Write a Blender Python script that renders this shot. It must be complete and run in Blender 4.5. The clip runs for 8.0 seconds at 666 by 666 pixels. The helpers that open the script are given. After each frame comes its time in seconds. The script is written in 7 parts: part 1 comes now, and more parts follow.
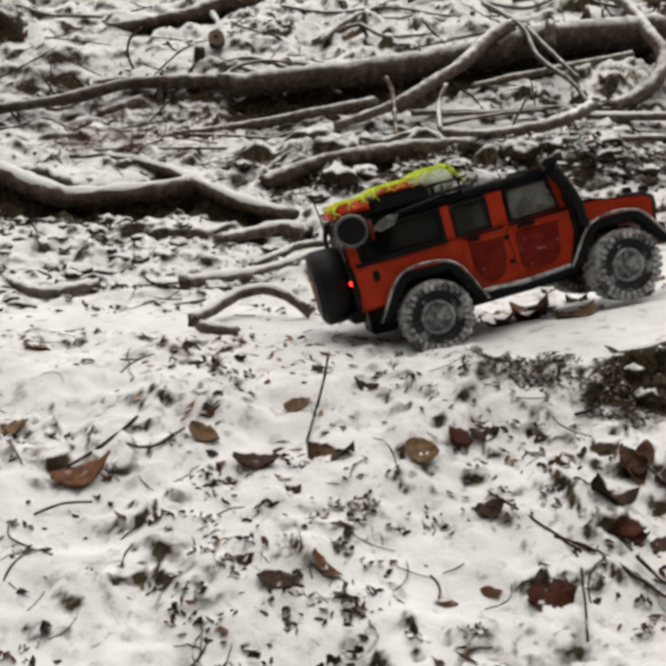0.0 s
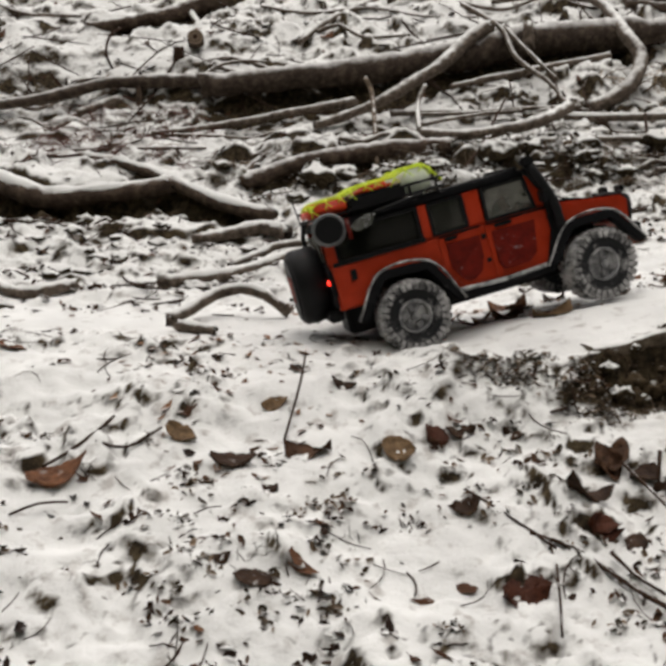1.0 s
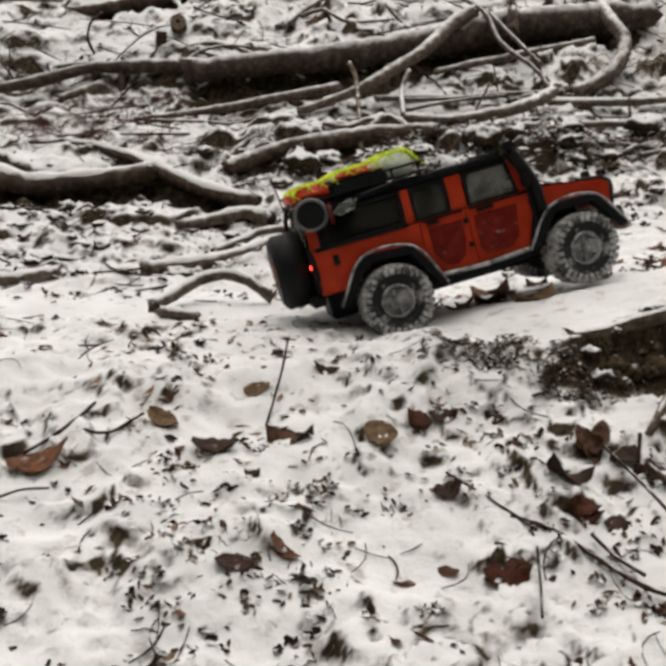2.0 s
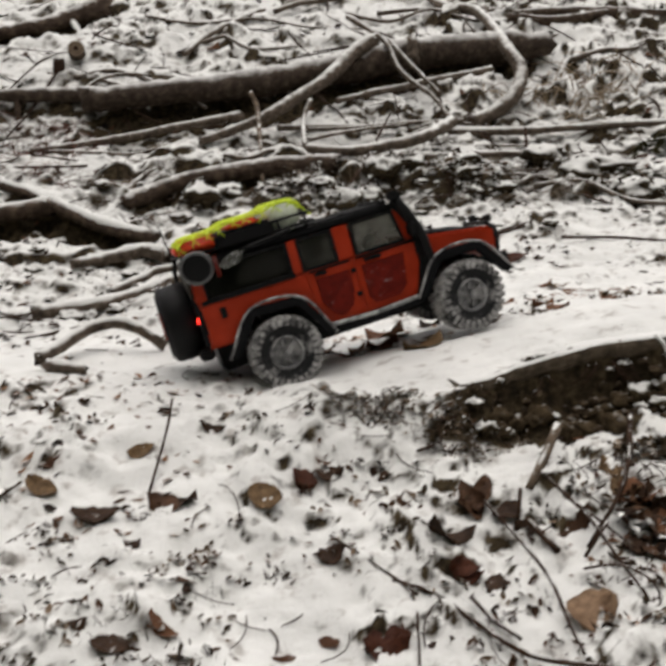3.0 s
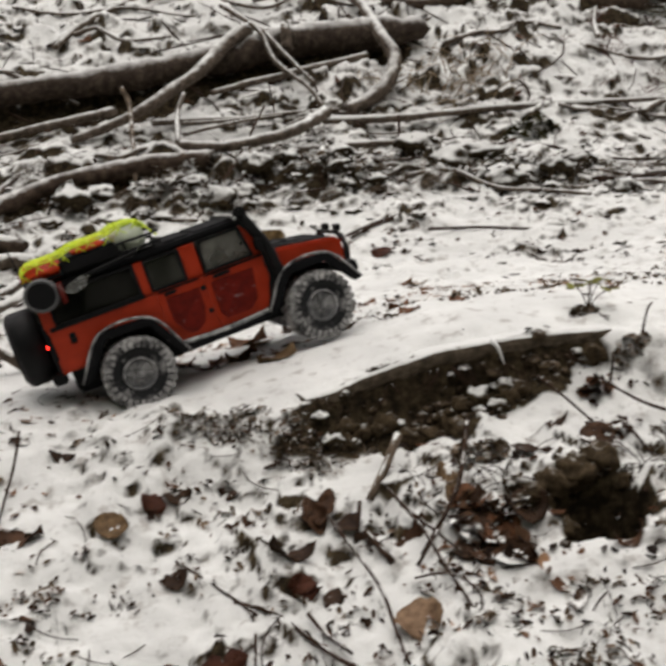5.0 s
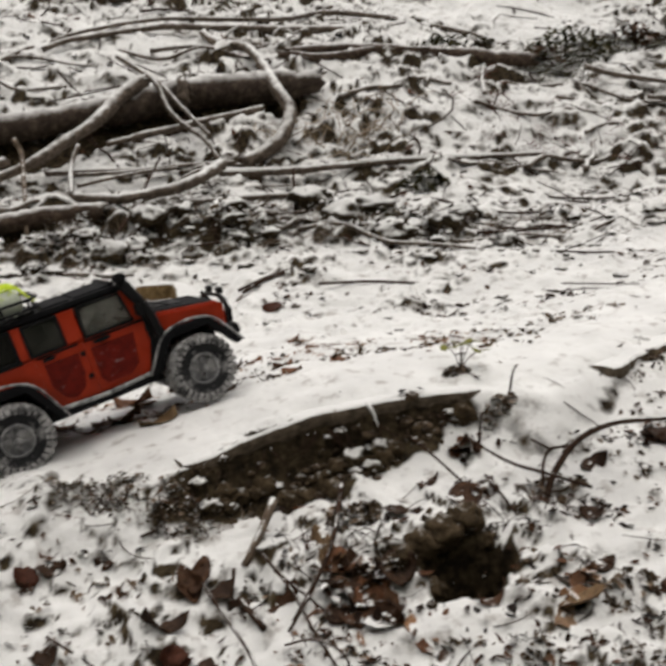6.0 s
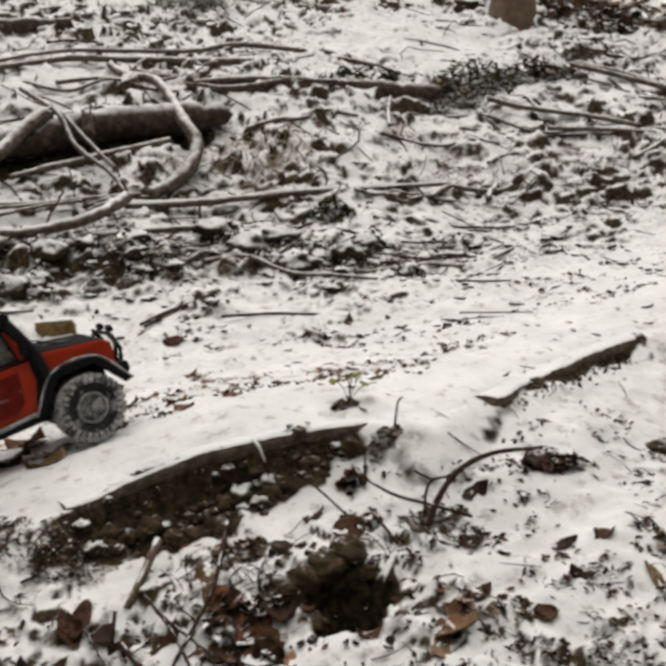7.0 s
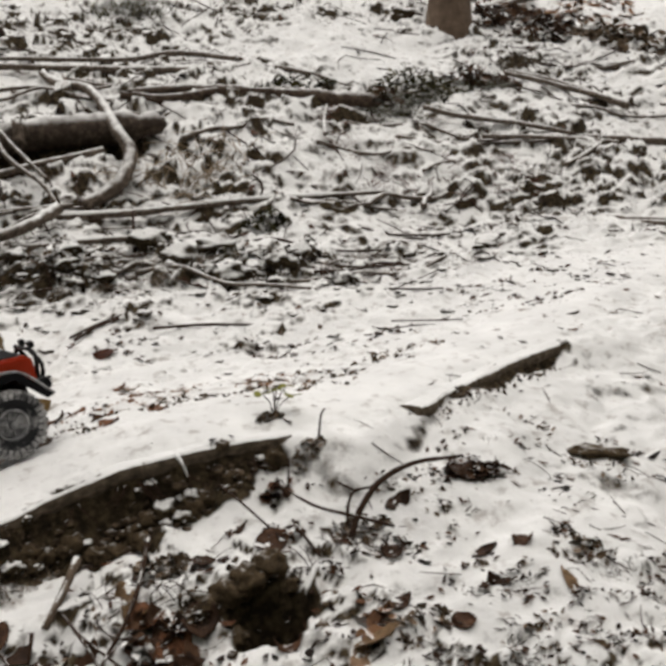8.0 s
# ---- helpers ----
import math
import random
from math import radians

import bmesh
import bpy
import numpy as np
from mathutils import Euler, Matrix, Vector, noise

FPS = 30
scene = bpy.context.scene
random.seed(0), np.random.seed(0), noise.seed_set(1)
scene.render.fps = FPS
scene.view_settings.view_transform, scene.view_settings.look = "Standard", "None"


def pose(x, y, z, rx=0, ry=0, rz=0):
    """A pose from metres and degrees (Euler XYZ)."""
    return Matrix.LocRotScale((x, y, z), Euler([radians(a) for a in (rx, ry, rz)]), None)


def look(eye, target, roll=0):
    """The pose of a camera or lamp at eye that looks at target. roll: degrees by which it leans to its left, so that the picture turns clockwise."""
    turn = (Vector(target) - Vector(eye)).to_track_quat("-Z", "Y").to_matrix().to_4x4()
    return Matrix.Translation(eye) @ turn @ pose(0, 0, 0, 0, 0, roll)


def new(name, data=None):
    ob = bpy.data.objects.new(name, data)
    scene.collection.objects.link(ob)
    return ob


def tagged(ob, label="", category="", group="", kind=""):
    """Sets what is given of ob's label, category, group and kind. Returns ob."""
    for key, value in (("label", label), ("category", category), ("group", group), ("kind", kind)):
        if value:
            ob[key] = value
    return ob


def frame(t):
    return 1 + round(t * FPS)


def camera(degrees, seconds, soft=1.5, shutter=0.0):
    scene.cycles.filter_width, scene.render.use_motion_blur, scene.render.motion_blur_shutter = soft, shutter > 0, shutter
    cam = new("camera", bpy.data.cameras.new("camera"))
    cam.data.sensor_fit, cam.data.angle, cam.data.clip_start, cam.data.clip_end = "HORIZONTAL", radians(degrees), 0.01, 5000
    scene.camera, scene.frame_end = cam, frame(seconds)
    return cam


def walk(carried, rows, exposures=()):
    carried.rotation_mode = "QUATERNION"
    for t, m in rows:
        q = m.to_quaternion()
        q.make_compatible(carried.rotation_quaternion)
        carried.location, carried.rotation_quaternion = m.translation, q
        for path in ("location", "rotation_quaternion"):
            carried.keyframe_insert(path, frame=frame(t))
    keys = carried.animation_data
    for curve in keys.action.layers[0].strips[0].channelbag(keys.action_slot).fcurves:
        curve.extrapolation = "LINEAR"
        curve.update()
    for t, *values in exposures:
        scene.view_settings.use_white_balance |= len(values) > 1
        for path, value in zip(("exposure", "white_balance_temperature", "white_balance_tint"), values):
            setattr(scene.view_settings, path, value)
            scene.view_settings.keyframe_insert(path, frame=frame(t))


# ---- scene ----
cam = camera(40.4, 8.0, soft=4.0, shutter=0.5)
PATH = [
    (0, (0.1739, -0.0313, 0.6054), (-0.0101, 1.7572, 0.2162), 1.2),
    (0.5, (0.1730, -0.0322, 0.6026), (0.0055, 1.7581, 0.2116), 1.4),
    (1, (0.1812, -0.0322, 0.6026), (0.0331, 1.7609, 0.2162), 1.3),
    (2.5, (0.1996, -0.0276, 0.5980), (0.1297, 1.7627, 0.1785), 1.2),
    (3, (0.2429, -0.0055, 0.6670), (0.2751, 1.7922, 0.2751), 1.0),
    (3.5, (0.2613, -0.0037, 0.6918), (0.3312, 1.7894, 0.2843), -0.1),
    (4, (0.2944, -0.0046, 0.7047), (0.3910, 1.7747, 0.2484), -0.8),
    (4.2, (0.3064, -0.0074, 0.7102), (0.4112, 1.7719, 0.2530), -0.9),
    (5.3, (0.3754, -0.0331, 0.7682), (0.6228, 1.7342, 0.3202), -0.4),
    (5.5, (0.3882, -0.0405, 0.7829), (0.6762, 1.7241, 0.3496), -0.1),
    (6, (0.4103, -0.0552, 0.8013), (0.7765, 1.7057, 0.4149), -0.1),
    (6.5, (0.4536, -0.0754, 0.8160), (0.8924, 1.6762, 0.4628), -0.2),
    (7, (0.4784, -0.0883, 0.8252), (0.9835, 1.6477, 0.4858), -0.3),
    (7.5, (0.4996, -0.0957, 0.8298), (1.0608, 1.6238, 0.4940), -0.7),
    (8, (0.5235, -0.1067, 0.8381), (1.1242, 1.6017, 0.5078), -0.6),
]
walk(cam, [(t, look(eye, target, roll)) for t, eye, target, roll in PATH], exposures=[(0.0, 0.95, 6950, 12.5), (8.0, 0.84, 6950, 12.5)])

# ---------------------------------------------------------------- light: an overcast winter sky
world = bpy.data.worlds.new("sky")
scene.world = world
world.use_nodes = True
wn, wl = world.node_tree.nodes, world.node_tree.links
sky = wn.new("ShaderNodeTexSky")
sky.sky_type, sky.sun_disc, sky.sun_elevation, sky.sun_rotation = "NISHITA", False, radians(82), radians(-15)
pale = wn.new("ShaderNodeHueSaturation")
pale.inputs["Saturation"].default_value = 0.12
wl.new(sky.outputs[0], pale.inputs["Color"])
wl.new(pale.outputs[0], wn["Background"].inputs["Color"])
wn["Background"].inputs["Strength"].default_value = 0.15
sun = new("sun", bpy.data.lights.new("sun", "SUN"))
sun.data.energy, sun.data.angle, sun.data.color = 0.7, radians(75), (1.0, 0.985, 0.955)
sun.matrix_world = look((0.0, 0.6, 8.0), (0.2, 1.5, 0.3))


# ---------------------------------------------------------------- materials
def nodes_of(name):
    m = bpy.data.materials.new(name)
    m.use_nodes = True
    n, l = m.node_tree.nodes, m.node_tree.links
    return m, n, l, n["Principled BSDF"]


def noise_node(n, l, scale, detail=4.0, rough=0.55, space="Object"):
    """A noise texture in the object's own metres, or in the world's."""
    tex = n.new("ShaderNodeTexNoise")
    tex.inputs["Scale"].default_value, tex.inputs["Detail"].default_value, tex.inputs["Roughness"].default_value = scale, detail, rough
    if space == "World":
        l.new(n.new("ShaderNodeNewGeometry").outputs["Position"], tex.inputs["Vector"])
    else:
        l.new(n.new("ShaderNodeTexCoord").outputs["Object"], tex.inputs["Vector"])
    return tex


def ramp(n, l, source, stops):
    r = n.new("ShaderNodeValToRGB")
    e = r.color_ramp.elements
    while len(e) < len(stops):
        e.new(0.5)
    for k, (at, c) in enumerate(stops):
        e[k].position, e[k].color = at, (*c, 1)
    l.new(source, r.inputs["Fac"])
    return r


def calc(n, l, op, a, b=None, clamp=False):
    m = n.new("ShaderNodeMath")
    m.operation, m.use_clamp = op, clamp
    for slot, v in ((0, a), (1, b)):
        if v is None:
            continue
        if isinstance(v, (int, float)):
            m.inputs[slot].default_value = v
        else:
            l.new(v, m.inputs[slot])
    return m.outputs[0]


def mixed(n, l, fac, a, b):
    m = n.new("ShaderNodeMix")
    m.data_type = "RGBA"
    for slot, v in ((0, fac), (6, a), (7, b)):
        if isinstance(v, tuple):
            m.inputs[slot].default_value = (*v, 1)
        elif isinstance(v, (int, float)):
            m.inputs[slot].default_value = v
        else:
            l.new(v, m.inputs[slot])
    return m.outputs[2]


def bump(n, l, bsdf, height, strength, distance):
    b = n.new("ShaderNodeBump")
    b.inputs["Strength"].default_value, b.inputs["Distance"].default_value = strength, distance
    l.new(height, b.inputs["Height"])
    l.new(b.outputs[0], bsdf.inputs["Normal"])


def snow_mask(n, l, low, spread, scale, bare=None):
    """1 where snow lies: on faces that look up, broken by noise."""
    up = n.new("ShaderNodeSeparateXYZ")
    l.new(n.new("ShaderNodeNewGeometry").outputs["Normal"], up.inputs[0])
    fine = noise_node(n, l, scale, 5.0, 0.6, "World").outputs["Fac"]
    line = calc(n, l, "MULTIPLY_ADD", fine, spread)
    line.node.inputs[2].default_value = low - spread / 2
    if bare is not None:
        line = calc(n, l, "ADD", line, bare)
    over = calc(n, l, "SUBTRACT", up.outputs["Z"], line)
    return calc(n, l, "MULTIPLY_ADD", over, 9.0, True)


def covered(name, stops, low, spread, scale, grain, grain_bump, rough=0.85, bare_attr=None, random_tint=False, soften=9.0, thin=False):
    """A rough natural surface of mottled colour with snow lying on it."""
    m, n, l, bsdf = nodes_of(name)
    bare = None
    if bare_attr:
        a = n.new("ShaderNodeAttribute")
        a.attribute_name = bare_attr
        bare = a.outputs["Fac"]
    snow = snow_mask(n, l, low, spread, scale, bare)
    snow.node.inputs[1].default_value = soften
    snow.node.inputs[2].default_value = 0.5
    tex = noise_node(n, l, grain, 6.0, 0.65, "World")
    source = tex.outputs["Fac"]
    if random_tint:
        rnd = n.new("ShaderNodeNewGeometry").outputs["Random Per Island"]
        source = calc(n, l, "MULTIPLY_ADD", rnd, 0.75)
        l.new(calc(n, l, "MULTIPLY", tex.outputs["Fac"], 0.25), source.node.inputs[2])
    stops = [(at, (c[0] * 1.05, c[1] * 0.87, c[2] * 0.75)) for at, c in stops]
    colour = ramp(n, l, source, stops).outputs[0]
    tint = noise_node(n, l, 9.0, 3.0, 0.5, "World").outputs["Fac"]
    white = ramp(n, l, tint, [(0.3, (0.665, 0.668, 0.652)), (0.7, (0.785, 0.788, 0.768))]).outputs[0]
    if thin:  # snow so thin that the litter shows through it
        patch = noise_node(n, l, 30.0, 6.0, 0.62, "World").outputs["Fac"]
        depth = ramp(n, l, patch, [(0.32, (0.30, 0.30, 0.30)), (0.44, (1, 1, 1))]).outputs[0]
        white = mixed(n, l, depth, (0.36, 0.335, 0.31), white)
    l.new(mixed(n, l, snow, colour, white), bsdf.inputs["Base Color"])
    bsdf.inputs["Roughness"].default_value = rough
    bsdf.inputs["Specular IOR Level"].default_value = 0.12
    bump(n, l, bsdf, tex.outputs["Fac"], grain_bump, 0.004)
    return m


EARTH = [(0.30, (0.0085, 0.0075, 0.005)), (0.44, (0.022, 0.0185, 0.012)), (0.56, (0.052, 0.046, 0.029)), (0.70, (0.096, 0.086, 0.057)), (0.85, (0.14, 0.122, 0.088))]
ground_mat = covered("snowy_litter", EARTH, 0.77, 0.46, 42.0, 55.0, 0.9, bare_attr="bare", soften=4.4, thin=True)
bark_mat = covered("grey_bark", [(0.25, (0.020, 0.018, 0.0155)), (0.5, (0.094, 0.088, 0.079)), (0.8, (0.245, 0.232, 0.212))], 0.70, 0.95, 34.0, 60.0, 1.0, soften=2.4)
dark_bark_mat = covered("wet_dark_bark", [(0.25, (0.016, 0.013, 0.011)), (0.5, (0.058, 0.049, 0.041)), (0.8, (0.15, 0.130, 0.112))], 0.82, 0.9, 34.0, 40.0, 0.9, soften=2.2)
log_mat = covered("beech_log_bark", [(0.25, (0.021, 0.0185, 0.016)), (0.5, (0.056, 0.050, 0.044)), (0.8, (0.145, 0.132, 0.118))], 0.80, 0.8, 26.0, 42.0, 1.0, soften=1.6)
twig_mat = covered("twig_bark", [(0.25, (0.012, 0.008, 0.006)), (0.6, (0.045, 0.03, 0.022)), (0.85, (0.11, 0.08, 0.06))], 1.0, 0.9, 40.0, 130.0, 0.4)
crust_mat = covered("frozen_crust", [(0.25, (0.036, 0.034, 0.028)), (0.5, (0.10, 0.094, 0.078)), (0.8, (0.20, 0.19, 0.16))], 0.60, 0.5, 60.0, 75.0, 0.7)
clay_mat = covered("yellow_clay", [(0.25, (0.07, 0.052, 0.025)), (0.55, (0.2, 0.16, 0.085)), (0.85, (0.34, 0.29, 0.18))], 0.66, 0.4, 60.0, 75.0, 0.7)
litter_mat = covered("leaf_litter", [(0.2, (0.008, 0.006, 0.005)), (0.5, (0.026, 0.016, 0.011)), (0.72, (0.062, 0.034, 0.021)), (0.88, (0.12, 0.066, 0.039)), (0.98, (0.2, 0.14, 0.09))], 1.08, 1.1, 30.0, 150.0, 0.3, 0.7, random_tint=True)
clod_mat = covered("earth_clods", EARTH, 0.66, 1.1, 60.0, 120.0, 0.9, soften=2.2)
snowy_clod_mat = covered("snow_capped_earth", EARTH, 0.46, 0.8, 60.0, 120.0, 0.9, soften=3.0)
bare_clod_mat = covered("bare_earth_clods", [(0.3, (0.012, 0.010, 0.007)), (0.45, (0.042, 0.035, 0.025)), (0.58, (0.090, 0.077, 0.057)), (0.75, (0.19, 0.165, 0.128))], 1.22, 1.6, 90.0, 60.0, 1.0, soften=1.8)
lip_mat = covered("damp_brown_earth", [(0.3, (0.014, 0.0115, 0.0075)), (0.5, (0.052, 0.044, 0.028)), (0.7, (0.104, 0.088, 0.060))], 1.15, 1.0, 60.0, 70.0, 1.0, soften=2.4)
beech_mat = covered("dry_beech_leaves", [(0.2, (0.045, 0.026, 0.015)), (0.5, (0.13, 0.077, 0.047)), (0.75, (0.23, 0.15, 0.095)), (0.95, (0.36, 0.27, 0.19))], 1.0, 1.0, 40.0, 120.0, 0.3, 0.7, random_tint=True)
dark_leaf_mat = covered("wet_brown_leaves", [(0.2, (0.016, 0.010, 0.007)), (0.55, (0.050, 0.031, 0.020)), (0.9, (0.12, 0.078, 0.052))], 0.92, 1.1, 40.0, 120.0, 0.3, 0.6, random_tint=True)
frosty_mat = covered("frosted_weeds", [(0.2, (0.03, 0.026, 0.018)), (0.6, (0.09, 0.076, 0.055)), (0.9, (0.24, 0.21, 0.17))], 1.02, 1.3, 60.0, 120.0, 0.3, 0.8, soften=3.0, random_tint=True)
tussock_mat = covered("tussock_weeds", [(0.2, (0.016, 0.013, 0.010)), (0.6, (0.055, 0.045, 0.034)), (0.9, (0.13, 0.11, 0.085))], 0.70, 1.2, 60.0, 120.0, 0.3, 0.8, soften=2.4, random_tint=True)
bramble_mat = covered("bramble_stems", [(0.2, (0.045, 0.018, 0.016)), (0.6, (0.11, 0.05, 0.042)), (0.9, (0.18, 0.10, 0.085))], 1.1, 0.9, 60.0, 120.0, 0.3, 0.8, random_tint=True)
birch_mat = covered("pale_bark", [(0.25, (0.03, 0.026, 0.021)), (0.5, (0.11, 0.097, 0.08)), (0.8, (0.26, 0.24, 0.21))], 0.85, 0.9, 40.0, 50.0, 0.6)
moss_mat = covered("moss", [(0.2, (0.014, 0.016, 0.008)), (0.6, (0.045, 0.049, 0.025)), (0.9, (0.12, 0.122, 0.065))], 0.72, 1.2, 40.0, 90.0, 0.6, random_tint=True)


def snow_only():
    m, n, l, bsdf = nodes_of("fresh_snow")
    tint = noise_node(n, l, 30.0, 5.0, 0.6, "World").outputs["Fac"]
    l.new(ramp(n, l, tint, [(0.3, (0.65, 0.652, 0.636)), (0.7, (0.775, 0.778, 0.758))]).outputs[0], bsdf.inputs["Base Color"])
    bsdf.inputs["Roughness"].default_value = 0.8
    bump(n, l, bsdf, tint, 0.5, 0.004)
    return m


snow_mat = snow_only()
cut_wood_mat = covered("weathered_cut_wood", [(0.3, (0.14, 0.125, 0.10)), (0.7, (0.30, 0.275, 0.23))], 1.3, 0.5, 60.0, 90.0, 0.5)


def leaf_material(name, dark, light):
    """A dead leaf, mottled, with snow dust on it."""
    return covered(name, [(0.3, dark), (0.7, light)], 1.22, 1.0, 48.0, 90.0, 0.5, 0.6, soften=3.0)


LEAF = {
    "dark": leaf_material("rotten_leaf", (0.010, 0.007, 0.005), (0.055, 0.034, 0.022)),
    "brown": leaf_material("brown_leaf", (0.02, 0.011, 0.007), (0.085, 0.05, 0.03)),
    "red": leaf_material("russet_leaf", (0.02, 0.008, 0.005), (0.085, 0.034, 0.021)),
    "orange": leaf_material("beech_leaf", (0.045, 0.021, 0.011), (0.19, 0.10, 0.055)),
    "tan": leaf_material("tan_leaf", (0.06, 0.043, 0.025), (0.22, 0.17, 0.105)),
    "pale": leaf_material("pale_leaf", (0.11, 0.08, 0.055), (0.30, 0.235, 0.17)),
    "moss": leaf_material("green_leaf", (0.04, 0.045, 0.015), (0.14, 0.13, 0.05)),
}
LEAF_WORDS = {"dark": "dark rotten leaf lying on the snow", "brown": "curled brown beech leaf on the snow", "red": "russet leaf lying on the snow",
              "orange": "orange-brown beech leaf on thin snow", "tan": "tan dry leaf lying on the snow", "pale": "pale tan leaf lying flat on the snow", "moss": "greenish leaf lying on the snow"}


def plain(name, colour, rough=0.5, metal=0.0, grain=120.0, vary=0.25, bumped=0.0, coat=0.0, frost=0.0, shine=0.35):
    """Paint, plastic, rubber or metal with slight dirt, and frost or snow dust where it is given."""
    m, n, l, bsdf = nodes_of(name)
    tex = noise_node(n, l, grain, 5.0, 0.6)
    low, high = (tuple(c * k for c in colour) for k in (1 - vary, 1 + vary * 0.5))
    shade = ramp(n, l, tex.outputs["Fac"], [(0.3, low), (0.7, high)]).outputs[0]
    if frost:
        dust = noise_node(n, l, 38.0, 6.0, 0.7).outputs["Fac"]
        mask = calc(n, l, "MULTIPLY_ADD", dust, 4.0, True)
        mask.node.inputs[2].default_value = frost * 4.0 - 4.0
        shade = mixed(n, l, mask, shade, (0.55, 0.54, 0.53))
    l.new(shade, bsdf.inputs["Base Color"])
    l.new(ramp(n, l, tex.outputs["Fac"], [(0.3, (rough * 0.75,) * 3), (0.7, (min(1, rough * 1.25),) * 3)]).outputs[0], bsdf.inputs["Roughness"])
    bsdf.inputs["Metallic"].default_value, bsdf.inputs["Coat Weight"].default_value, bsdf.inputs["Specular IOR Level"].default_value = metal, coat, shine
    if bumped:
        bump(n, l, bsdf, tex.outputs["Fac"], bumped, 0.002)
    return m


paint_mat = plain("orange_paint", (0.40, 0.031, 0.0065), 0.38, vary=0.22, grain=30.0, frost=0.34, shine=0.35)
panel_mat = plain("dark_red_panel", (0.15, 0.010, 0.005), 0.55, vary=0.5, grain=60.0, frost=0.40, shine=0.15)
black_mat = plain("black_plastic", (0.008, 0.008, 0.0085), 0.55, vary=0.3, shine=0.15)
frosted_black_mat = plain("frosted_black_plastic", (0.009, 0.009, 0.010), 0.85, frost=0.34, shine=0.1)
tread_mat = plain("snowy_tread", (0.03, 0.03, 0.03), 0.85, vary=0.5, bumped=0.4, frost=0.60)
side_mat = plain("tyre_sidewall", (0.02, 0.02, 0.021), 0.85, vary=0.4, bumped=0.2, frost=0.47, shine=0.15)
crust_snow_mat = plain("caked_snow", (0.10, 0.10, 0.10), 0.9, vary=0.4, grain=70.0, bumped=0.6, frost=0.70)
rim_mat = plain("frosted_grey_rim", (0.16, 0.16, 0.165), 0.5, 0.3, vary=0.35, frost=0.56)
steel_mat = plain("bright_steel", (0.6, 0.6, 0.6), 0.25, 0.9)
grey_mat = plain("grey_plastic", (0.1, 0.1, 0.1), 0.5, frost=0.45)
orange_mat = plain("orange_dry_bag", (0.72, 0.055, 0.010), 0.45, vary=0.3)
neon_mat = plain("neon_yellow_cord", (0.62, 0.78, 0.03), 0.6, vary=0.2)
white_mat = plain("pale_green_roll", (0.68, 0.74, 0.60), 0.6, vary=0.2)
emblem_mat = plain("red_emblem", (0.35, 0.06, 0.045), 0.5)
lens_mat = plain("headlight_lens", (0.5, 0.5, 0.48), 0.1, coat=0.6)


def glass_material(name, through_it, sheen, tone_share=0.0):
    m, n, l, bsdf = nodes_of(name)
    clear, gloss, mix = n.new("ShaderNodeBsdfTransparent"), n.new("ShaderNodeBsdfGlossy"), n.new("ShaderNodeMixShader")
    clear.inputs["Color"].default_value = (through_it, through_it * 1.02, through_it * 0.96, 1)
    gloss.inputs["Roughness"].default_value = 0.12
    mix.inputs[0].default_value = sheen
    l.new(clear.outputs[0], mix.inputs[1]), l.new(gloss.outputs[0], mix.inputs[2])
    # mottled grey painted into the pane for reflections and the view through it
    pane_tone, tone_mix = n.new("ShaderNodeBsdfDiffuse"), n.new("ShaderNodeMixShader")
    l.new(ramp(n, l, noise_node(n, l, 16.0, 4.0).outputs["Fac"], [(0.38, (0.07, 0.075, 0.06)), (0.62, (0.50, 0.49, 0.44))]).outputs[0], pane_tone.inputs["Color"])
    tone_mix.inputs[0].default_value = tone_share
    l.new(mix.outputs[0], tone_mix.inputs[1]), l.new(pane_tone.outputs[0], tone_mix.inputs[2])
    l.new(tone_mix.outputs[0], n["Material Output"].inputs["Surface"])
    return m


def lamp_material():
    m, n, l, bsdf = nodes_of("tail_lamp")
    bsdf.inputs["Base Color"].default_value = (0.6, 0.01, 0.01, 1)
    bsdf.inputs["Emission Color"].default_value, bsdf.inputs["Emission Strength"].default_value = (1, 0.03, 0.02, 1), 3.0
    return m


glass_mat, dark_glass_mat, lamp_mat = glass_material("tinted_glass", 0.40, 0.14, 0.33), glass_material("dark_glass", 0.08, 0.03, 0.05), lamp_material()
green_glass_mat = glass_material("greenish_glass", 0.20, 0.10, 0.13)
frost_mat = plain("frosted_edge", (0.05, 0.05, 0.05), 0.7, grain=60.0, frost=0.62)

# ---------------------------------------------------------------- the lie of the land
def ease(a, b, v):
    s = np.clip((v - a) / (b - a), 0, 1)
    return s * s * (3 - 2 * s)


EDGE_X = (-2.76, 0.0, 0.276, 0.414, 0.48, 0.55, 0.65, 0.75, 0.83, 0.94, 1.05, 1.20, 1.285, 1.384, 1.52, 1.70, 2.3, 5.52)
EDGE_Y = (1.472, 1.472, 1.33, 1.265, 1.28, 1.316, 1.332, 1.31, 1.327, 1.328, 1.338, 1.362, 1.425, 1.486, 1.56, 1.64, 2.024, 3.864)
PIT = (0.832, 1.046)


def edge_line(x):
    """The y at which the track breaks off towards the lower slope."""
    return np.interp(x, EDGE_X, EDGE_Y)


def track_height(x):
    return np.interp(x, (-3.7, -0.9, -0.1, 0.28, 0.52, 0.74, 0.97, 1.21, 1.7, 2.8, 5.5), (0.18, 0.23, 0.262, 0.278, 0.322, 0.377, 0.386, 0.396, 0.437, 0.515, 0.64))


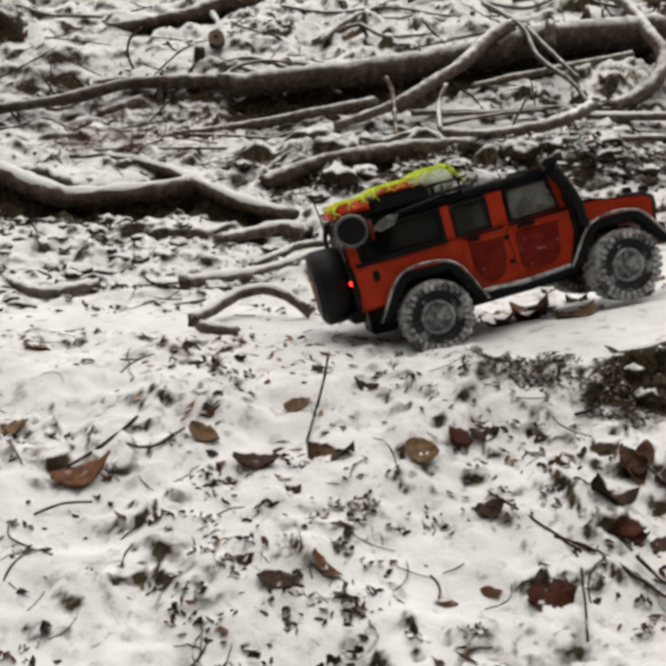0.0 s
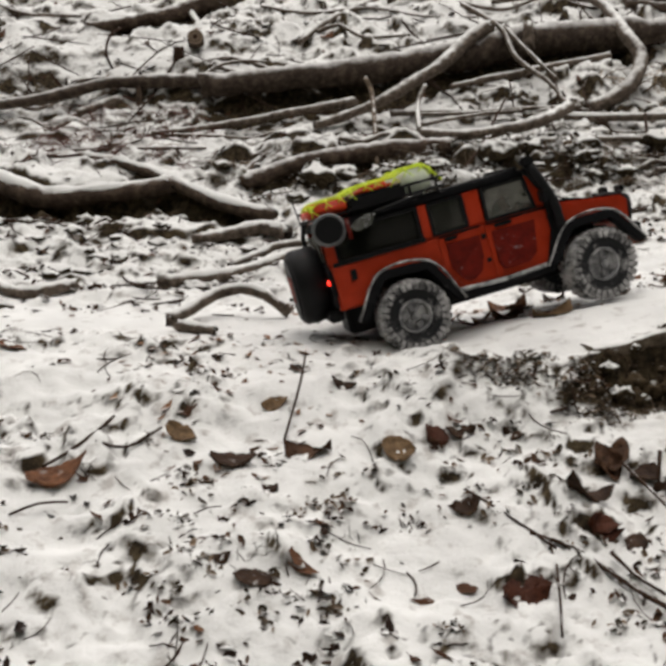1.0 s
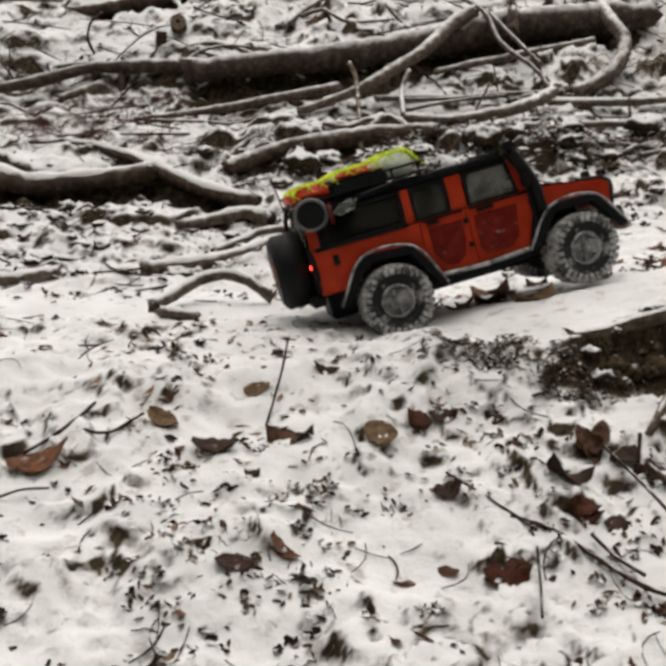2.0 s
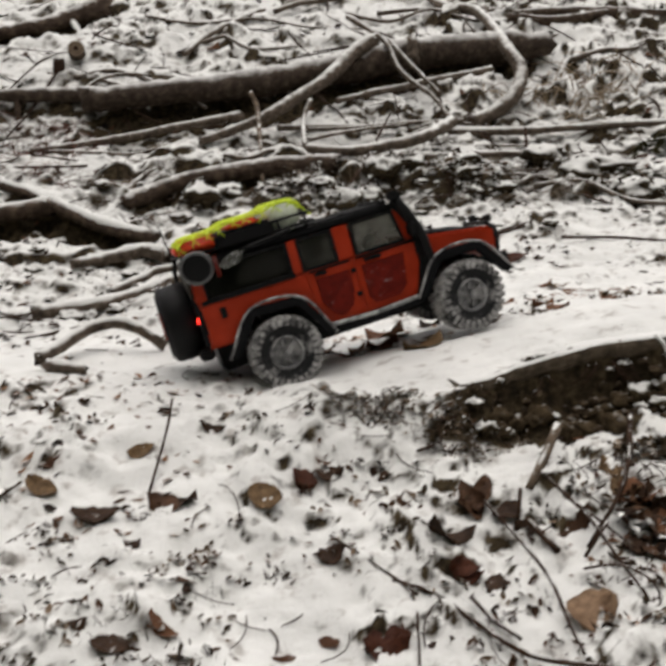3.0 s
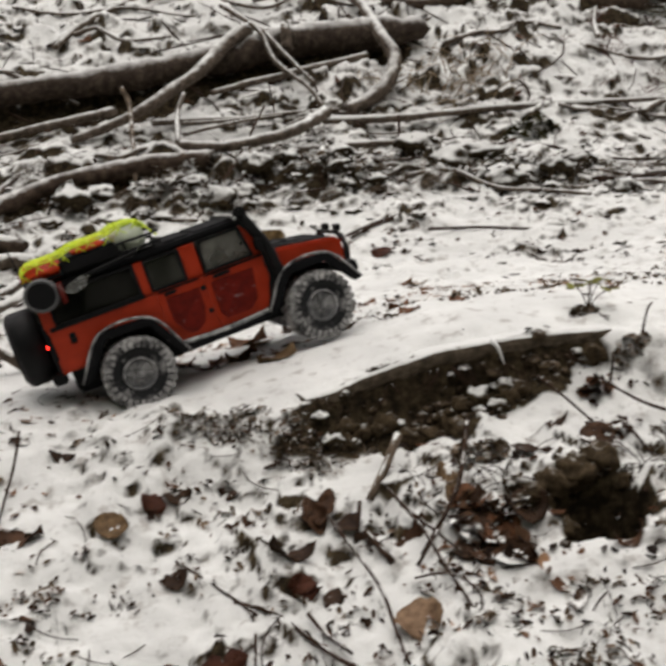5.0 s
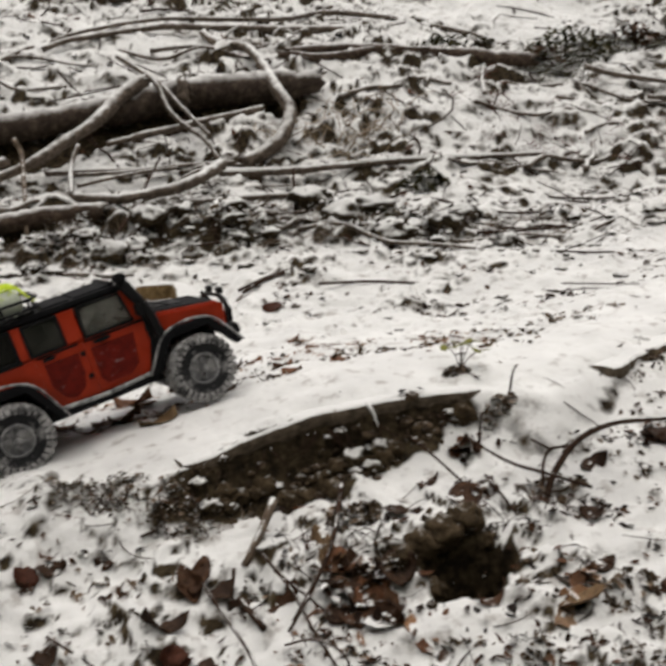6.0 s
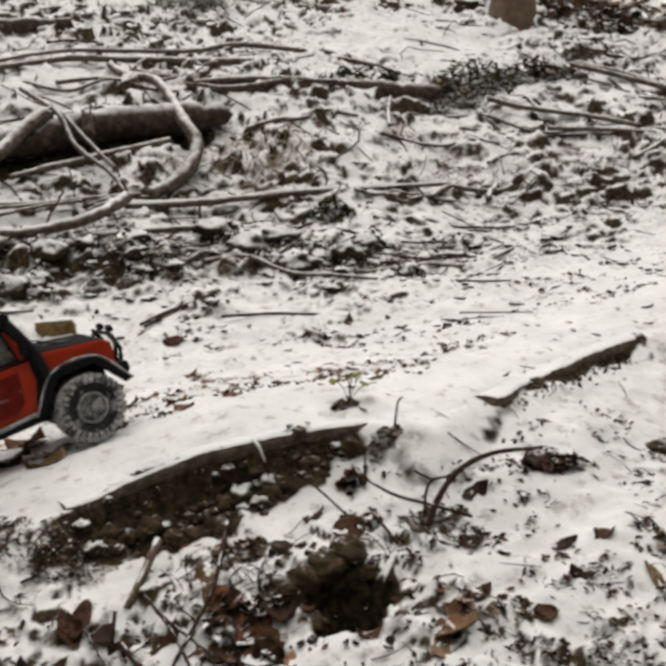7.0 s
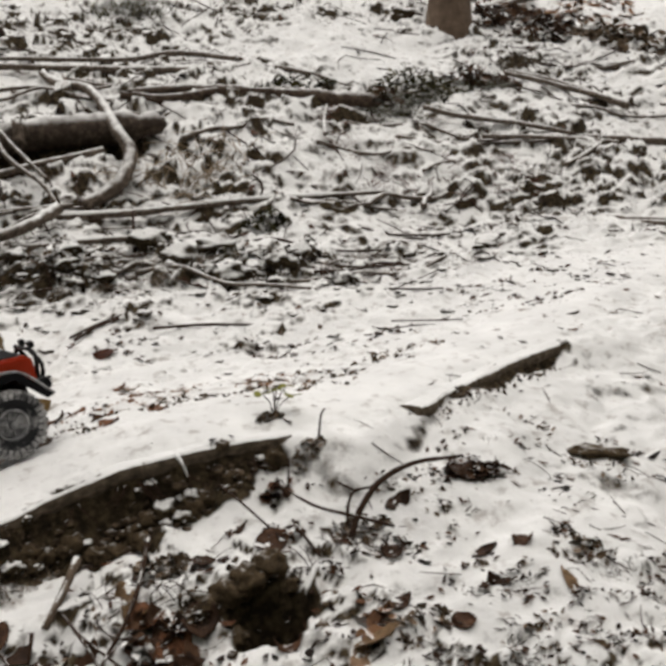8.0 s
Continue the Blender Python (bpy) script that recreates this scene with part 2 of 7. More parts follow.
def hill_height(y):
    return np.interp(y, (0.9, 1.84, 2.1, 2.48, 2.76, 2.99, 3.22, 3.5, 3.77, 4.88, 7.4, 13, 28, 400), (0.345, 0.345, 0.365, 0.455, 0.552, 0.607, 0.76, 0.94, 1.1, 1.62, 2.67, 4.6, 8.3, 18.0))


def terrain(x, y):
    """The bare lie of the land, without the small lumps."""
    x, y = np.asarray(x, float), np.asarray(y, float)
    edge = edge_line(x)
    upper = hill_height(y) + (track_height(x) - 0.345) * (1 - ease(1.84, 3.0, y))
    upper = upper + 0.03 * ease(0.0, 0.12, y - edge) * (1 - ease(0.55, 1.1, y - edge)) * ease(0.1, 0.5, x)
    upper = upper - 0.045 * ease(0.05, 0.6, y - edge) * (1 - ease(2.05, 2.45, y)) * ease(0.05, 0.4, x) * (1 - ease(1.7, 2.6, x))
    lower = 0.12 + 0.32 * (np.clip(y, -0.6, 9) - 0.92) + 0.14 * np.clip(x - 0.41, 0, 2.5)
    brink = hill_height(edge) + (track_height(x) - 0.345) * (1 - ease(1.84, 3.0, edge))
    lower = lower + (np.minimum(lower, brink + 0.32 * (np.clip(y, -0.6, 9) - edge) - 0.016) - lower) * ease(1.2, 1.5, x)
    lower = lower + np.interp(x, (0.28, 0.37, 0.45, 0.53, 0.60, 0.66, 0.72, 0.80, 0.94, 1.05, 1.15), (0.0, 0.03, 0.036, 0.014, 0.0, 0.0, 0.018, 0.036, 0.038, 0.04, 0.0)) * np.exp(-(((y - edge) / 0.11) ** 2))
    soft = np.interp(x, (0.15, 0.26, 0.36, 0.46, 0.53, 0.915, 1.04, 1.10, 1.15, 1.205, 1.25, 1.68, 1.86, 2.3), (0.32, 0.20, 0.11, 0.05, 0.02, 0.018, 0.16, 0.15, 0.11, 0.045, 0.022, 0.02, 0.28, 0.8))
    s = ease(0, 1, (y - edge + soft) / soft)
    dug = 0.016 * np.exp(-(((y - edge + 0.05) / 0.06) ** 2)) * ease(0.39, 0.5, x) * (1 - ease(0.86, 0.97, x))
    dug = dug + 0.005 * np.exp(-(((y - edge + 0.03) / 0.07) ** 2)) * ease(1.25, 1.33, x) * (1 - ease(1.64, 1.73, x))
    wx, wy = x + 0.022 * layered(x, y, 0.05, 205, 3), y + 0.018 * layered(x, y, 0.05, 209, 3)
    pit = 0.36 * np.exp(-((((wx - PIT[0]) / 0.040) ** 2 + ((wy - PIT[1]) / 0.030) ** 2) ** 3))
    heap = 0.026 * np.exp(-(((x - PIT[0] + 0.03) / 0.075) ** 2 + ((y - PIT[1] - 0.07) / 0.04) ** 2))
    return lower * (1 - s) + upper * s - dug * (1 - s) - pit + heap


# ---------------------------------------------------------------- small noise, in arrays
def lattice(ix, iy, seed):
    h = (ix.astype(np.int64) * 374761393 + iy.astype(np.int64) * 668265263 + seed * 1442695041) & 0xFFFFFFFF
    h = ((h ^ (h >> 13)) * 1274126177) & 0xFFFFFFFF
    return ((h ^ (h >> 16)) & 0xFFFF) / 32767.5 - 1.0


def bumps(x, y, size, seed):
    """Smooth value noise from -1 to 1 with lumps of that size."""
    u, v = np.asarray(x, float) / size, np.asarray(y, float) / size
    iu, iv = np.floor(u), np.floor(v)
    fu, fv = u - iu, v - iv
    fu, fv = fu * fu * (3 - 2 * fu), fv * fv * (3 - 2 * fv)
    a, b = lattice(iu, iv, seed), lattice(iu + 1, iv, seed)
    c, d = lattice(iu, iv + 1, seed), lattice(iu + 1, iv + 1, seed)
    return (a * (1 - fu) + b * fu) * (1 - fv) + (c * (1 - fu) + d * fu) * fv


def layered(x, y, size, seed, octaves=4, fall=0.55):
    out, gain = 0.0, 1.0
    for k in range(octaves):
        r = 0.6 * k
        out = out + gain * bumps(x * math.cos(r) - y * math.sin(r), x * math.sin(r) + y * math.cos(r), size, seed + k)
        size, gain = size * 0.5, gain * fall
    return out


def flakes(x, y, size, seed, fill, thick, tilt):
    """Flat-lying leaves and crusts under snow: tilted ovals that overlap and break off at the rim."""
    u, v = np.asarray(x, float) / size, np.asarray(y, float) / size
    iu, iv = np.floor(u), np.floor(v)
    edge = 0.16 * bumps(u, v, 0.45, seed + 8)
    out, near, own = 0.0, 9.0, 9.0
    for di in (-1, 0, 1):
        for dj in (-1, 0, 1):
            cu, cv = iu + di, iv + dj
            r = [lattice(cu, cv, seed + 20 + 3 * k) for k in range(7)]
            du, dv = u - cu - 0.5 - 0.42 * r[0], v - cv - 0.5 - 0.42 * r[1]
            c, w = np.cos(3.14 * r[2]), np.sin(3.14 * r[2])
            a, b = du * c + dv * w, dv * c - du * w
            e = np.where(r[6] < 2 * fill - 1, np.hypot(a / (0.72 + 0.16 * r[3]), b / 0.44) + edge, 9.0)
            top = (thick * (0.75 + 0.25 * r[3]) + tilt * size * (a * r[4] + b * r[5])) * (1 - ease(0.84, 1.0, e))
            own = np.where(top > out, e, own)
            out, near = np.maximum(out, top), np.minimum(near, e)
    rim = np.maximum(ease(0.66, 0.9, own) * (own < 1), ease(0.74, 0.95, near) * (1 - ease(1.0, 1.22, near)))
    return out, rim * ease(-0.35, 0.35, layered(u, v, 0.6, seed + 90, 2))


def on_track(x, y):
    """1 on the driven track, 0 off it."""
    off = y - edge_line(x)
    return ease(-0.02, 0.08, off) * (1 - ease(0.42, 0.75, off))


def brush(x, y):
    """1 in the brushwood and debris on the hill."""
    row = np.exp(-(((y - 2.62 - 0.05 * np.sin(3 * x)) / 0.17) ** 2)) * ease(-0.1, 0.3, x) * (1 - 0.5 * ease(1.6, 2.2, x))
    return np.clip(0.9 * row + 0.55 * ease(2.45, 3.0, y) * (0.45 + 0.55 * ease(-0.1, 0.5, x)) + 0.6 * ease(1.72, 1.95, y) * (1 - ease(0.0, 0.25, x)), 0, 1)


LOGS = (
    ((-0.55, -0.13, 0.385, 0.845, 1.07), (3.134, 3.229, 3.367, 3.481, 3.51), 0.062),
    ((-0.30, -0.19, 0.05, 0.30), (2.537, 2.642, 2.755, 2.803), 0.045),
    ((-1.20, -0.96, -0.77, -0.50), (2.602, 2.501, 2.452, 2.527), 0.062),
    ((-0.70, -0.51, -0.38, -0.18), (2.64, 2.541, 2.447, 2.336), 0.045),
    ((-1.05, -0.849, -0.747, -0.55), (3.575, 3.645, 3.720, 3.88), 0.045),
)


def log_foot_shade(x, y):
    """1 in the hollow along the foot of each lying log; holds its painted shade."""
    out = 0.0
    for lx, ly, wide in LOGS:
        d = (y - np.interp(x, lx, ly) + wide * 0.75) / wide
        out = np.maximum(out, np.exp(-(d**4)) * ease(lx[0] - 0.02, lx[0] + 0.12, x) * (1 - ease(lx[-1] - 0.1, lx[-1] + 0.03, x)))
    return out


def banked(x, y):
    """Snow and earth that lie heaped against the upper side of the snowy logs."""
    out = 0.0
    for (lx, ly, _), tall in zip(LOGS[1:4], (0.030, 0.046, 0.026)):
        d = y - np.interp(x, lx, ly)
        run = ease(lx[0] - 0.02, lx[0] + 0.1, x) * (1 - ease(lx[-1] - 0.08, lx[-1] + 0.03, x))
        out = np.maximum(out, tall * ease(-0.010, 0.016, d) * (1 - ease(0.03, 0.24, d)) * run)
    return out


def bank_reach(x):
    """How far the broken soil runs out below the bank."""
    return np.interp(x, (0.27, 0.36, 0.44, 0.52, 0.62, 0.70, 0.76, 0.90, 0.95), (0.012, 0.022, 0.036, 0.056, 0.068, 0.060, 0.040, 0.028, 0.018))


def bareness(x, y):
    """How far the snow cover is broken: 0 closed, 1 none. Log shade is added in."""
    off = y - edge_line(x)
    patch = layered(x, y, 0.15, 11, 4)
    fine = layered(x, y, 0.05, 15, 3)
    track, wild = on_track(x, y), brush(x, y)
    bare = -0.11 - 0.04 * (1 - ease(0.2, 0.5, x)) * (1 - ease(1.3, 1.5, y)) + 0.13 * patch + 0.07 * fine
    bare = bare - 0.16 * track * ease(0.3, 0.6, x) + 0.02 * wild - 0.06 * ease(3.0, 3.6, y) - 0.10 * open_field(x, y)
    bare = bare - 0.07 * ease(0.85, 1.05, x) * (1 - ease(-0.1, 0.1, off))
    ragged = 0.03 * layered(x, y, 0.07, 17, 3)
    reach = bank_reach(x)
    under = ease(-1.25, -0.75, (off + 0.8 * ragged) / reach) * (1 - ease(-0.012, 0.0, off)) * ease(0.27, 0.56, x + 2.2 * ragged) * (1 - ease(0.90, 0.95, x))
    under = under + ease(-0.045, -0.02, off + 0.4 * ragged) * (1 - ease(-0.012, 0.0, off)) * ease(1.26, 1.32, x) * (1 - ease(1.62, 1.72, x))
    pit = np.exp(-((((x - PIT[0] + 0.006) / 0.046) ** 2 + ((y - PIT[1] - 0.014 - 0.6 * ragged) / 0.036) ** 2) ** 5))
    leafy = np.exp(-(((x - 0.66) / 0.10) ** 2 + ((y - 1.00) / 0.10) ** 2))
    strip = np.exp(-(((off - 0.32) / 0.08) ** 2)) * ease(0.15, 0.3, x) * (1 - ease(0.85, 1.1, x))
    worn = (np.exp(-(((off - 0.11) / 0.035) ** 2)) + np.exp(-(((off - 0.33) / 0.035) ** 2))) * ease(-1.2, -0.8, x) * (1 - ease(0.5, 0.9, x)) * np.clip(0.5 + layered(x, y, 0.12, 19, 3), 0, 1)
    left = np.exp(-(((off - 0.05) / 0.15) ** 2)) * (1 - ease(0.0, 0.3, x))
    # dark earth at the log feet is painted shade; the row term is debris
    bare = bare + 0.62 * log_foot_shade(x, y) - 4.0 * banked(x, y) + 0.03 * np.exp(-(((y - 2.66) / 0.13) ** 2)) * ease(0.2, 0.5, x) * (1 - 0.6 * ease(1.3, 1.7, x))
    return bare + 0.46 * np.clip(under + 1.5 * pit + 0.1 * leafy, 0, 1.4) + 0.17 * strip + 0.06 * left + 0.10 * worn


def open_field(x, y):
    """1 on the smooth patch of snow beside the beech."""
    return np.exp(-((((x - 2.35) / 0.55) ** 2 + ((y - 4.55) / 0.5) ** 2) ** 2))


def crumple(x, y):
    """Half-buried leaves and clumps that break off at the rim: their height, and how far their rims stick out of the snow."""
    off = y - edge_line(x)
    track, wild, field = on_track(x, y), brush(x, y), open_field(x, y)
    calm = 1 - 0.75 * ease(0.95, 1.15, x) * (1 - ease(-0.15, 0.1, off)) * ease(0.93, 1.03, y)
    clumps = ease(-0.5, 0.25, layered(x, y, 0.16, 191, 3)) * calm * (1 - track * (1 - 0.5 * ease(0.2, 0.35, off))) * (1 - ease(2.6, 2.9, y))
    left = 1 - ease(-0.2, 0.8, x)
    high = ease(2.75, 3.1, y) * (1 - 0.85 * field) * (1 - 0.35 * left) * (0.45 + 0.55 * ease(-0.5, 0.2, layered(x, y, 0.5, 195, 2)))
    wild = wild * (1 - 0.8 * field) * (1 - ease(2.8, 3.1, y))
    h1, r1 = flakes(x, y, 0.050, 300, 0.60, 0.010, 0.2)
    h2, r2 = flakes(x, y * 1.5, 0.115, 330, 0.62, 0.034, 0.3)
    h3, r3 = flakes(x, y * 1.3, 0.062, 360, 0.6, 0.020, 0.25)
    h4, r4 = flakes(x, y, 0.026, 420, 0.55, 0.005, 0.2)
    tall = clumps * (h1 + h4) + high * (h2 + h3) + wild * (0.045 * ease(-0.1, 0.8, layered(x, y * 1.3, 0.12, 181, 3)) + 0.012 * layered(x, y, 0.04, 183, 2))
    bare = clumps * (1 - 0.55 * ease(1.7, 2.0, y)) * np.maximum(0.27 * r1, 0.27 * r4) + high * np.maximum(0.19 * r2, 0.21 * r3) + 0.03 * wild * r3
    return tall, bare


def surface(x, y):
    """The ground as built, lumps and all."""
    x, y = np.asarray(x, float), np.asarray(y, float)
    track, wild = on_track(x, y), brush(x, y)
    near = 1 - ease(6.0, 12.0, y)
    lumps = 0.009 * bumps(x, y, 0.12, 21) * (1 - 0.75 * track) + 0.0085 * layered(x, y, 0.06, 31, 3) * (1 - 0.75 * track) + 0.0024 * bumps(x, y, 0.026, 37) * (1 - 0.6 * track)
    rough = wild * (0.018 * np.abs(layered(x, y * 1.6, 0.11, 41, 3)) + 0.014 * layered(x, y, 0.24, 51, 3))
    far = ease(2.6, 3.4, y) * (0.04 * layered(x, y, 0.5, 61, 3) + 0.012 * np.abs(layered(x, y * 1.8, 0.2, 65, 3)))
    wide = ease(6.0, 14.0, np.hypot(x, y)) * 0.6 * layered(x, y, 5.0, 71, 3)
    hollow = -0.035 * np.exp(-((((x - 0.415) / 0.07) ** 2 + ((y - 2.1) / 0.13) ** 2) ** 2))
    ruts = -0.008 * (np.exp(-(((y - edge_line(x) - 0.11) / 0.03) ** 2)) + np.exp(-(((y - edge_line(x) - 0.33) / 0.03) ** 2))) * track * (1 - ease(1.6, 2.2, x))
    broken = 0.030 * layered(x, y, 0.055, 75, 4) * np.clip(bareness(x, y) - 0.15, 0, 0.6) / 0.6
    return terrain(x, y) + (lumps + rough + far + crumple(x, y)[0]) * near + wide + hollow + ruts + broken - 0.060 * log_foot_shade(x, y) + banked(x, y)


# ---------------------------------------------------------------- builders
def mesh_object(name, verts, faces, material, smooth=True, parent=None):
    me = bpy.data.meshes.new(name)
    me.from_pydata([tuple(v) for v in verts], [], [tuple(q) for q in faces])
    me.materials.append(material)
    me.update()
    if smooth:
        me.polygons.foreach_set("use_smooth", np.ones(len(me.polygons), bool))
    ob = new(name, me)
    if parent is not None:
        ob.parent = parent
    return ob


def part(name, bm, material, parent, label="", smooth=False):
    """Links a bmesh as one mesh under a thing or under a part."""
    bmesh.ops.recalc_face_normals(bm, faces=bm.faces)
    me = bpy.data.meshes.new(name)
    bm.to_mesh(me)
    bm.free()
    me.materials.append(material)
    if smooth:
        me.polygons.foreach_set("use_smooth", np.ones(len(me.polygons), bool))
    ob = new(name, me)
    if parent is not None:
        ob.parent = parent
    if label:
        ob["label"] = label
    return ob


def curve_points(ctrl, step):
    """Catmull-Rom through the control points."""
    pts = [np.array(p, float) for p in ctrl]
    pts = [2 * pts[0] - pts[1]] + pts + [2 * pts[-1] - pts[-2]]
    out = []
    for k in range(1, len(pts) - 2):
        a, b, c, d = pts[k - 1 : k + 3]
        count = max(2, int(np.linalg.norm(c - b) / step))
        for s in np.arange(count) / count:
            out.append(0.5 * (2 * b + (c - a) * s + (2 * a - 5 * b + 4 * c - d) * s**2 + (3 * b - a - 3 * c + d) * s**3))
    out.append(pts[-2])
    return np.array(out)


def tube_data(line, radii, sides, knobbly=0.0, seed=0):
    """Vertices and faces of a tube with closed ends along a line."""
    rng = np.random.RandomState(seed)
    way = np.gradient(line, axis=0)
    way /= np.linalg.norm(way, axis=1)[:, None] + 1e-9
    side = np.cross(way, (0.13, 0.21, 1.0))
    side /= np.linalg.norm(side, axis=1)[:, None] + 1e-9
    up = np.cross(side, way)
    turn = np.arange(sides) * 2 * math.pi / sides
    grain = 1 + knobbly * rng.uniform(-1, 1, (len(line), sides))
    ring = np.asarray(radii)[:, None] * grain
    verts = line[:, None] + ring[..., None] * (np.cos(turn)[None, :, None] * side[:, None] + np.sin(turn)[None, :, None] * up[:, None])
    count = len(line)
    faces = [(k * sides + j, k * sides + (j + 1) % sides, (k + 1) * sides + (j + 1) % sides, (k + 1) * sides + j) for k in range(count - 1) for j in range(sides)]
    faces += [tuple(range(sides - 1, -1, -1)), tuple((count - 1) * sides + j for j in range(sides))]
    return verts.reshape(-1, 3), faces


SEED = [100]


def branch(name, ctrl, r_start, r_end, label):
    """A lying log, branch or twig of one mesh; the thick ones carry a ridge of snow."""
    if name == "root_branch":
        r_start, r_end = r_start * 1.25, r_end * 1.25
    SEED[0] += 1
    rng = np.random.RandomState(SEED[0])
    thick = max(r_start, r_end)
    line = curve_points(ctrl, 0.02 if thick > 0.012 else 0.014)
    s = np.linspace(0, 1, len(line))
    wob = np.cumsum(rng.normal(0, 1, (len(line), 3)), axis=0)
    wob -= wob[0] + s[:, None] * (wob[-1] - wob[0])
    line = line + wob * thick * 0.035
    radii = (r_start + (r_end - r_start) * s) * (1 + 0.10 * bumps(s * 9, s * 0, 1.0, SEED[0]))
    if thick > 0.06:  # the rotten, narrower end of the felled log
        radii = radii * (1 - 0.38 * ease(0.925, 0.965, s))
    verts, faces = tube_data(line, radii, 14 if thick > 0.02 else 9, 0.07, SEED[0])
    if thick > 0.011:  # broken, uneven ends
        sides = 14 if thick > 0.02 else 9
        verts[-sides:] += (line[-1] - line[-2]) / np.linalg.norm(line[-1] - line[-2]) * rng.uniform(-0.9, 1.1 if thick > 0.06 else 0.5, (sides, 1)) * radii[-1]
        verts[:sides] += (line[0] - line[1]) / np.linalg.norm(line[0] - line[1]) * rng.uniform(-0.9, 0.5, (sides, 1)) * radii[0]
    material = snow_mat if name == "hanging_root" else birch_mat if name in ("birch_stick", "upright_stick") else twig_mat if thick < 0.0065 or "stick" in name else log_mat if name == "fallen_log" and thick > 0.02 else dark_bark_mat if thick > 0.045 or "dark" in label or "rotten" in label or "mossy" in label or name == "snowy_log" else bark_mat
    ob = mesh_object(name, verts, faces, material)
    kind = "log" if thick > 0.02 else ("branch" if thick > 0.006 else "twig")
    tagged(ob, label, kind, {"log": "logs on the slope", "branch": "branches on the slope", "twig": "twigs in the snow"}[kind])
    laden = "snowy" in name or "root_branch" in name
    if thick > (0.006 if laden else 0.011) and "shoot" not in name and not (name == "fallen_log" and thick > 0.03):
        keep = np.clip(0.12 + 1.0 * bumps(line[:, 0] * 1.0, line[:, 1] + line[:, 2], 0.11, 5) + 0.3 * bumps(s * 30, s, 1.0, SEED[0]), 0.0, 1)
        keep[0] = keep[-1] = 0
        if laden:
            keep = np.maximum(keep, 0.78 + 0.22 * bumps(s * 14, s, 1.0, SEED[0] + 3))
            keep[0] = keep[-1] = 0
        cap = radii * (0.90 if "log" in name and laden else 1.0 if name == "snowy_branch" else 0.86 if laden else 0.66) * keep + 0.0004
        top = line.copy()
        top[:, 2] += radii * (0.56 if "snowy_log" in name else 0.42 if "snowy" in name else 0.44 if laden else 0.33)
        v2, f2 = tube_data(top, cap, 10, 0.06, SEED[0] + 7)
        tagged(mesh_object("snow_cap", v2, f2, snow_mat, parent=ob), "thin ridge of snow")
    return ob


def box(bm, x0, x1, y0, y1, z0, z1, edge=0.0):
    made = bmesh.ops.create_cube(bm, size=1.0)["verts"]
    bmesh.ops.transform(bm, verts=made, matrix=Matrix.Translation(((x0 + x1) / 2, (y0 + y1) / 2, (z0 + z1) / 2)) @ Matrix.Diagonal((x1 - x0, y1 - y0, z1 - z0, 1)))
    if edge:
        edges = list({e for v in made for e in v.link_edges})
        bmesh.ops.bevel(bm, geom=edges, offset=edge, segments=2, affect="EDGES")
    return bm


def rod(bm, ctrl, radius, sides=8, step=0.012):
    line = curve_points(ctrl, step)
    verts, faces = tube_data(line, np.full(len(line), radius), sides)
    made = [bm.verts.new(v) for v in verts]
    for q in faces:
        bm.faces.new([made[k] for k in q])
    return bm


def plate(bm, outline, y0, y1, edge=0.0):
    """A flat shape drawn in x and z, given its thickness along y."""
    a = [bm.verts.new((x, y0, z)) for x, z in outline]
    b = [bm.verts.new((x, y1, z)) for x, z in outline]
    bm.faces.new(a), bm.faces.new(b[::-1])
    for k in range(len(a)):
        bm.faces.new((a[k], b[k], b[(k + 1) % len(a)], a[(k + 1) % len(a)]))
    if edge:
        bmesh.ops.recalc_face_normals(bm, faces=bm.faces)
        bmesh.ops.bevel(bm, geom=[e for e in bm.edges if abs(e.verts[0].co.y - e.verts[1].co.y) < 1e-6], offset=edge, segments=2, affect="EDGES")
    return bm


def disc(bm, r, y0, y1, x=0.0, z=0.0, sides=28, edge=0.0):
    return plate(bm, [(x + r * math.cos(a), z + r * math.sin(a)) for a in np.arange(sides) * 2 * math.pi / sides], y0, y1, edge)


def lathe(bm, profile, sides=40):
    """Turns a closed profile of (radius, y) round the y axis."""
    rings = [[bm.verts.new((r * math.cos(a), y, r * math.sin(a))) for r, y in profile] for a in np.arange(sides) * 2 * math.pi / sides]
    for k in range(sides):
        for j in range(len(profile)):
            bm.faces.new((rings[k][j], rings[k][(j + 1) % len(profile)], rings[(k + 1) % sides][(j + 1) % len(profile)], rings[(k + 1) % sides][j]))
    return bm


# ---------------------------------------------------------------- the ground
def spaced(marks):
    """Coordinates from (from, to, step) stretches."""
    out = []
    for a, b, step in marks:
        out += list(np.linspace(a, b, max(2, int(round((b - a) / step)) + 1))[:-1])
    return np.array(out + [marks[-1][1]])


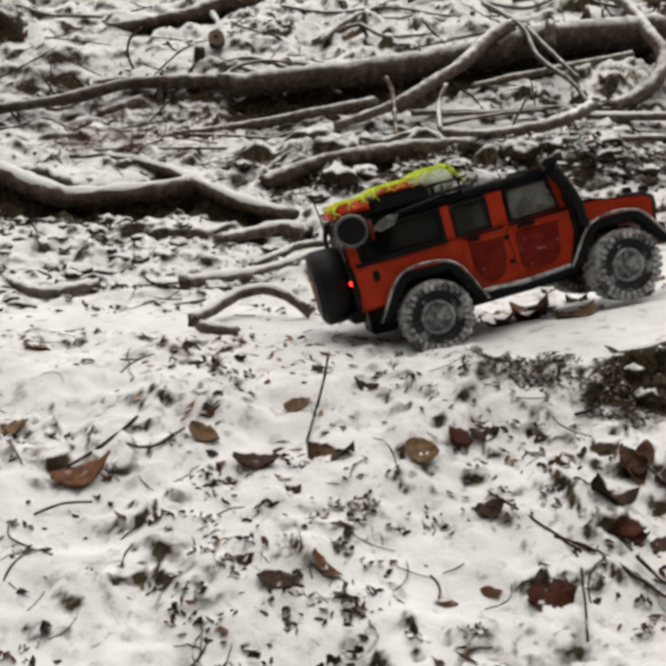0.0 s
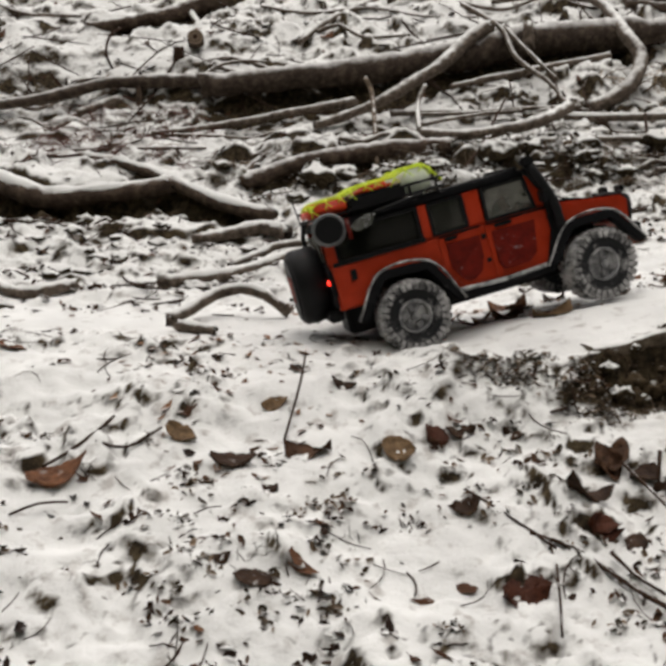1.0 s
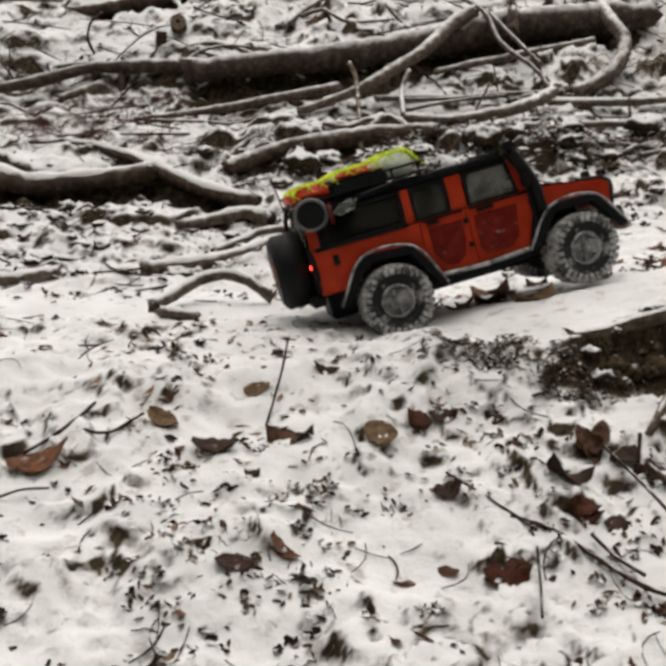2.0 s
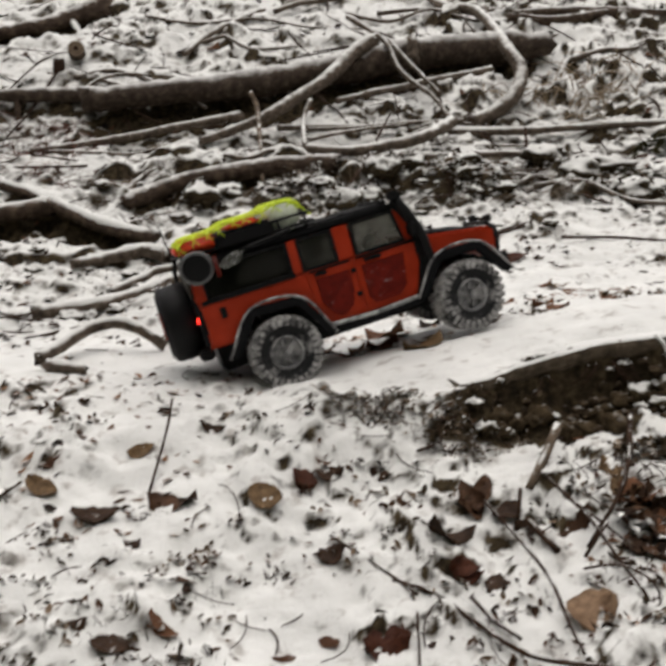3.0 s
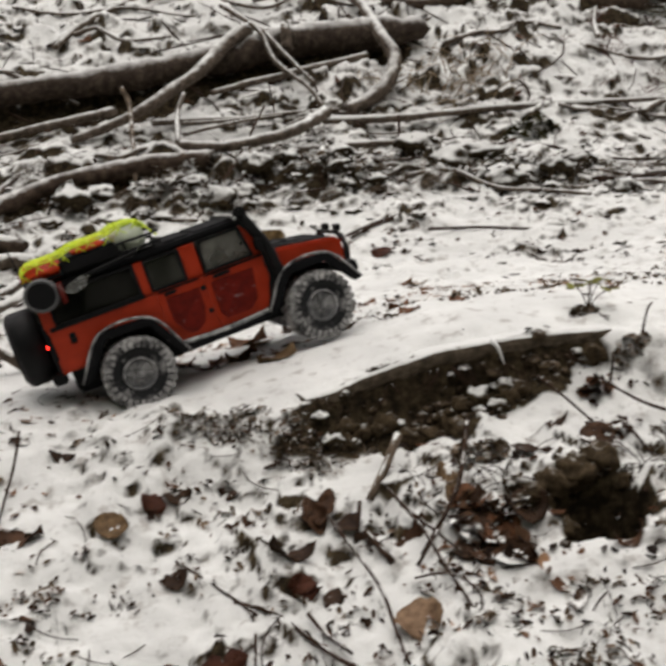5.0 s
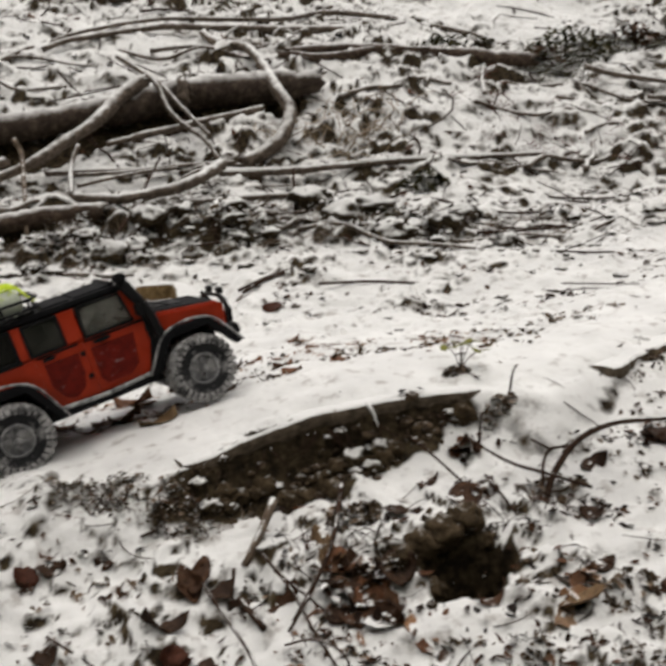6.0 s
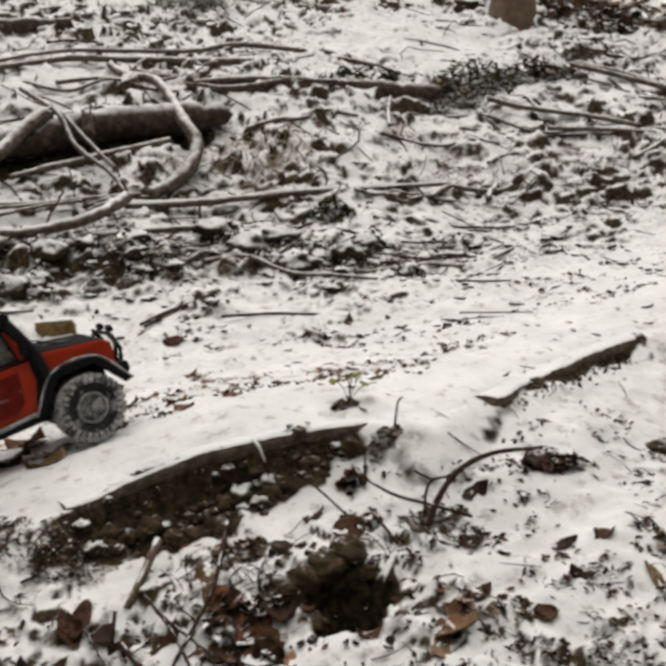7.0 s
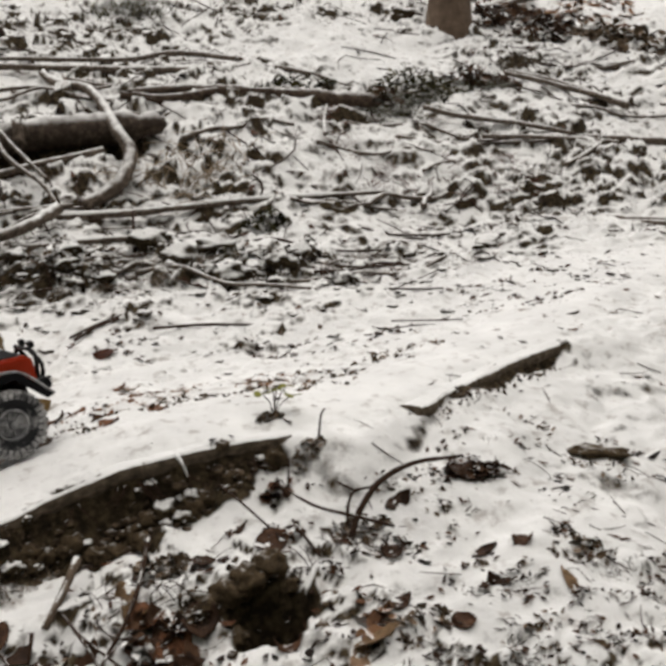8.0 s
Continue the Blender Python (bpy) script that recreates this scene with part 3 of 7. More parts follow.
def build_ground():
    xs = spaced([(-400, -60, 60), (-60, -12, 6), (-12, -4, 0.8), (-4, -1.6, 0.05), (-1.6, -0.8, 0.018), (-0.8, 1.9, 0.0068), (1.9, 3.6, 0.0105), (3.6, 6.5, 0.05), (6.5, 14, 0.8), (14, 60, 6), (60, 400, 60)])
    ys = spaced([(-400, -60, 60), (-60, -12, 6), (-12, -2, 0.8), (-2, 0.3, 0.05), (0.3, 0.7, 0.015), (0.7, 1.7, 0.0058), (1.7, 3.2, 0.0062), (3.2, 5.2, 0.0115), (5.2, 8, 0.05), (8, 16, 0.5), (16, 60, 6), (60, 400, 60)])
    gx, gy = np.meshgrid(xs, ys)
    gz = surface(gx, gy)
    verts = np.stack([gx, gy, gz], -1).reshape(-1, 3)
    w, h = len(xs), len(ys)
    k = (np.arange(h - 1)[:, None] * w + np.arange(w - 1)).ravel()
    faces = np.stack([k, k + 1, k + 1 + w, k + w], 1)
    me = bpy.data.meshes.new("ground")
    me.vertices.add(len(verts)), me.loops.add(faces.size), me.polygons.add(len(faces))
    me.vertices.foreach_set("co", verts.ravel())
    me.loops.foreach_set("vertex_index", faces.ravel())
    me.polygons.foreach_set("loop_start", np.arange(len(faces)) * 4)
    me.polygons.foreach_set("use_smooth", np.ones(len(faces), bool))
    me.update(calc_edges=True)
    bare = me.attributes.new("bare", "FLOAT", "POINT")
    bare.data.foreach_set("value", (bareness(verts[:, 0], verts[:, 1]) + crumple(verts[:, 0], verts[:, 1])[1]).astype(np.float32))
    me.materials.append(ground_mat)
    return tagged(new("ground", me), "forest slope of thin snow over leaf litter", "ground", kind="structure")


build_ground()


def ledge(name, ctrl, depth, drop, material, label, back=0.05):
    """The overhanging rim of a broken bank, snow on its back: a bevelled band along a line."""
    line = curve_points(ctrl, 0.008)
    way = np.gradient(line, axis=0)
    way[:, 2] = 0
    way /= np.linalg.norm(way, axis=1)[:, None]
    out = np.stack([way[:, 1], -way[:, 0], 0 * way[:, 0]], 1)
    s = np.arange(len(line)) * 0.008
    jag = (0.5 * bumps(s, s * 0, 0.035, 81) + 0.5 * bumps(s, s * 0, 0.011, 82))[:, None]
    fade = np.clip(np.minimum(np.arange(len(line)), np.arange(len(line))[::-1]) / 1.5, 0.6, 1)[:, None]
    up = np.array((0, 0, 1.0))
    shape = [(-back, -0.012), (-back * 0.6, -0.001), (-0.012, 0.003), (depth * 0.75, 0.003), (depth, 0.0), (depth * 1.1, -drop * 0.35), (depth * 1.02, -drop * 0.7), (depth * 0.7, -drop), (0.0, -drop * 1.05), (-back * 0.8, -drop * 1.1)]
    rings = [line + out * (a * (fade if a > 0 else 1) + 0.004 * jag) + up * (b * fade + 0.0025 * np.roll(jag, 5 * k) * (0.4 + (b < -0.004))) for k, (a, b) in enumerate(shape)]
    verts = np.stack(rings, 1).reshape(-1, 3)
    n = len(shape)
    faces = [(k * n + j, k * n + (j + 1) % n, (k + 1) * n + (j + 1) % n, (k + 1) * n + j) for k in range(len(line) - 1) for j in range(n)]
    faces += [tuple(range(n)), tuple((len(line) - 1) * n + j for j in range(n))[::-1]]
    ob = mesh_object(name, verts, faces, material, smooth=False)
    return tagged(ob, label, "bank", kind="structure")


def along_edge(xs, lift):
    return [(x, float(edge_line(x)) + 0.004, float(terrain(x, edge_line(x) + 0.03)) + lift) for x in xs]


ledge("bank_rim", along_edge((0.45, 0.50, 0.54, 0.60, 0.66, 0.72, 0.78, 0.84, 0.90, 0.95), 0.0), 0.014, 0.024, crust_mat, "dark frozen rim of a broken bank, snow on top")
ledge("bank_rim", along_edge((1.205, 1.24, 1.30, 1.36, 1.44, 1.52, 1.60, 1.68), 0.002), 0.017, 0.029, crust_mat, "dark frozen rim of a small bank beside the track")
ledge("clay_rim", [(0.385, 2.34, 0.425), (0.43, 2.325, 0.43), (0.49, 2.30, 0.43), (0.503, 2.2, 0.405), (0.515, 2.05, 0.375), (0.54, 1.90, 0.352)], 0.016, 0.045, clay_mat, "yellowish clay rim of a small hollow, snow on top", 0.04)



# ---------------------------------------------------------------- the model car
def arc(cx, cz, r, a0, a1, n=9):
    return [(cx + r * math.cos(radians(a)), cz + r * math.sin(radians(a))) for a in np.linspace(a0, a1, n)]


HUB = 0.0605
BASE = 0.326


def make_wheel(name, parent, x, y, z, flip, spare=False):
    """Tyre with side lugs, rim with spokes, and a hub with nuts; its axle lies along y."""
    axle = new(name)
    axle.parent = parent
    axle.matrix_basis = Matrix.Translation((x, y, z)) @ pose(0, 0, 0, 0, 0, 180 if flip else 0)
    w, r = 0.024, 0.058
    bm = lathe(bmesh.new(), [(0.026, -w * 0.8), (0.045, -w), (0.055, -w * 0.95), (r - 0.002, -w * 0.75), (r - 0.001, 0), (r - 0.002, w * 0.75), (0.055, w * 0.95), (0.045, w), (0.026, w * 0.8)], 44)
    tyre = part("tyre", bm, side_mat, axle, "black off-road tyre caked with snow", True)
    bm = bmesh.new()
    if spare:
        lathe(bm, [(0.045, -w * 1.05), (r + 0.001, -w * 1.05), (r + 0.0065, -w * 0.8), (r + 0.0065, w * 0.8), (r + 0.001, w * 1.02), (0.045, w * 1.02)], 40)
    for k in range(0 if spare else 28):
        for side in (-1, 1):
            one = bmesh.new()
            box(one, -0.0046, 0.0046, side * 0.004 if side > 0 else -w * 1.02, w * 1.02 if side > 0 else side * 0.004, r - 0.015, r + 0.0022, 0.001)
            bmesh.ops.transform(one, verts=one.verts, matrix=Matrix.Rotation(2 * math.pi * (k + 0.25 * side) / 28, 4, "Y"))
            shell = bpy.data.meshes.new("lug")
            one.to_mesh(shell)
            one.free()
            bm.from_mesh(shell)
            bpy.data.meshes.remove(shell)
    part("tyre_cover" if spare else "tread", bm, black_mat if spare else tread_mat, tyre, "black soft cover round the spare tyre" if spare else "tread lugs packed with snow", spare)
    if not spare:
        bm = lathe(bmesh.new(), [(r - 0.006, -w * 0.97), (r - 0.002, -w * 0.9), (r + 0.0008, -w * 0.7), (r + 0.0012, 0), (r + 0.0008, w * 0.7), (r - 0.002, w * 0.9), (r - 0.006, w * 0.97)], 72)
        shake = random.Random(int(1000 * (x + 2 * y) + 99))
        for v in bm.verts:
            v.co *= 1 + shake.uniform(-0.014, 0.014)
        part("snow_crust", bm, crust_snow_mat, tyre, "snow packed between the lugs", True)
    bm = lathe(bmesh.new(), [(0.023, -w * 0.85), (0.028, -w * 0.9), (0.028, w * 0.8), (0.018, w * 0.7), (0.018, -w * 0.45), (0.023, -w * 0.5)], 32)
    rim = part("rim", bm, rim_mat, axle, "grey rim dusted with snow", True)
    bm = disc(bmesh.new(), 0.0225, -w * 0.62, -w * 0.4, edge=0.002)
    for k in range(6):
        one = bmesh.new()
        box(one, 0.009, 0.0225, -w * 0.78, -w * 0.55, -0.0038, 0.0038, 0.001)
        bmesh.ops.transform(one, verts=one.verts, matrix=Matrix.Rotation(k * math.pi / 3, 4, "Y"))
        shell = bpy.data.meshes.new("spoke")
        one.to_mesh(shell)
        one.free()
        bm.from_mesh(shell)
        bpy.data.meshes.remove(shell)
    part("spokes", bm, rim_mat, rim)
    bm = disc(bmesh.new(), 0.0075, -w * 1.0, -w * 0.6, edge=0.0015)
    for k in range(5):
        disc(bm, 0.0018, -w * 0.86, -w * 0.7, 0.0122 * math.cos(k * 1.2566), 0.0122 * math.sin(k * 1.2566), 6)
    part("hub", bm, rim_mat if not spare else side_mat, rim)
    return axle


def make_car():
    car = new("model_car")
    W = 0.096
    bodyz = HUB
    # lower body, with both wheel arches cut out
    lower = [(-0.112, 0.040), *arc(0.0, 0.004, 0.077, 152, 22), (0.086, 0.014), (0.246, 0.014), *arc(BASE, 0.004, 0.076, 155, 30), (0.398, 0.050), (0.402, 0.090), (0.392, 0.100), (0.284, 0.117), (0.276, 0.119), (-0.114, 0.119)]
    part("body", plate(bmesh.new(), [(x, z + bodyz) for x, z in lower], -W, W, 0.004), paint_mat, car, "orange painted body with snow dust")
    part("chassis", box(box(bmesh.new(), -0.10, 0.385, -0.045, 0.045, bodyz - 0.012, bodyz + 0.05, 0.004), -0.02, BASE + 0.02, -0.07, 0.07, bodyz + 0.03, bodyz + 0.10, 0.003), black_mat, car)
    for x in (0.0, BASE):
        bm = rod(bmesh.new(), [(x, -0.10, bodyz), (x, 0.0, bodyz), (x, 0.10, bodyz)], 0.009, 10)
        bmesh.ops.create_uvsphere(bm, u_segments=12, v_segments=8, radius=0.021, matrix=Matrix.Translation((x, 0.015, bodyz)))
        part("axle", bm, black_mat, car, "", True)
    # cabin: roof, pillars, floor of the window line
    z0, z1 = bodyz + 0.119, bodyz + 0.183
    part("roof", box(bmesh.new(), -0.116, 0.244, -W + 0.004, W - 0.004, z1 - 0.006, z1 + 0.006, 0.004), frosted_black_mat, car, "black roof with frost")
    for side in (-1, 1):
        y0, y1 = sorted((side * (W - 0.008), side * (W - 0.001)))
        for name, outline in (
            ("rear_pillar", [(-0.114, z0), (-0.096, z0), (-0.096, z1 - 0.006), (-0.113, z1 - 0.006)]),
            ("middle_pillar", [(0.050, z0), (0.066, z0), (0.066, z1 - 0.006), (0.050, z1 - 0.006)]),
            ("door_pillar", [(0.128, z0), (0.156, z0), (0.156, z1 - 0.006), (0.128, z1 - 0.006)]),
            ("front_pillar", [(0.246, z0), (0.274, z0), (0.250, z1 - 0.006), (0.236, z1 - 0.006)]),
        ):
            part(name, plate(bmesh.new(), outline, y0, y1, 0.0015), paint_mat, car)
        for name, a, b, c, d in (("rear_side_window", -0.096, 0.050, -0.096, 0.050), ("rear_door_window", 0.066, 0.128, 0.066, 0.128), ("front_door_window", 0.158, 0.246, 0.160, 0.236)):
            bm = plate(bmesh.new(), [(a, z0 - 0.002), (b, z0 - 0.002), (d, z1 - 0.006), (c, z1 - 0.006)], side * (W - 0.006), side * (W - 0.0045))
            pane = part(name, bm, dark_glass_mat if name == "rear_side_window" else green_glass_mat if name == "rear_door_window" else glass_mat, car, "dark tinted pane")
            t = 0.0045
            bm = bmesh.new()
            ya, yb = sorted((side * (W - 0.0062), side * (W + 0.0005)))
            for o in ([(a, z0), (b, z0), (b - t, z0 + t), (a + t, z0 + t)], [(a, z0), (a + t, z0 + t), (c + t, z1 - 0.006 - t), (c, z1 - 0.006)],
                      [(c, z1 - 0.006), (c + t, z1 - 0.006 - t), (d - t, z1 - 0.006 - t), (d, z1 - 0.006)], [(b, z0), (d, z1 - 0.006), (d - t, z1 - 0.006 - t), (b - t, z0 + t)]):
                plate(bm, o, ya, yb)
            part("window_frame", bm, black_mat, pane)
        # black quarter panel under the long rear window
        part("quarter_trim", plate(bmesh.new(), [(-0.106, z0 - 0.004), (0.052, z0 - 0.004), (0.052, z0 + 0.003), (-0.106, z0 + 0.003)], *sorted((side * W, side * (W + 0.0025))), 0.0008), black_mat, car)
        # doors with a sunk dark panel, a handle and hinges
        for name, a, b in (("rear_door", 0.070, 0.147), ("front_door", 0.151, 0.262)):
            low = bodyz + 0.020
            cut = [(a + 0.002 if name == "front_door" else a + 0.028, low), (b, low), (b, z0 - 0.001), (a, z0 - 0.001)]
            if name == "rear_door":
                cut.insert(0, (a, bodyz + 0.062))
            door = part(name, plate(bmesh.new(), cut, *sorted((side * (W - 0.001), side * (W + 0.002))), 0.001), paint_mat, car)
            wide = b - a
            panel = [(a + 0.012, z0 - 0.018), (a + 0.012, bodyz + 0.060), (a + 0.026, bodyz + 0.036), (a + 0.036, bodyz + 0.030), (b - 0.030, bodyz + 0.030), (b - 0.016, bodyz + 0.040), (b - 0.008, bodyz + 0.066), (b - 0.008, z0 - 0.018)]
            if name == "front_door":
                panel = [(a + 0.010, z0 - 0.018), (a + 0.010, bodyz + 0.044), (a + 0.018, bodyz + 0.032), (b - 0.050, bodyz + 0.032), (b - 0.034, bodyz + 0.046), (b - 0.026, z0 - 0.018)]
            part("door_panel", plate(bmesh.new(), panel, *sorted((side * (W + 0.0015), side * (W + 0.0045))), 0.0012), panel_mat, door, "dark red ribbed panel")
            part("door_handle", box(bmesh.new(), a + wide * 0.15, a + wide * 0.42, *sorted((side * (W + 0.001), side * (W + 0.007))), z0 - 0.013, z0 - 0.007, 0.0015), black_mat, door)
            part("belt_strip", box(bmesh.new(), a + 0.003, b - 0.003, *sorted((side * (W + 0.001), side * (W + 0.0045))), z0 - 0.005, z0 - 0.0015, 0.0008), frosted_black_mat, door)
            for zz in (z0 - 0.022, bodyz + 0.055):
                part("hinge", box(bmesh.new(), b - 0.005, b + 0.003, *sorted((side * (W + 0.001), side * (W + 0.0055))), zz - 0.004, zz + 0.004, 0.001), black_mat, door)
        # wheel arch flares with a lip of snow
        for cx, a0, a1 in ((0.0, 172, 4), (BASE, 168, 14)):
            outer, inner = arc(cx, bodyz + 0.001, 0.092, a0, a1, 4), arc(cx, bodyz + 0.001, 0.076, a0, a1, 4)
            flare = part("arch_flare", plate(bmesh.new(), outer + inner[::-1], *sorted((side * (W - 0.004), side * (W + 0.018))), 0.002), frosted_black_mat, car, "black wheel arch flare edged with snow")
            lip = [(x, side * (W + 0.016), z) for x, z in arc(cx, bodyz + 0.001, 0.0905, a0, a1, 4)]
            part("snow_lip", rod(bmesh.new(), lip, 0.0022, 6), frost_mat, flare, "", True)
        # sill bar, caked in snow
        sill = part("sill_bar", rod(bmesh.new(), [(0.078, side * 0.098, bodyz + 0.012), (0.165, side * 0.104, bodyz + 0.009), (0.250, side * 0.098, bodyz + 0.012)], 0.0075, 10), frosted_black_mat, car, "", True)
        part("snow_lip", rod(bmesh.new(), [(0.084, side * 0.102, bodyz + 0.019), (0.165, side * 0.107, bodyz + 0.016), (0.246, side * 0.101, bodyz + 0.019)], 0.0042, 8), frost_mat, sill, "", True)
        # black side of the wing behind the front wheel, cage bar up to the roof
        part("wing_trim", plate(bmesh.new(), [(0.240, bodyz + 0.017), (0.266, bodyz + 0.017), (0.288, bodyz + 0.075), (0.282, z0 + 0.006), (0.258, z0 + 0.006), (0.259, bodyz + 0.075)], *sorted((side * W, side * (W + 0.0065))), 0.001), black_mat, car)
        part("cage_bar", rod(bmesh.new(), [(0.238, side * 0.094, z1 + 0.008), (0.252, side * 0.098, z1 - 0.02), (0.270, side * 0.099, z0 + 0.004), (0.276, side * 0.098, bodyz + 0.09)], 0.0052), black_mat, car, "", True)
        part("tail_light", disc(bmesh.new(), 0.0055, *sorted((side * 0.084 - 0.003, side * 0.084 + 0.003)), -0.1155, bodyz + 0.092, 14), lamp_mat, car, "red tail light, lit")
        part("tail_lamp_block", box(bmesh.new(), -0.1155, -0.108, *sorted((side * 0.070, side * 0.093)), bodyz + 0.066, bodyz + 0.112, 0.001), black_mat, car)
        part("headlight", disc(bmesh.new(), 0.013, -0.001, 0.001, 0, 0, 20), lens_mat, car).matrix_basis = Matrix.Translation((0.404, side * 0.066, bodyz + 0.073)) @ pose(0, 0, 0, 0, 0, 90)
        part("badge", box(bmesh.new(), -0.082, -0.072, *sorted((side * W, side * (W + 0.003))), bodyz + 0.086, bodyz + 0.104, 0.001), black_mat, car)
        part("mirror", box(bmesh.new(), 0.250, 0.262, *sorted((side * 0.100, side * 0.122)), z0 + 0.006, z0 + 0.030, 0.003), black_mat, car)
    part("rear_window", box(bmesh.new(), -0.1165, -0.1145, -0.075, 0.075, z0 + 0.008, z1 - 0.012), glass_mat, car)
    part("rear_panel", box(bmesh.new(), -0.118, -0.112, -W + 0.002, W - 0.002, bodyz + 0.045, z0 + 0.004, 0.001), black_mat, car, "black rear door panel")
    for y in (-0.088, 0.088):
        part("windscreen_post", rod(bmesh.new(), [(0.278, y, z0), (0.263, y, z0 + 0.033), (0.247, y, z1)], 0.004), black_mat, car)
    bm = bmesh.new()
    quad = [bm.verts.new(v) for v in ((0.277, -0.086, z0), (0.277, 0.086, z0), (0.248, 0.086, z1), (0.248, -0.086, z1))]
    bm.faces.new(quad)
    bmesh.ops.solidify(bm, geom=bm.faces[:], thickness=0.0015)
    part("windscreen", bm, glass_mat, car)
    # solid block added inside so that the rear panes read nearly black
    part("dark_filler", box(bmesh.new(), -0.108, 0.040, -0.078, 0.078, z0 - 0.02, z1 - 0.008, 0.004), black_mat, car, "dark block added behind the rear windows to darken them")
    for y in (-0.045, 0.045):
        part("seat", box(box(bmesh.new(), 0.160, 0.200, y - 0.024, y + 0.024, z0 - 0.03, z0 + 0.006, 0.005), 0.158, 0.170, y - 0.022, y + 0.022, z0, z0 + 0.046, 0.004), black_mat, car)
    # bonnet with a black panel, snow flecks and wipers
    bonnet = part("bonnet", plate(bmesh.new(), [(0.282, bodyz + 0.115), (0.390, bodyz + 0.098), (0.391, bodyz + 0.1015), (0.282, bodyz + 0.121)], -0.084, 0.084, 0.0015), frosted_black_mat, car, "black bonnet panel dusted with snow")
    part("bonnet_vent", plate(bmesh.new(), [(0.300, bodyz + 0.113), (0.350, bodyz + 0.105), (0.350, bodyz + 0.1105), (0.300, bodyz + 0.1195)], -0.03, 0.03, 0.001), black_mat, bonnet)
    for cable in ([(0.286, -0.062, z0 + 0.004), (0.300, -0.045, z0 + 0.008), (0.330, -0.020, z0 - 0.006)], [(0.286, 0.030, z0 + 0.004), (0.296, 0.048, z0 + 0.008), (0.320, 0.066, z0 - 0.004)]):
        part("cable", rod(bmesh.new(), cable, 0.0016), black_mat, bonnet)
    snorkel = part("snorkel", rod(bmesh.new(), [(0.276, -0.104, bodyz + 0.078), (0.272, -0.106, z0 + 0.004), (0.255, -0.105, z1 - 0.012), (0.245, -0.104, z1 + 0.010)], 0.0088, 10), black_mat, car, "black air intake pipe beside the windscreen", True)
    part("intake_head", box(bmesh.new(), 0.232, 0.254, -0.114, -0.096, z1 + 0.008, z1 + 0.026, 0.004), black_mat, snorkel)
    # bumpers, bull bar, rear hitch
    bumper = part("front_bumper", box(bmesh.new(), 0.398, 0.420, -0.088, 0.088, bodyz + 0.024, bodyz + 0.046, 0.003), black_mat, car)
    bm = bmesh.new()
    for y in (-0.05, 0.05):
        rod(bm, [(0.414, y, bodyz + 0.036), (0.424, y, bodyz + 0.066), (0.410, y, bodyz + 0.104)], 0.004)
    rod(bm, [(0.402, -0.082, bodyz + 0.050), (0.414, -0.072, bodyz + 0.091), (0.413, 0.0, bodyz + 0.100), (0.414, 0.072, bodyz + 0.091), (0.402, 0.082, bodyz + 0.050)], 0.004)
    part("bull_bar", bm, black_mat, bumper, "", True)
    for y in (-0.032, 0.032):
        part("fog_lamp", box(bmesh.new(), 0.416, 0.426, y - 0.011, y + 0.011, bodyz + 0.100, bodyz + 0.113, 0.002), black_mat, bumper)
    part("grille", box(bmesh.new(), 0.399, 0.405, -0.048, 0.048, bodyz + 0.056, bodyz + 0.090, 0.001), black_mat, car)
    part("rear_bumper", box(bmesh.new(), -0.132, -0.108, -0.082, 0.082, bodyz + 0.022, bodyz + 0.042, 0.003), black_mat, car, "black rear bumper with frost")
    part("tow_hook", rod(bmesh.new(), [(-0.130, 0.02, bodyz + 0.028), (-0.144, 0.02, bodyz + 0.018), (-0.146, 0.02, bodyz + 0.030)], 0.003), steel_mat, car)
    # wheels
    for x, y, turn in ((0.0, -0.098, 0), (0.0, 0.098, 0), (BASE, -0.098, 6), (BASE, 0.098, 6)):
        wheel = make_wheel("wheel", car, x, y, HUB, y > 0)
        wheel.matrix_basis = wheel.matrix_basis @ pose(0, 0, 0, 0, 17 * (1 + 3 * x), 0) if not turn else Matrix.Translation((x, y, HUB)) @ pose(0, 0, 0, 0, 0, turn + (180 if y > 0 else 0)) @ pose(0, 0, 0, 0, 31, 0)
    # spare wheel with its cover and a plain emblem
    spare = make_wheel("spare_wheel", car, -0.146, -0.008, bodyz + 0.118, False, True)
    spare.matrix_basis = Matrix.Translation((-0.144, -0.006, bodyz + 0.096)) @ pose(0, 0, 0, 0, 0, -90)
    part("wheel_cover", disc(bmesh.new(), 0.056, -0.0285, -0.0235, 0, 0, 36, 0.002), black_mat, spare, "black cover on the spare wheel")
    emblem = [(-0.024, 0.010), (-0.016, 0.022), (-0.012, 0.012), (0.0, 0.016), (0.012, 0.012), (0.016, 0.022), (0.024, 0.010), (0.014, 0.004), (0.016, -0.004), (0.006, -0.012), (0.004, -0.024), (-0.004, -0.024), (-0.006, -0.012), (-0.016, -0.004), (-0.014, 0.004)]
    part("emblem", plate(bmesh.new(), emblem, -0.0305, -0.0285), emblem_mat, spare, "red emblem on the wheel cover")
    bm = bmesh.new()
    for y in (0.052, 0.084):
        rod(bm, [(-0.122, y, bodyz + 0.050), (-0.124, y, z1 - 0.01), (-0.110, y, z1 + 0.018)], 0.0028)
    for k in range(6):
        z = bodyz + 0.062 + 0.022 * k
        rod(bm, [(-0.123, 0.052, z), (-0.123, 0.068, z), (-0.123, 0.084, z)], 0.0022)
    part("ladder", bm, black_mat, car, "", True)
    # roof rack and its load
    rz = z1 + 0.017
    rack = part("roof_rack", box(bmesh.new(), -0.108, 0.100, -0.078, 0.078, z1 + 0.006, z1 + 0.011, 0.001), black_mat, car, "black roof rack")
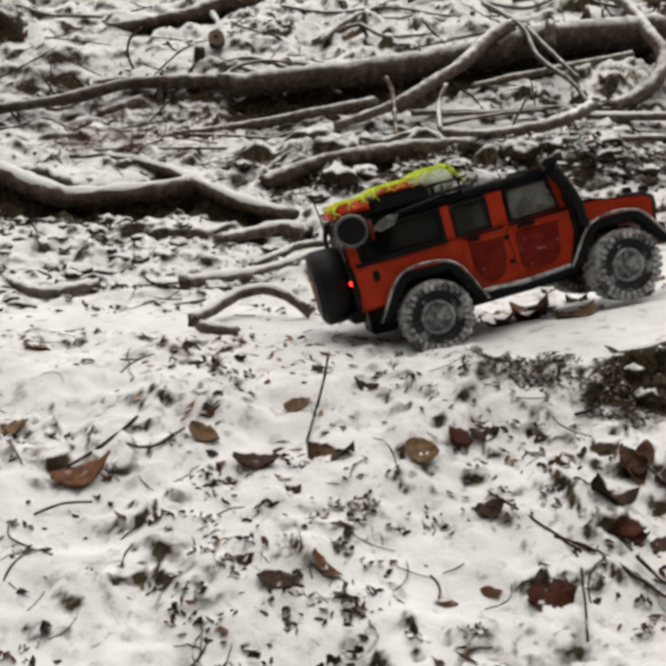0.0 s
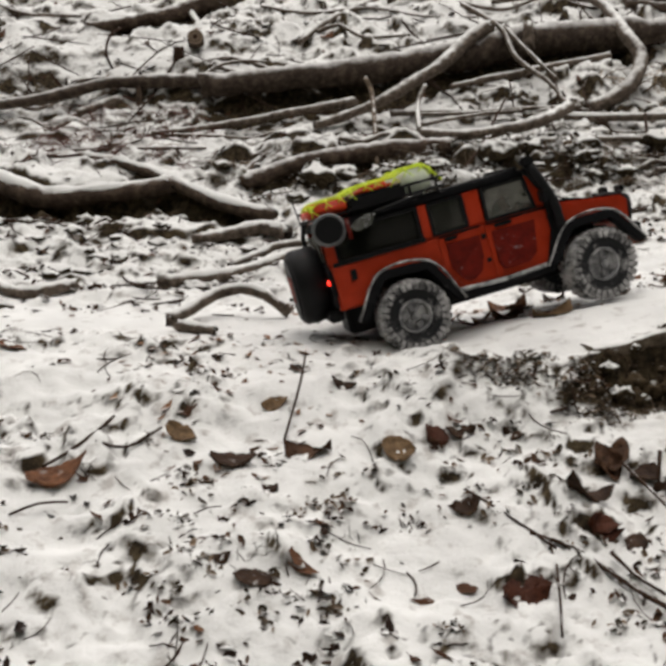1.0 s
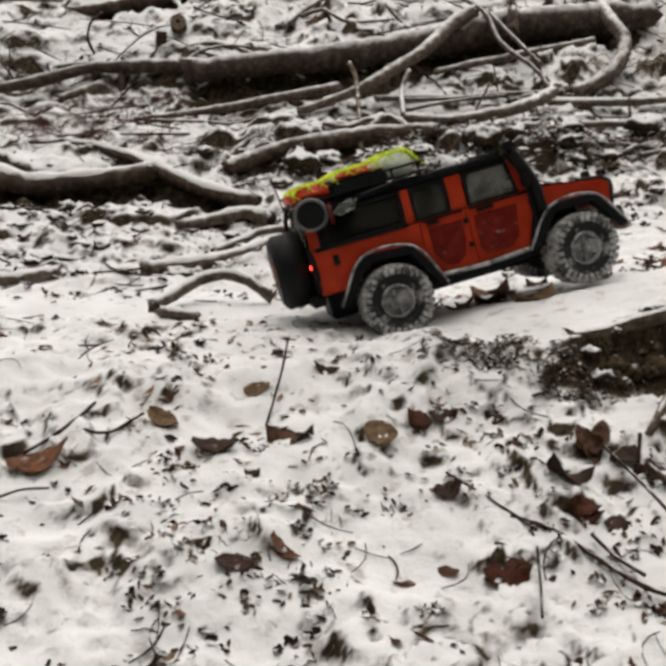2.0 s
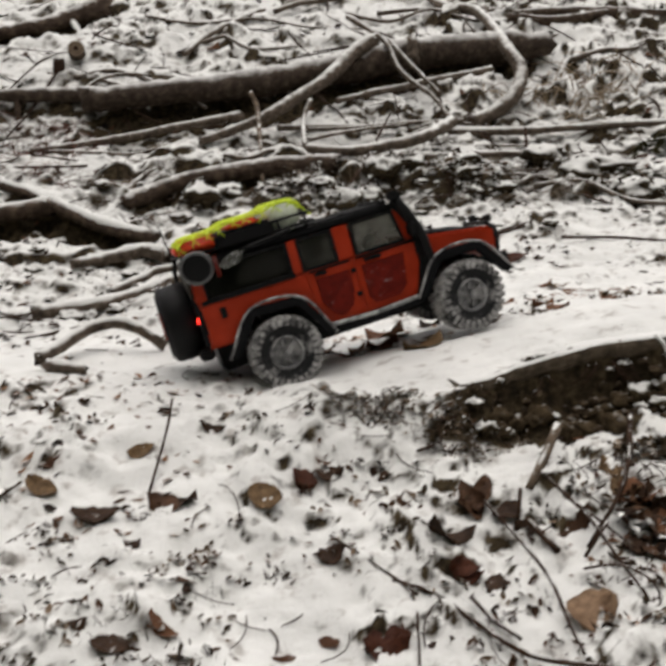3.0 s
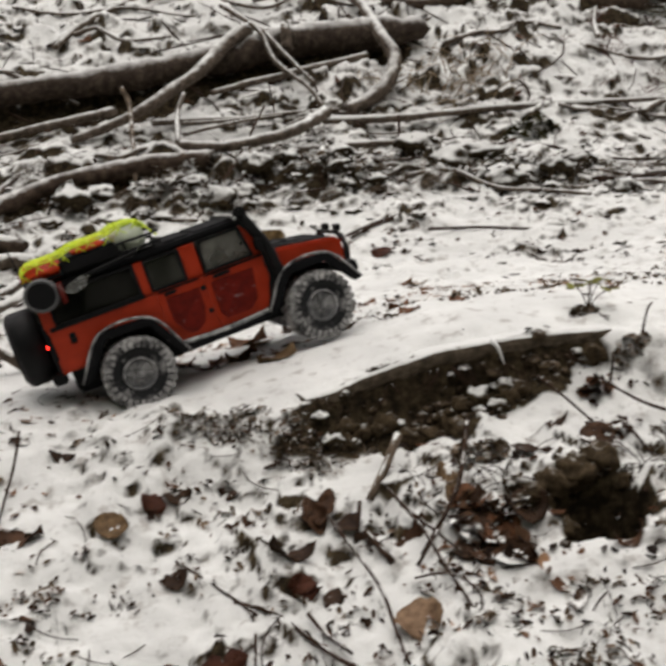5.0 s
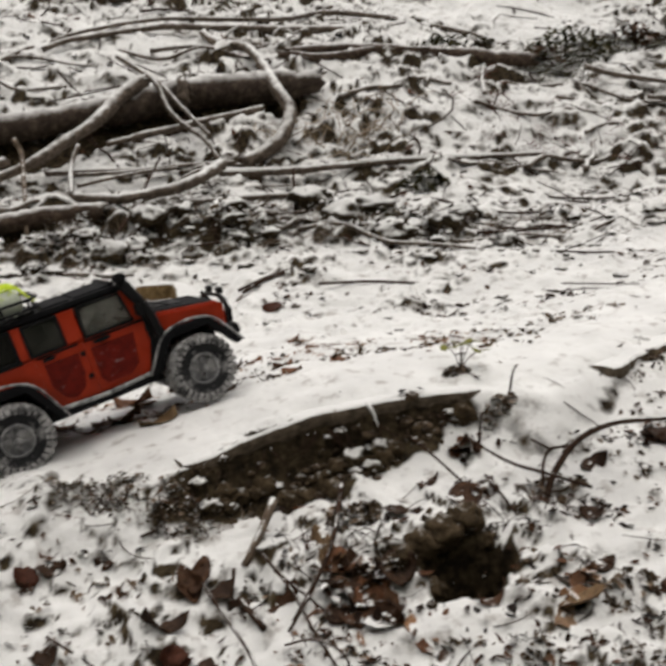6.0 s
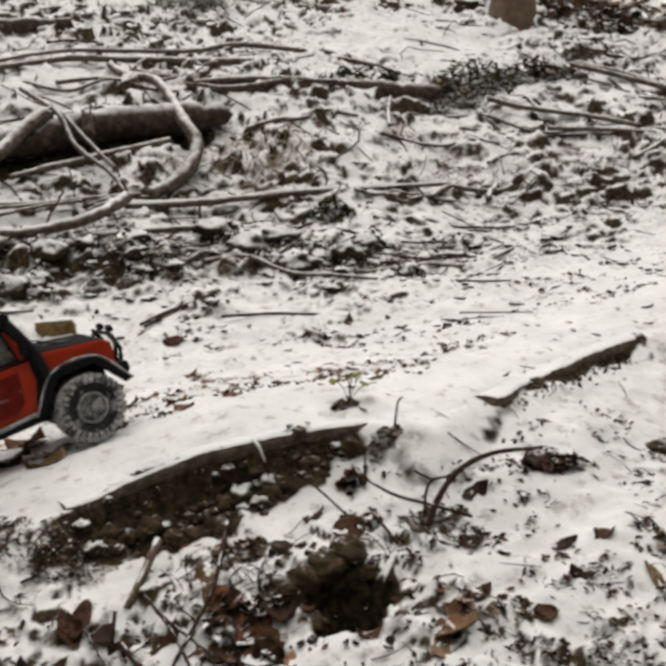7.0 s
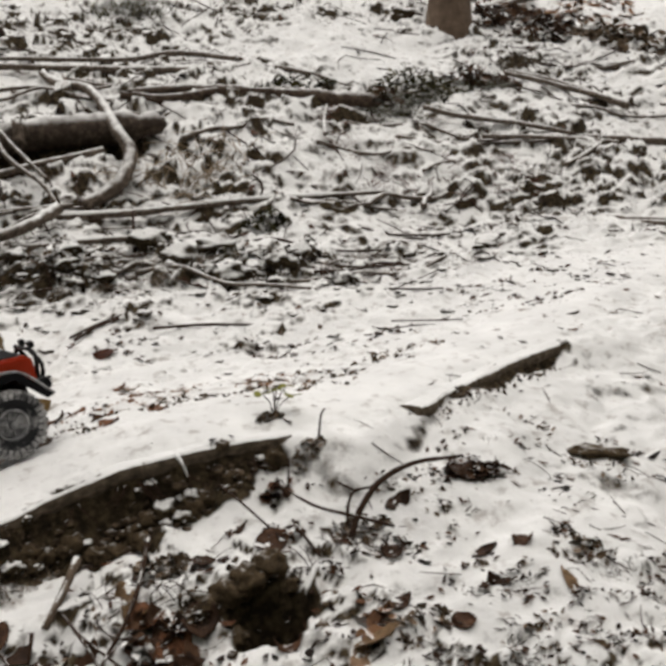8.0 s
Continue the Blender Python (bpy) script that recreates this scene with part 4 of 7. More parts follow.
    for z in (rz, rz + 0.016):
        ring = [(-0.112, -0.082, z), (0.0, -0.083, z), (0.104, -0.082, z), (0.108, 0.0, z), (0.104, 0.082, z), (0.0, 0.083, z), (-0.112, 0.082, z), (-0.114, 0.0, z), (-0.112, -0.080, z)]
        part("rail", rod(bmesh.new(), ring, 0.0026, 6), black_mat, rack, "", True)
    for x in (-0.10, -0.05, 0.0, 0.05, 0.095):
        for y in (-0.083, 0.083):
            part("post", rod(bmesh.new(), [(x, y, z1 + 0.008), (x, y, rz + 0.008), (x, y, rz + 0.017)], 0.0022, 6), black_mat, rack)
    for x0, x1 in ((0.112, 0.160), (0.166, 0.228)):
        part("roof_slat", box(bmesh.new(), x0, x1, -0.070, 0.070, z1 + 0.005, z1 + 0.009, 0.0015), frosted_black_mat, rack)
    part("light_bar", box(bmesh.new(), 0.226, 0.238, -0.080, 0.080, z1 + 0.005, z1 + 0.014, 0.003), black_mat, rack)
    part("dry_bag", box(bmesh.new(), -0.120, -0.048, -0.086, 0.060, rz - 0.004, rz + 0.028, 0.010), orange_mat, rack, "orange bag on the roof rack", True)
    part("dry_bag", box(bmesh.new(), -0.030, 0.024, -0.084, 0.050, rz + 0.016, rz + 0.036, 0.008), orange_mat, rack, "orange bag on the roof rack", True)
    part("black_case", box(bmesh.new(), -0.056, 0.042, -0.088, 0.070, rz - 0.006, rz + 0.023, 0.005), black_mat, rack, "black case on the roof rack")
    part("bed_roll", rod(bmesh.new(), [(0.064, -0.080, rz + 0.018), (0.064, 0.0, rz + 0.021), (0.064, 0.070, rz + 0.018)], 0.0245, 18), white_mat, rack, "pale rolled mat on the roof rack", True)
    # yellow net: cords over the load, crossing one another
    def load_top(x):
        return rz + float(np.interp(x, (-0.122, -0.11, -0.05, -0.03, 0.03, 0.05, 0.088, 0.104), (0.012, 0.029, 0.031, 0.038, 0.039, 0.0465, 0.044, 0.012)))
    along = (-0.118, -0.105, -0.08, -0.052, -0.03, 0.0, 0.03, 0.046, 0.064, 0.084, 0.098)
    net = part("net", rod(bmesh.new(), [(x, -0.080, load_top(x) - 0.003) for x in along] + [(0.106, -0.084, rz + 0.010)], 0.0021, 6), neon_mat, rack, "neon yellow cord net over the load", True)
    for y in (-0.066, -0.040, -0.012, 0.018, 0.046):
        part("cord", rod(bmesh.new(), [(x, y + 0.004 * math.sin(70 * x), load_top(x) + 0.0005) for x in along], 0.0017, 6), neon_mat, net, "", True)
    rng = random.Random(5)
    for k in range(10):
        x = -0.116 + 0.0235 * k + rng.uniform(-0.005, 0.005)
        for lean in (-rng.uniform(0.008, 0.022), rng.uniform(0.008, 0.022)):
            top, foot = load_top(x), min(0.104, max(-0.12, x + lean))
            line = [(0.5 * (x + foot), -0.0895, top - rng.uniform(0.010, 0.018)), (x, -0.0885, top - 0.006), (x, -0.080, top - 0.001)]
            line += [(min(0.098, max(-0.118, x - lean * s)), y, load_top(min(0.098, max(-0.118, x - lean * s))) + 0.001) for y, s in ((-0.05, 0.8), (-0.01, 0.0), (0.03, -0.8), (0.056, 0.0))]
            part("cord", rod(bmesh.new(), line, 0.0011, 5), neon_mat, net, "", True)
    # shovel and hose reel on the side of the roof
    shovel = part("shovel", rod(bmesh.new(), [(-0.020, -0.097, z1 + 0.004), (0.030, -0.097, z1 + 0.009), (0.066, -0.097, z1 + 0.013)], 0.0032), black_mat, car, "small shovel strapped under the rack", True)
    blade = [(-0.066, z1 - 0.012), (-0.050, z1 - 0.019), (-0.028, z1 - 0.014), (-0.018, z1 + 0.002), (-0.030, z1 + 0.006), (-0.052, z1 + 0.0)]
    part("blade", plate(bmesh.new(), blade, -0.101, -0.0985, 0.0006), steel_mat, shovel, "bright steel blade")
    reel = part("hose_reel", lathe(bmesh.new(), [(0.0225, -0.007), (0.026, -0.008), (0.0285, 0.0), (0.026, 0.008), (0.0225, 0.007)], 32), grey_mat, car, "grey hose reel at the roof corner", True)
    reel.matrix_basis = Matrix.Translation((-0.098, -0.104, z1 - 0.004)) @ pose(0, 0, 0, 0, 0, -8)
    part("reel_core", disc(bmesh.new(), 0.0232, -0.005, 0.006, 0, 0, 28, 0.001), black_mat, reel)
    part("strap", box(bmesh.new(), 0.028, 0.034, -0.0095, 0.0095, -0.024, 0.012, 0.001), panel_mat, reel)
    part("antenna", rod(bmesh.new(), [(-0.118, 0.088, z1), (-0.122, 0.088, z1 + 0.04), (-0.126, 0.088, z1 + 0.08)], 0.0014, 6), black_mat, car)
    # the body squats a little on its springs
    settle = Matrix.Translation((0.05, 0, HUB + 0.04)) @ pose(0, 0, 0, 0, -1.0, 0) @ Matrix.Translation((-0.05, 0, -HUB - 0.04))
    low = Matrix.Translation((0, 0, HUB + 0.014)) @ Matrix.Diagonal((1, 1, 0.95, 1)) @ Matrix.Translation((0, 0, -HUB - 0.014))
    for o in car.children:
        if not o.name.startswith(("wheel", "axle", "arch_flare", "spare")):
            o.matrix_basis = settle @ low @ o.matrix_basis
    for o in car.children:
        if o.name.startswith("spare"):
            o.matrix_basis = settle @ Matrix.Translation((0, 0, -0.008)) @ o.matrix_basis
    tagged(car, "orange off-road model car, roof rack loaded, tyres caked with snow", "model car")
    return car


car = make_car()
CAR_YAW, CAR_PITCH, CAR_ROLL, CAR_SIZE = 14.5, -15.0, -6.5, 1.0
car.matrix_basis = pose(0.1866, 1.5205, 0.2547, 0, 0, CAR_YAW) @ pose(0, 0, 0, CAR_ROLL, CAR_PITCH, 0) @ Matrix.Scale(CAR_SIZE, 4)



# ---------------------------------------------------------------- logs, branches and twigs
branch("fallen_log", [(-0.553, 3.134, 0.772), (-0.348, 3.185, 0.805), (-0.131, 3.229, 0.835), (0.161, 3.309, 0.886), (0.385, 3.367, 0.924), (0.614, 3.437, 0.969), (0.845, 3.481, 0.997), (1.074, 3.510, 1.015)], 0.0382, 0.0690, "thick felled beech log, bark bare below, snow on top")
branch("fallen_log", [(-0.552, 3.193, 0.788), (-0.800, 3.186, 0.783), (-0.904, 3.173, 0.775), (-1.009, 3.123, 0.741), (-1.142, 3.073, 0.708), (-1.280, 3.039, 0.686), (-1.399, 3.002, 0.661)], 0.0249, 0.0176, "long thin grey trunk lying across the slope")
branch("arched_twig", [(-0.559, 3.126, 0.789), (-0.515, 3.199, 0.838), (-0.432, 3.236, 0.862), (-0.333, 3.231, 0.859)], 0.0076, 0.0047, "thin twig arching over the log")
branch("dark_log", [(-1.104, 3.558, 1.002), (-0.956, 3.601, 1.028), (-0.849, 3.645, 1.053), (-0.747, 3.720, 1.098), (-0.616, 3.840, 1.160)], 0.0190, 0.0420, "dark wet log high on the slope")
branch("log_shoot", [(-1.030, 3.118, 0.742), (-1.055, 3.112, 0.775), (-1.078, 3.112, 0.802)], 0.0062, 0.0045, "short dark stub of a side branch on the log")
branch("log_shoot", [(-1.120, 3.080, 0.712), (-1.140, 3.074, 0.748), (-1.160, 3.074, 0.775)], 0.0050, 0.0032, "short dark stub of a side branch on the log")
branch("log_shoot", [(-1.285, 3.036, 0.684), (-1.255, 3.022, 0.655), (-1.225, 3.000, 0.632)], 0.0052, 0.0040, "short dark stub of a side branch on the log")
branch("log_shoot", [(-0.778, 3.150, 0.700), (-0.782, 3.165, 0.735), (-0.786, 3.178, 0.775)], 0.0110, 0.0105, "short dark stub of a side branch under the log")
branch("log_shoot", [(-1.000, 3.150, 0.775), (-0.960, 3.160, 0.783), (-0.905, 3.172, 0.790)], 0.0085, 0.0090, "short dark piece of branch lying on the log")
branch("fallen_branch", [(-0.976, 3.081, 0.664), (-0.916, 3.118, 0.688), (-0.855, 3.166, 0.716)], 0.0170, 0.0215, "thick grey piece of branch half sunk in snow")
branch("snowy_branch", [(-0.735, 3.720, 1.086), (-0.643, 3.580, 1.000), (-0.585, 3.482, 0.940), (-0.532, 3.406, 0.892)], 0.0120, 0.0135, "pale stick under snow beside a sawn log end")
branch("fallen_branch", [(-0.262, 3.489, 0.951), (-0.189, 3.627, 1.034), (-0.099, 3.731, 1.095), (0.012, 3.852, 1.157)], 0.0100, 0.0166, "grey branch lying up the slope")
branch("crooked_limb", [(0.435, 3.402, 1.006), (0.352, 3.326, 0.948), (0.278, 3.213, 0.866), (0.166, 3.118, 0.784), (0.057, 3.045, 0.717), (-0.038, 3.029, 0.679), (-0.147, 2.999, 0.641)], 0.0277, 0.0129, "crooked grey limb leaning on the log")
branch("fallen_branch", [(-0.668, 2.900, 0.606), (-0.525, 2.976, 0.627), (-0.365, 3.033, 0.659), (-0.229, 3.081, 0.690), (-0.019, 3.141, 0.730)], 0.0086, 0.0164, "straight branch with snow along its top")
branch("side_shoot", [(0.212, 3.074, 0.782), (0.189, 3.020, 0.719), (0.196, 2.846, 0.634)], 0.0073, 0.0095, "short upright shoot of a lying branch")
branch("curved_branch", [(0.189, 2.861, 0.628), (0.302, 2.812, 0.624), (0.426, 2.789, 0.638), (0.541, 2.819, 0.666), (0.672, 2.994, 0.720)], 0.0149, 0.0202, "curved branch with a snowy back")
branch("thin_twig", [(0.198, 3.042, 0.687), (0.336, 3.051, 0.693), (0.585, 3.084, 0.716), (0.724, 3.097, 0.724)], 0.0058, 0.0075, "thin twig under the curved branch")
branch("thin_twig", [(0.206, 2.992, 0.654), (0.377, 3.043, 0.689), (0.530, 3.072, 0.707)], 0.0071, 0.0059, "thin twig under the curved branch")
branch("forked_twig", [(0.341, 3.557, 1.103), (0.471, 3.380, 1.001), (0.523, 3.250, 0.890), (0.628, 3.139, 0.798), (0.670, 3.065, 0.730)], 0.0102, 0.0074, "thin twig hanging over the log")
branch("forked_twig", [(0.479, 3.394, 1.010), (0.577, 3.218, 0.888), (0.647, 3.131, 0.811)], 0.0081, 0.0060, "thin twig hanging over the log")
branch("upright_stick", [(0.013, 3.060, 0.801), (0.038, 3.024, 0.750), (0.061, 2.845, 0.633), (0.076, 2.700, 0.519)], 0.0087, 0.0051, "bare upright stick in front of the log")
branch("low_log", [(-0.301, 2.537, 0.471), (-0.260, 2.582, 0.491), (-0.194, 2.642, 0.519), (-0.076, 2.704, 0.547), (0.048, 2.755, 0.569), (0.175, 2.791, 0.581), (0.303, 2.803, 0.585)], 0.0233, 0.0320, "short rotten log with snow on top")
branch("fallen_branch", [(-0.329, 2.527, 0.465), (-0.289, 2.644, 0.519), (-0.233, 2.817, 0.587)], 0.0110, 0.0095, "short branch beside the rotten log")
branch("leaning_stick", [(0.242, 2.464, 0.421), (0.312, 2.578, 0.507), (0.380, 2.722, 0.596), (0.473, 3.055, 0.742)], 0.0047, 0.0044, "thin stick leaning over brushwood")
branch("log_stub", [(0.593, 3.383, 0.957), (0.579, 3.387, 1.015)], 0.0195, 0.0146, "broken stub on the log")
branch("bent_limb", [(0.685, 3.949, 1.239), (0.732, 3.851, 1.193), (0.843, 3.753, 1.163), (0.892, 3.579, 1.079), (0.915, 3.394, 0.982), (0.947, 3.299, 0.903), (0.913, 3.207, 0.816), (0.849, 3.165, 0.760), (0.755, 3.126, 0.716)], 0.0172, 0.0258, "bent limb curling over the log end")
branch("fallen_branch", [(0.084, 3.826, 1.177), (0.188, 3.929, 1.225), (0.504, 4.092, 1.302), (0.771, 4.108, 1.309), (1.053, 4.135, 1.322), (1.285, 4.239, 1.370), (1.566, 4.187, 1.346)], 0.0074, 0.0135, "long thin branch across the slope")
branch("fallen_branch", [(0.058, 3.764, 1.142), (0.160, 3.860, 1.188), (0.450, 3.996, 1.252), (0.589, 4.034, 1.270), (0.945, 4.030, 1.268), (1.400, 4.041, 1.273)], 0.0109, 0.0200, "long grey branch across the slope")
branch("dark_log", [(0.135, 4.336, 1.416), (0.347, 4.380, 1.436), (0.541, 4.423, 1.457)], 0.0355, 0.0306, "dark log lying high on the slope")
branch("snowy_branch", [(0.661, 3.053, 0.686), (0.890, 3.064, 0.693), (1.118, 3.088, 0.709), (1.439, 3.116, 0.727), (1.888, 3.144, 0.746)], 0.0148, 0.0083, "long straight branch half sunk in snow")
branch("mossy_branch", [(0.977, 3.744, 1.135), (1.184, 3.724, 1.124), (1.455, 3.793, 1.161), (1.731, 3.763, 1.146), (2.052, 3.724, 1.124)], 0.0166, 0.0303, "dark mossy branch in brushwood")
branch("fallen_branch", [(2.302, 3.690, 1.103), (2.435, 3.624, 1.064), (2.753, 3.549, 1.020), (2.951, 3.486, 0.981)], 0.0125, 0.0110, "thin branch on the snowy slope")
branch("fallen_branch", [(2.475, 3.463, 0.967), (2.742, 3.460, 0.965), (3.137, 3.406, 0.939)], 0.0105, 0.0110, "thin branch on the snowy slope")
branch("fallen_branch", [(2.944, 4.111, 1.310), (3.130, 3.979, 1.249), (3.362, 3.787, 1.159)], 0.0130, 0.0145, "thin branch on the snowy slope")
branch("fallen_branch", [(2.763, 3.261, 0.841), (2.916, 3.332, 0.888), (3.081, 3.428, 0.949)], 0.0110, 0.0130, "short side branch of a lying pole")
branch("fallen_branch", [(2.978, 3.459, 0.965), (3.167, 3.435, 0.957), (3.537, 3.365, 0.932)], 0.0165, 0.0220, "lying pole with snow on top")
branch("fallen_branch", [(2.545, 3.010, 0.650), (2.690, 2.955, 0.640), (2.802, 2.850, 0.628), (3.05, 2.70, 0.622)], 0.0130, 0.0175, "thin pole beside the track with snow on top")
branch("fallen_branch", [(2.60, 2.93, 0.632), (2.74, 2.86, 0.622), (2.90, 2.76, 0.615)], 0.0100, 0.0140, "thin pole lying beside another pole")
branch("fallen_branch", [(2.987, 4.124, 1.316), (3.217, 3.970, 1.244), (3.421, 3.720, 1.122)], 0.0150, 0.0176, "thin branch on the snowy slope")
branch("dark_log", [(1.003, 3.746, 1.141), (1.182, 3.781, 1.160), (1.400, 3.791, 1.165), (1.541, 3.763, 1.151), (1.770, 3.763, 1.151), (1.911, 3.719, 1.125), (2.070, 3.716, 1.123)], 0.0219, 0.0369, "dark wet branch half under snow in brushwood")
branch("fallen_branch", [(0.300, 3.187, 0.784), (0.471, 3.251, 0.826), (0.698, 3.331, 0.877), (0.859, 3.381, 0.909)], 0.0107, 0.0147, "thin branch lying under the log")
branch("fallen_branch", [(3.147, 4.850, 1.652), (3.432, 5.165, 1.785), (3.780, 5.451, 1.904), (4.086, 5.688, 2.003)], 0.0293, 0.0227, "dark bent branch beside the tree foot")
branch("fallen_branch", [(3.804, 4.973, 1.696), (4.051, 4.834, 1.635), (4.505, 4.762, 1.601)], 0.0229, 0.0178, "thin branch on the snowy slope")
branch("fallen_branch", [(0.509, 2.810, 0.608), (0.633, 2.817, 0.612), (0.789, 2.845, 0.620), (0.911, 2.858, 0.623)], 0.0124, 0.0098, "short snowy branch in the brushwood")
branch("snowy_log", [(-1.202, 2.602, 0.492), (-1.063, 2.556, 0.470), (-0.962, 2.501, 0.444), (-0.868, 2.455, 0.425), (-0.768, 2.452, 0.426), (-0.632, 2.487, 0.442), (-0.495, 2.527, 0.463)], 0.0335, 0.0249, "crooked log under a thick layer of snow")
branch("snowy_log", [(-0.815, 2.675, 0.533), (-0.647, 2.619, 0.509), (-0.511, 2.541, 0.474), (-0.379, 2.447, 0.435), (-0.271, 2.379, 0.413), (-0.182, 2.336, 0.401)], 0.0135, 0.0214, "slanting log with snow on top")
branch("root_branch", [(-0.373, 1.939, 0.279), (-0.324, 1.957, 0.283), (-0.241, 1.992, 0.291), (-0.164, 2.074, 0.305), (-0.097, 2.147, 0.326), (-0.001, 2.190, 0.343), (0.066, 2.191, 0.346)], 0.0138, 0.0094, "bent branch beside the track, snow on top")
branch("root_branch", [(-0.242, 2.076, 0.302), (-0.179, 2.156, 0.326), (-0.145, 2.193, 0.340), (-0.055, 2.209, 0.347), (0.184, 2.204, 0.355)], 0.0092, 0.0053, "bent thin branch beside the track")
branch("root_branch", [(-0.367, 2.229, 0.345), (-0.280, 2.258, 0.357), (-0.204, 2.297, 0.373), (-0.130, 2.264, 0.364)], 0.0100, 0.0175, "short thick branch under snow")
branch("root_branch", [(-0.248, 1.545, 0.274), (-0.223, 1.613, 0.285), (-0.187, 1.657, 0.305), (-0.140, 1.673, 0.316), (-0.089, 1.656, 0.308), (-0.047, 1.667, 0.273)], 0.0104, 0.0083, "arched root beside the track")
branch("root_branch", [(-0.233, 1.541, 0.266), (-0.151, 1.496, 0.269)], 0.0095, 0.0069, "short end of a root")
branch("root_branch", [(-0.804, 1.974, 0.262), (-0.656, 1.865, 0.256), (-0.569, 1.944, 0.267)], 0.0096, 0.0121, "thick root along the track")
branch("dry_stalk", [(0.036, 1.250, 0.294), (0.031, 1.221, 0.253), (0.019, 1.149, 0.193)], 0.0019, 0.0018, "thin dry stalk standing in the snow")
branch("birch_stick", [(0.581, 1.200, 0.277), (0.560, 1.168, 0.248), (0.528, 1.124, 0.212)], 0.0068, 0.0053, "short pale stick stuck in the snow")
branch("long_twig", [(0.466, 1.110, 0.201), (0.495, 1.027, 0.185), (0.518, 0.961, 0.167), (0.526, 0.903, 0.145), (0.534, 0.864, 0.129)], 0.0023, 0.0020, "thin bent twig on the snow")
branch("long_twig", [(0.553, 1.130, 0.226), (0.583, 1.040, 0.210), (0.598, 0.973, 0.191), (0.616, 0.928, 0.170), (0.625, 0.904, 0.154)], 0.0024, 0.0021, "thin bent twig on the snow")
branch("looped_stalk", [(0.563, 0.980, 0.170), (0.594, 0.960, 0.186), (0.619, 0.941, 0.184), (0.633, 0.924, 0.171), (0.629, 0.916, 0.149)], 0.0016, 0.0016, "looped dry grass stalk")
branch("long_twig", [(0.337, 0.988, 0.149), (0.387, 0.967, 0.142), (0.427, 0.924, 0.131), (0.477, 0.873, 0.122), (0.551, 0.848, 0.124), (0.646, 0.814, 0.127)], 0.0027, 0.0035, "long brown twig lying on leaves")
branch("broken_twig", [(0.514, 1.071, 0.192), (0.540, 1.013, 0.177)], 0.0040, 0.0050, "short broken brown twig")
branch("broken_twig", [(0.511, 1.102, 0.221), (0.504, 1.073, 0.192)], 0.0029, 0.0023, "short twig standing upright")
branch("twig", [(0.603, 1.028, 0.209), (0.571, 1.003, 0.174)], 0.0022, 0.0022, "short thin twig in the snow")
branch("curved_shoot", [(0.984, 1.132, 0.271), (1.006, 1.149, 0.308), (1.047, 1.163, 0.346), (1.106, 1.171, 0.368), (1.188, 1.153, 0.377)], 0.0061, 0.0028, "dark bent shoot arching over the snow")
branch("thin_shoot", [(0.897, 1.241, 0.338), (0.940, 1.180, 0.317), (0.992, 1.147, 0.305), (1.055, 1.125, 0.286)], 0.0021, 0.0027, "thin shoot lying on the snow")
branch("thin_shoot", [(0.981, 1.138, 0.273), (0.995, 1.169, 0.315), (1.008, 1.170, 0.336), (1.042, 1.167, 0.338)], 0.0027, 0.0021, "thin forked shoot in the snow")
branch("thin_shoot", [(0.987, 1.201, 0.342), (1.016, 1.187, 0.327)], 0.0021, 0.0021, "thin forked shoot in the snow")
branch("dry_stalk", [(0.991, 1.302, 0.385), (0.992, 1.292, 0.429), (1.000, 1.293, 0.439)], 0.0022, 0.0014, "dry stalk with a bent tip")
branch("dry_stalk", [(0.917, 1.242, 0.326), (0.921, 1.245, 0.376)], 0.0021, 0.0014, "thin dry stalk in the snow")
branch("thin_shoot", [(0.907, 1.184, 0.295), (0.914, 1.136, 0.282), (0.936, 1.092, 0.250)], 0.0027, 0.0020, "thin shoot lying on the snow")
branch("thin_shoot", [(0.814, 1.278, 0.332), (0.842, 1.225, 0.312), (0.877, 1.179, 0.280)], 0.0021, 0.0020, "thin shoot lying on the snow")
branch("thin_shoot", [(0.566, 1.095, 0.216), (0.596, 1.047, 0.205), (0.640, 1.003, 0.179)], 0.0025, 0.0018, "dark twig over brown leaves")
branch("thin_shoot", [(0.688, 1.216, 0.288), (0.644, 1.095, 0.236), (0.581, 1.024, 0.177)], 0.0040, 0.0024, "dark twig standing in brown leaves")
branch("thin_shoot", [(0.368, 1.193, 0.233), (0.409, 1.200, 0.245)], 0.0027, 0.0020, "short twig on the snow")
branch("dry_twig", [(0.856, 2.268, 0.427), (0.992, 2.261, 0.429), (1.146, 2.217, 0.424)], 0.0044, 0.0033, "dry twig on the snow by the track")
branch("dry_twig", [(0.645, 2.283, 0.414), (0.717, 2.324, 0.437), (0.789, 2.365, 0.453)], 0.0044, 0.0035, "dry twig on the snow by the track")
branch("dry_twig", [(0.655, 2.268, 0.410), (0.706, 2.309, 0.431), (0.777, 2.345, 0.447)], 0.0043, 0.0046, "dry twig on the snow by the track")
branch("dry_twig", [(-0.287, 1.055, 0.173), (-0.258, 1.102, 0.187), (-0.227, 1.170, 0.210)], 0.0024, 0.0025, "dry twig on the snow")
branch("dry_twig", [(-0.235, 1.113, 0.191), (-0.189, 1.107, 0.189), (-0.154, 1.152, 0.203)], 0.0024, 0.0024, "dry twig on the snow")
branch("dry_twig", [(0.263, 1.058, 0.173), (0.315, 1.012, 0.159), (0.365, 0.964, 0.143)], 0.0017, 0.0021, "dark twig on the snow")
branch("dry_twig", [(0.362, 0.937, 0.135), (0.359, 0.882, 0.117), (0.355, 0.837, 0.103)], 0.0015, 0.0014, "dark twig on the snow")
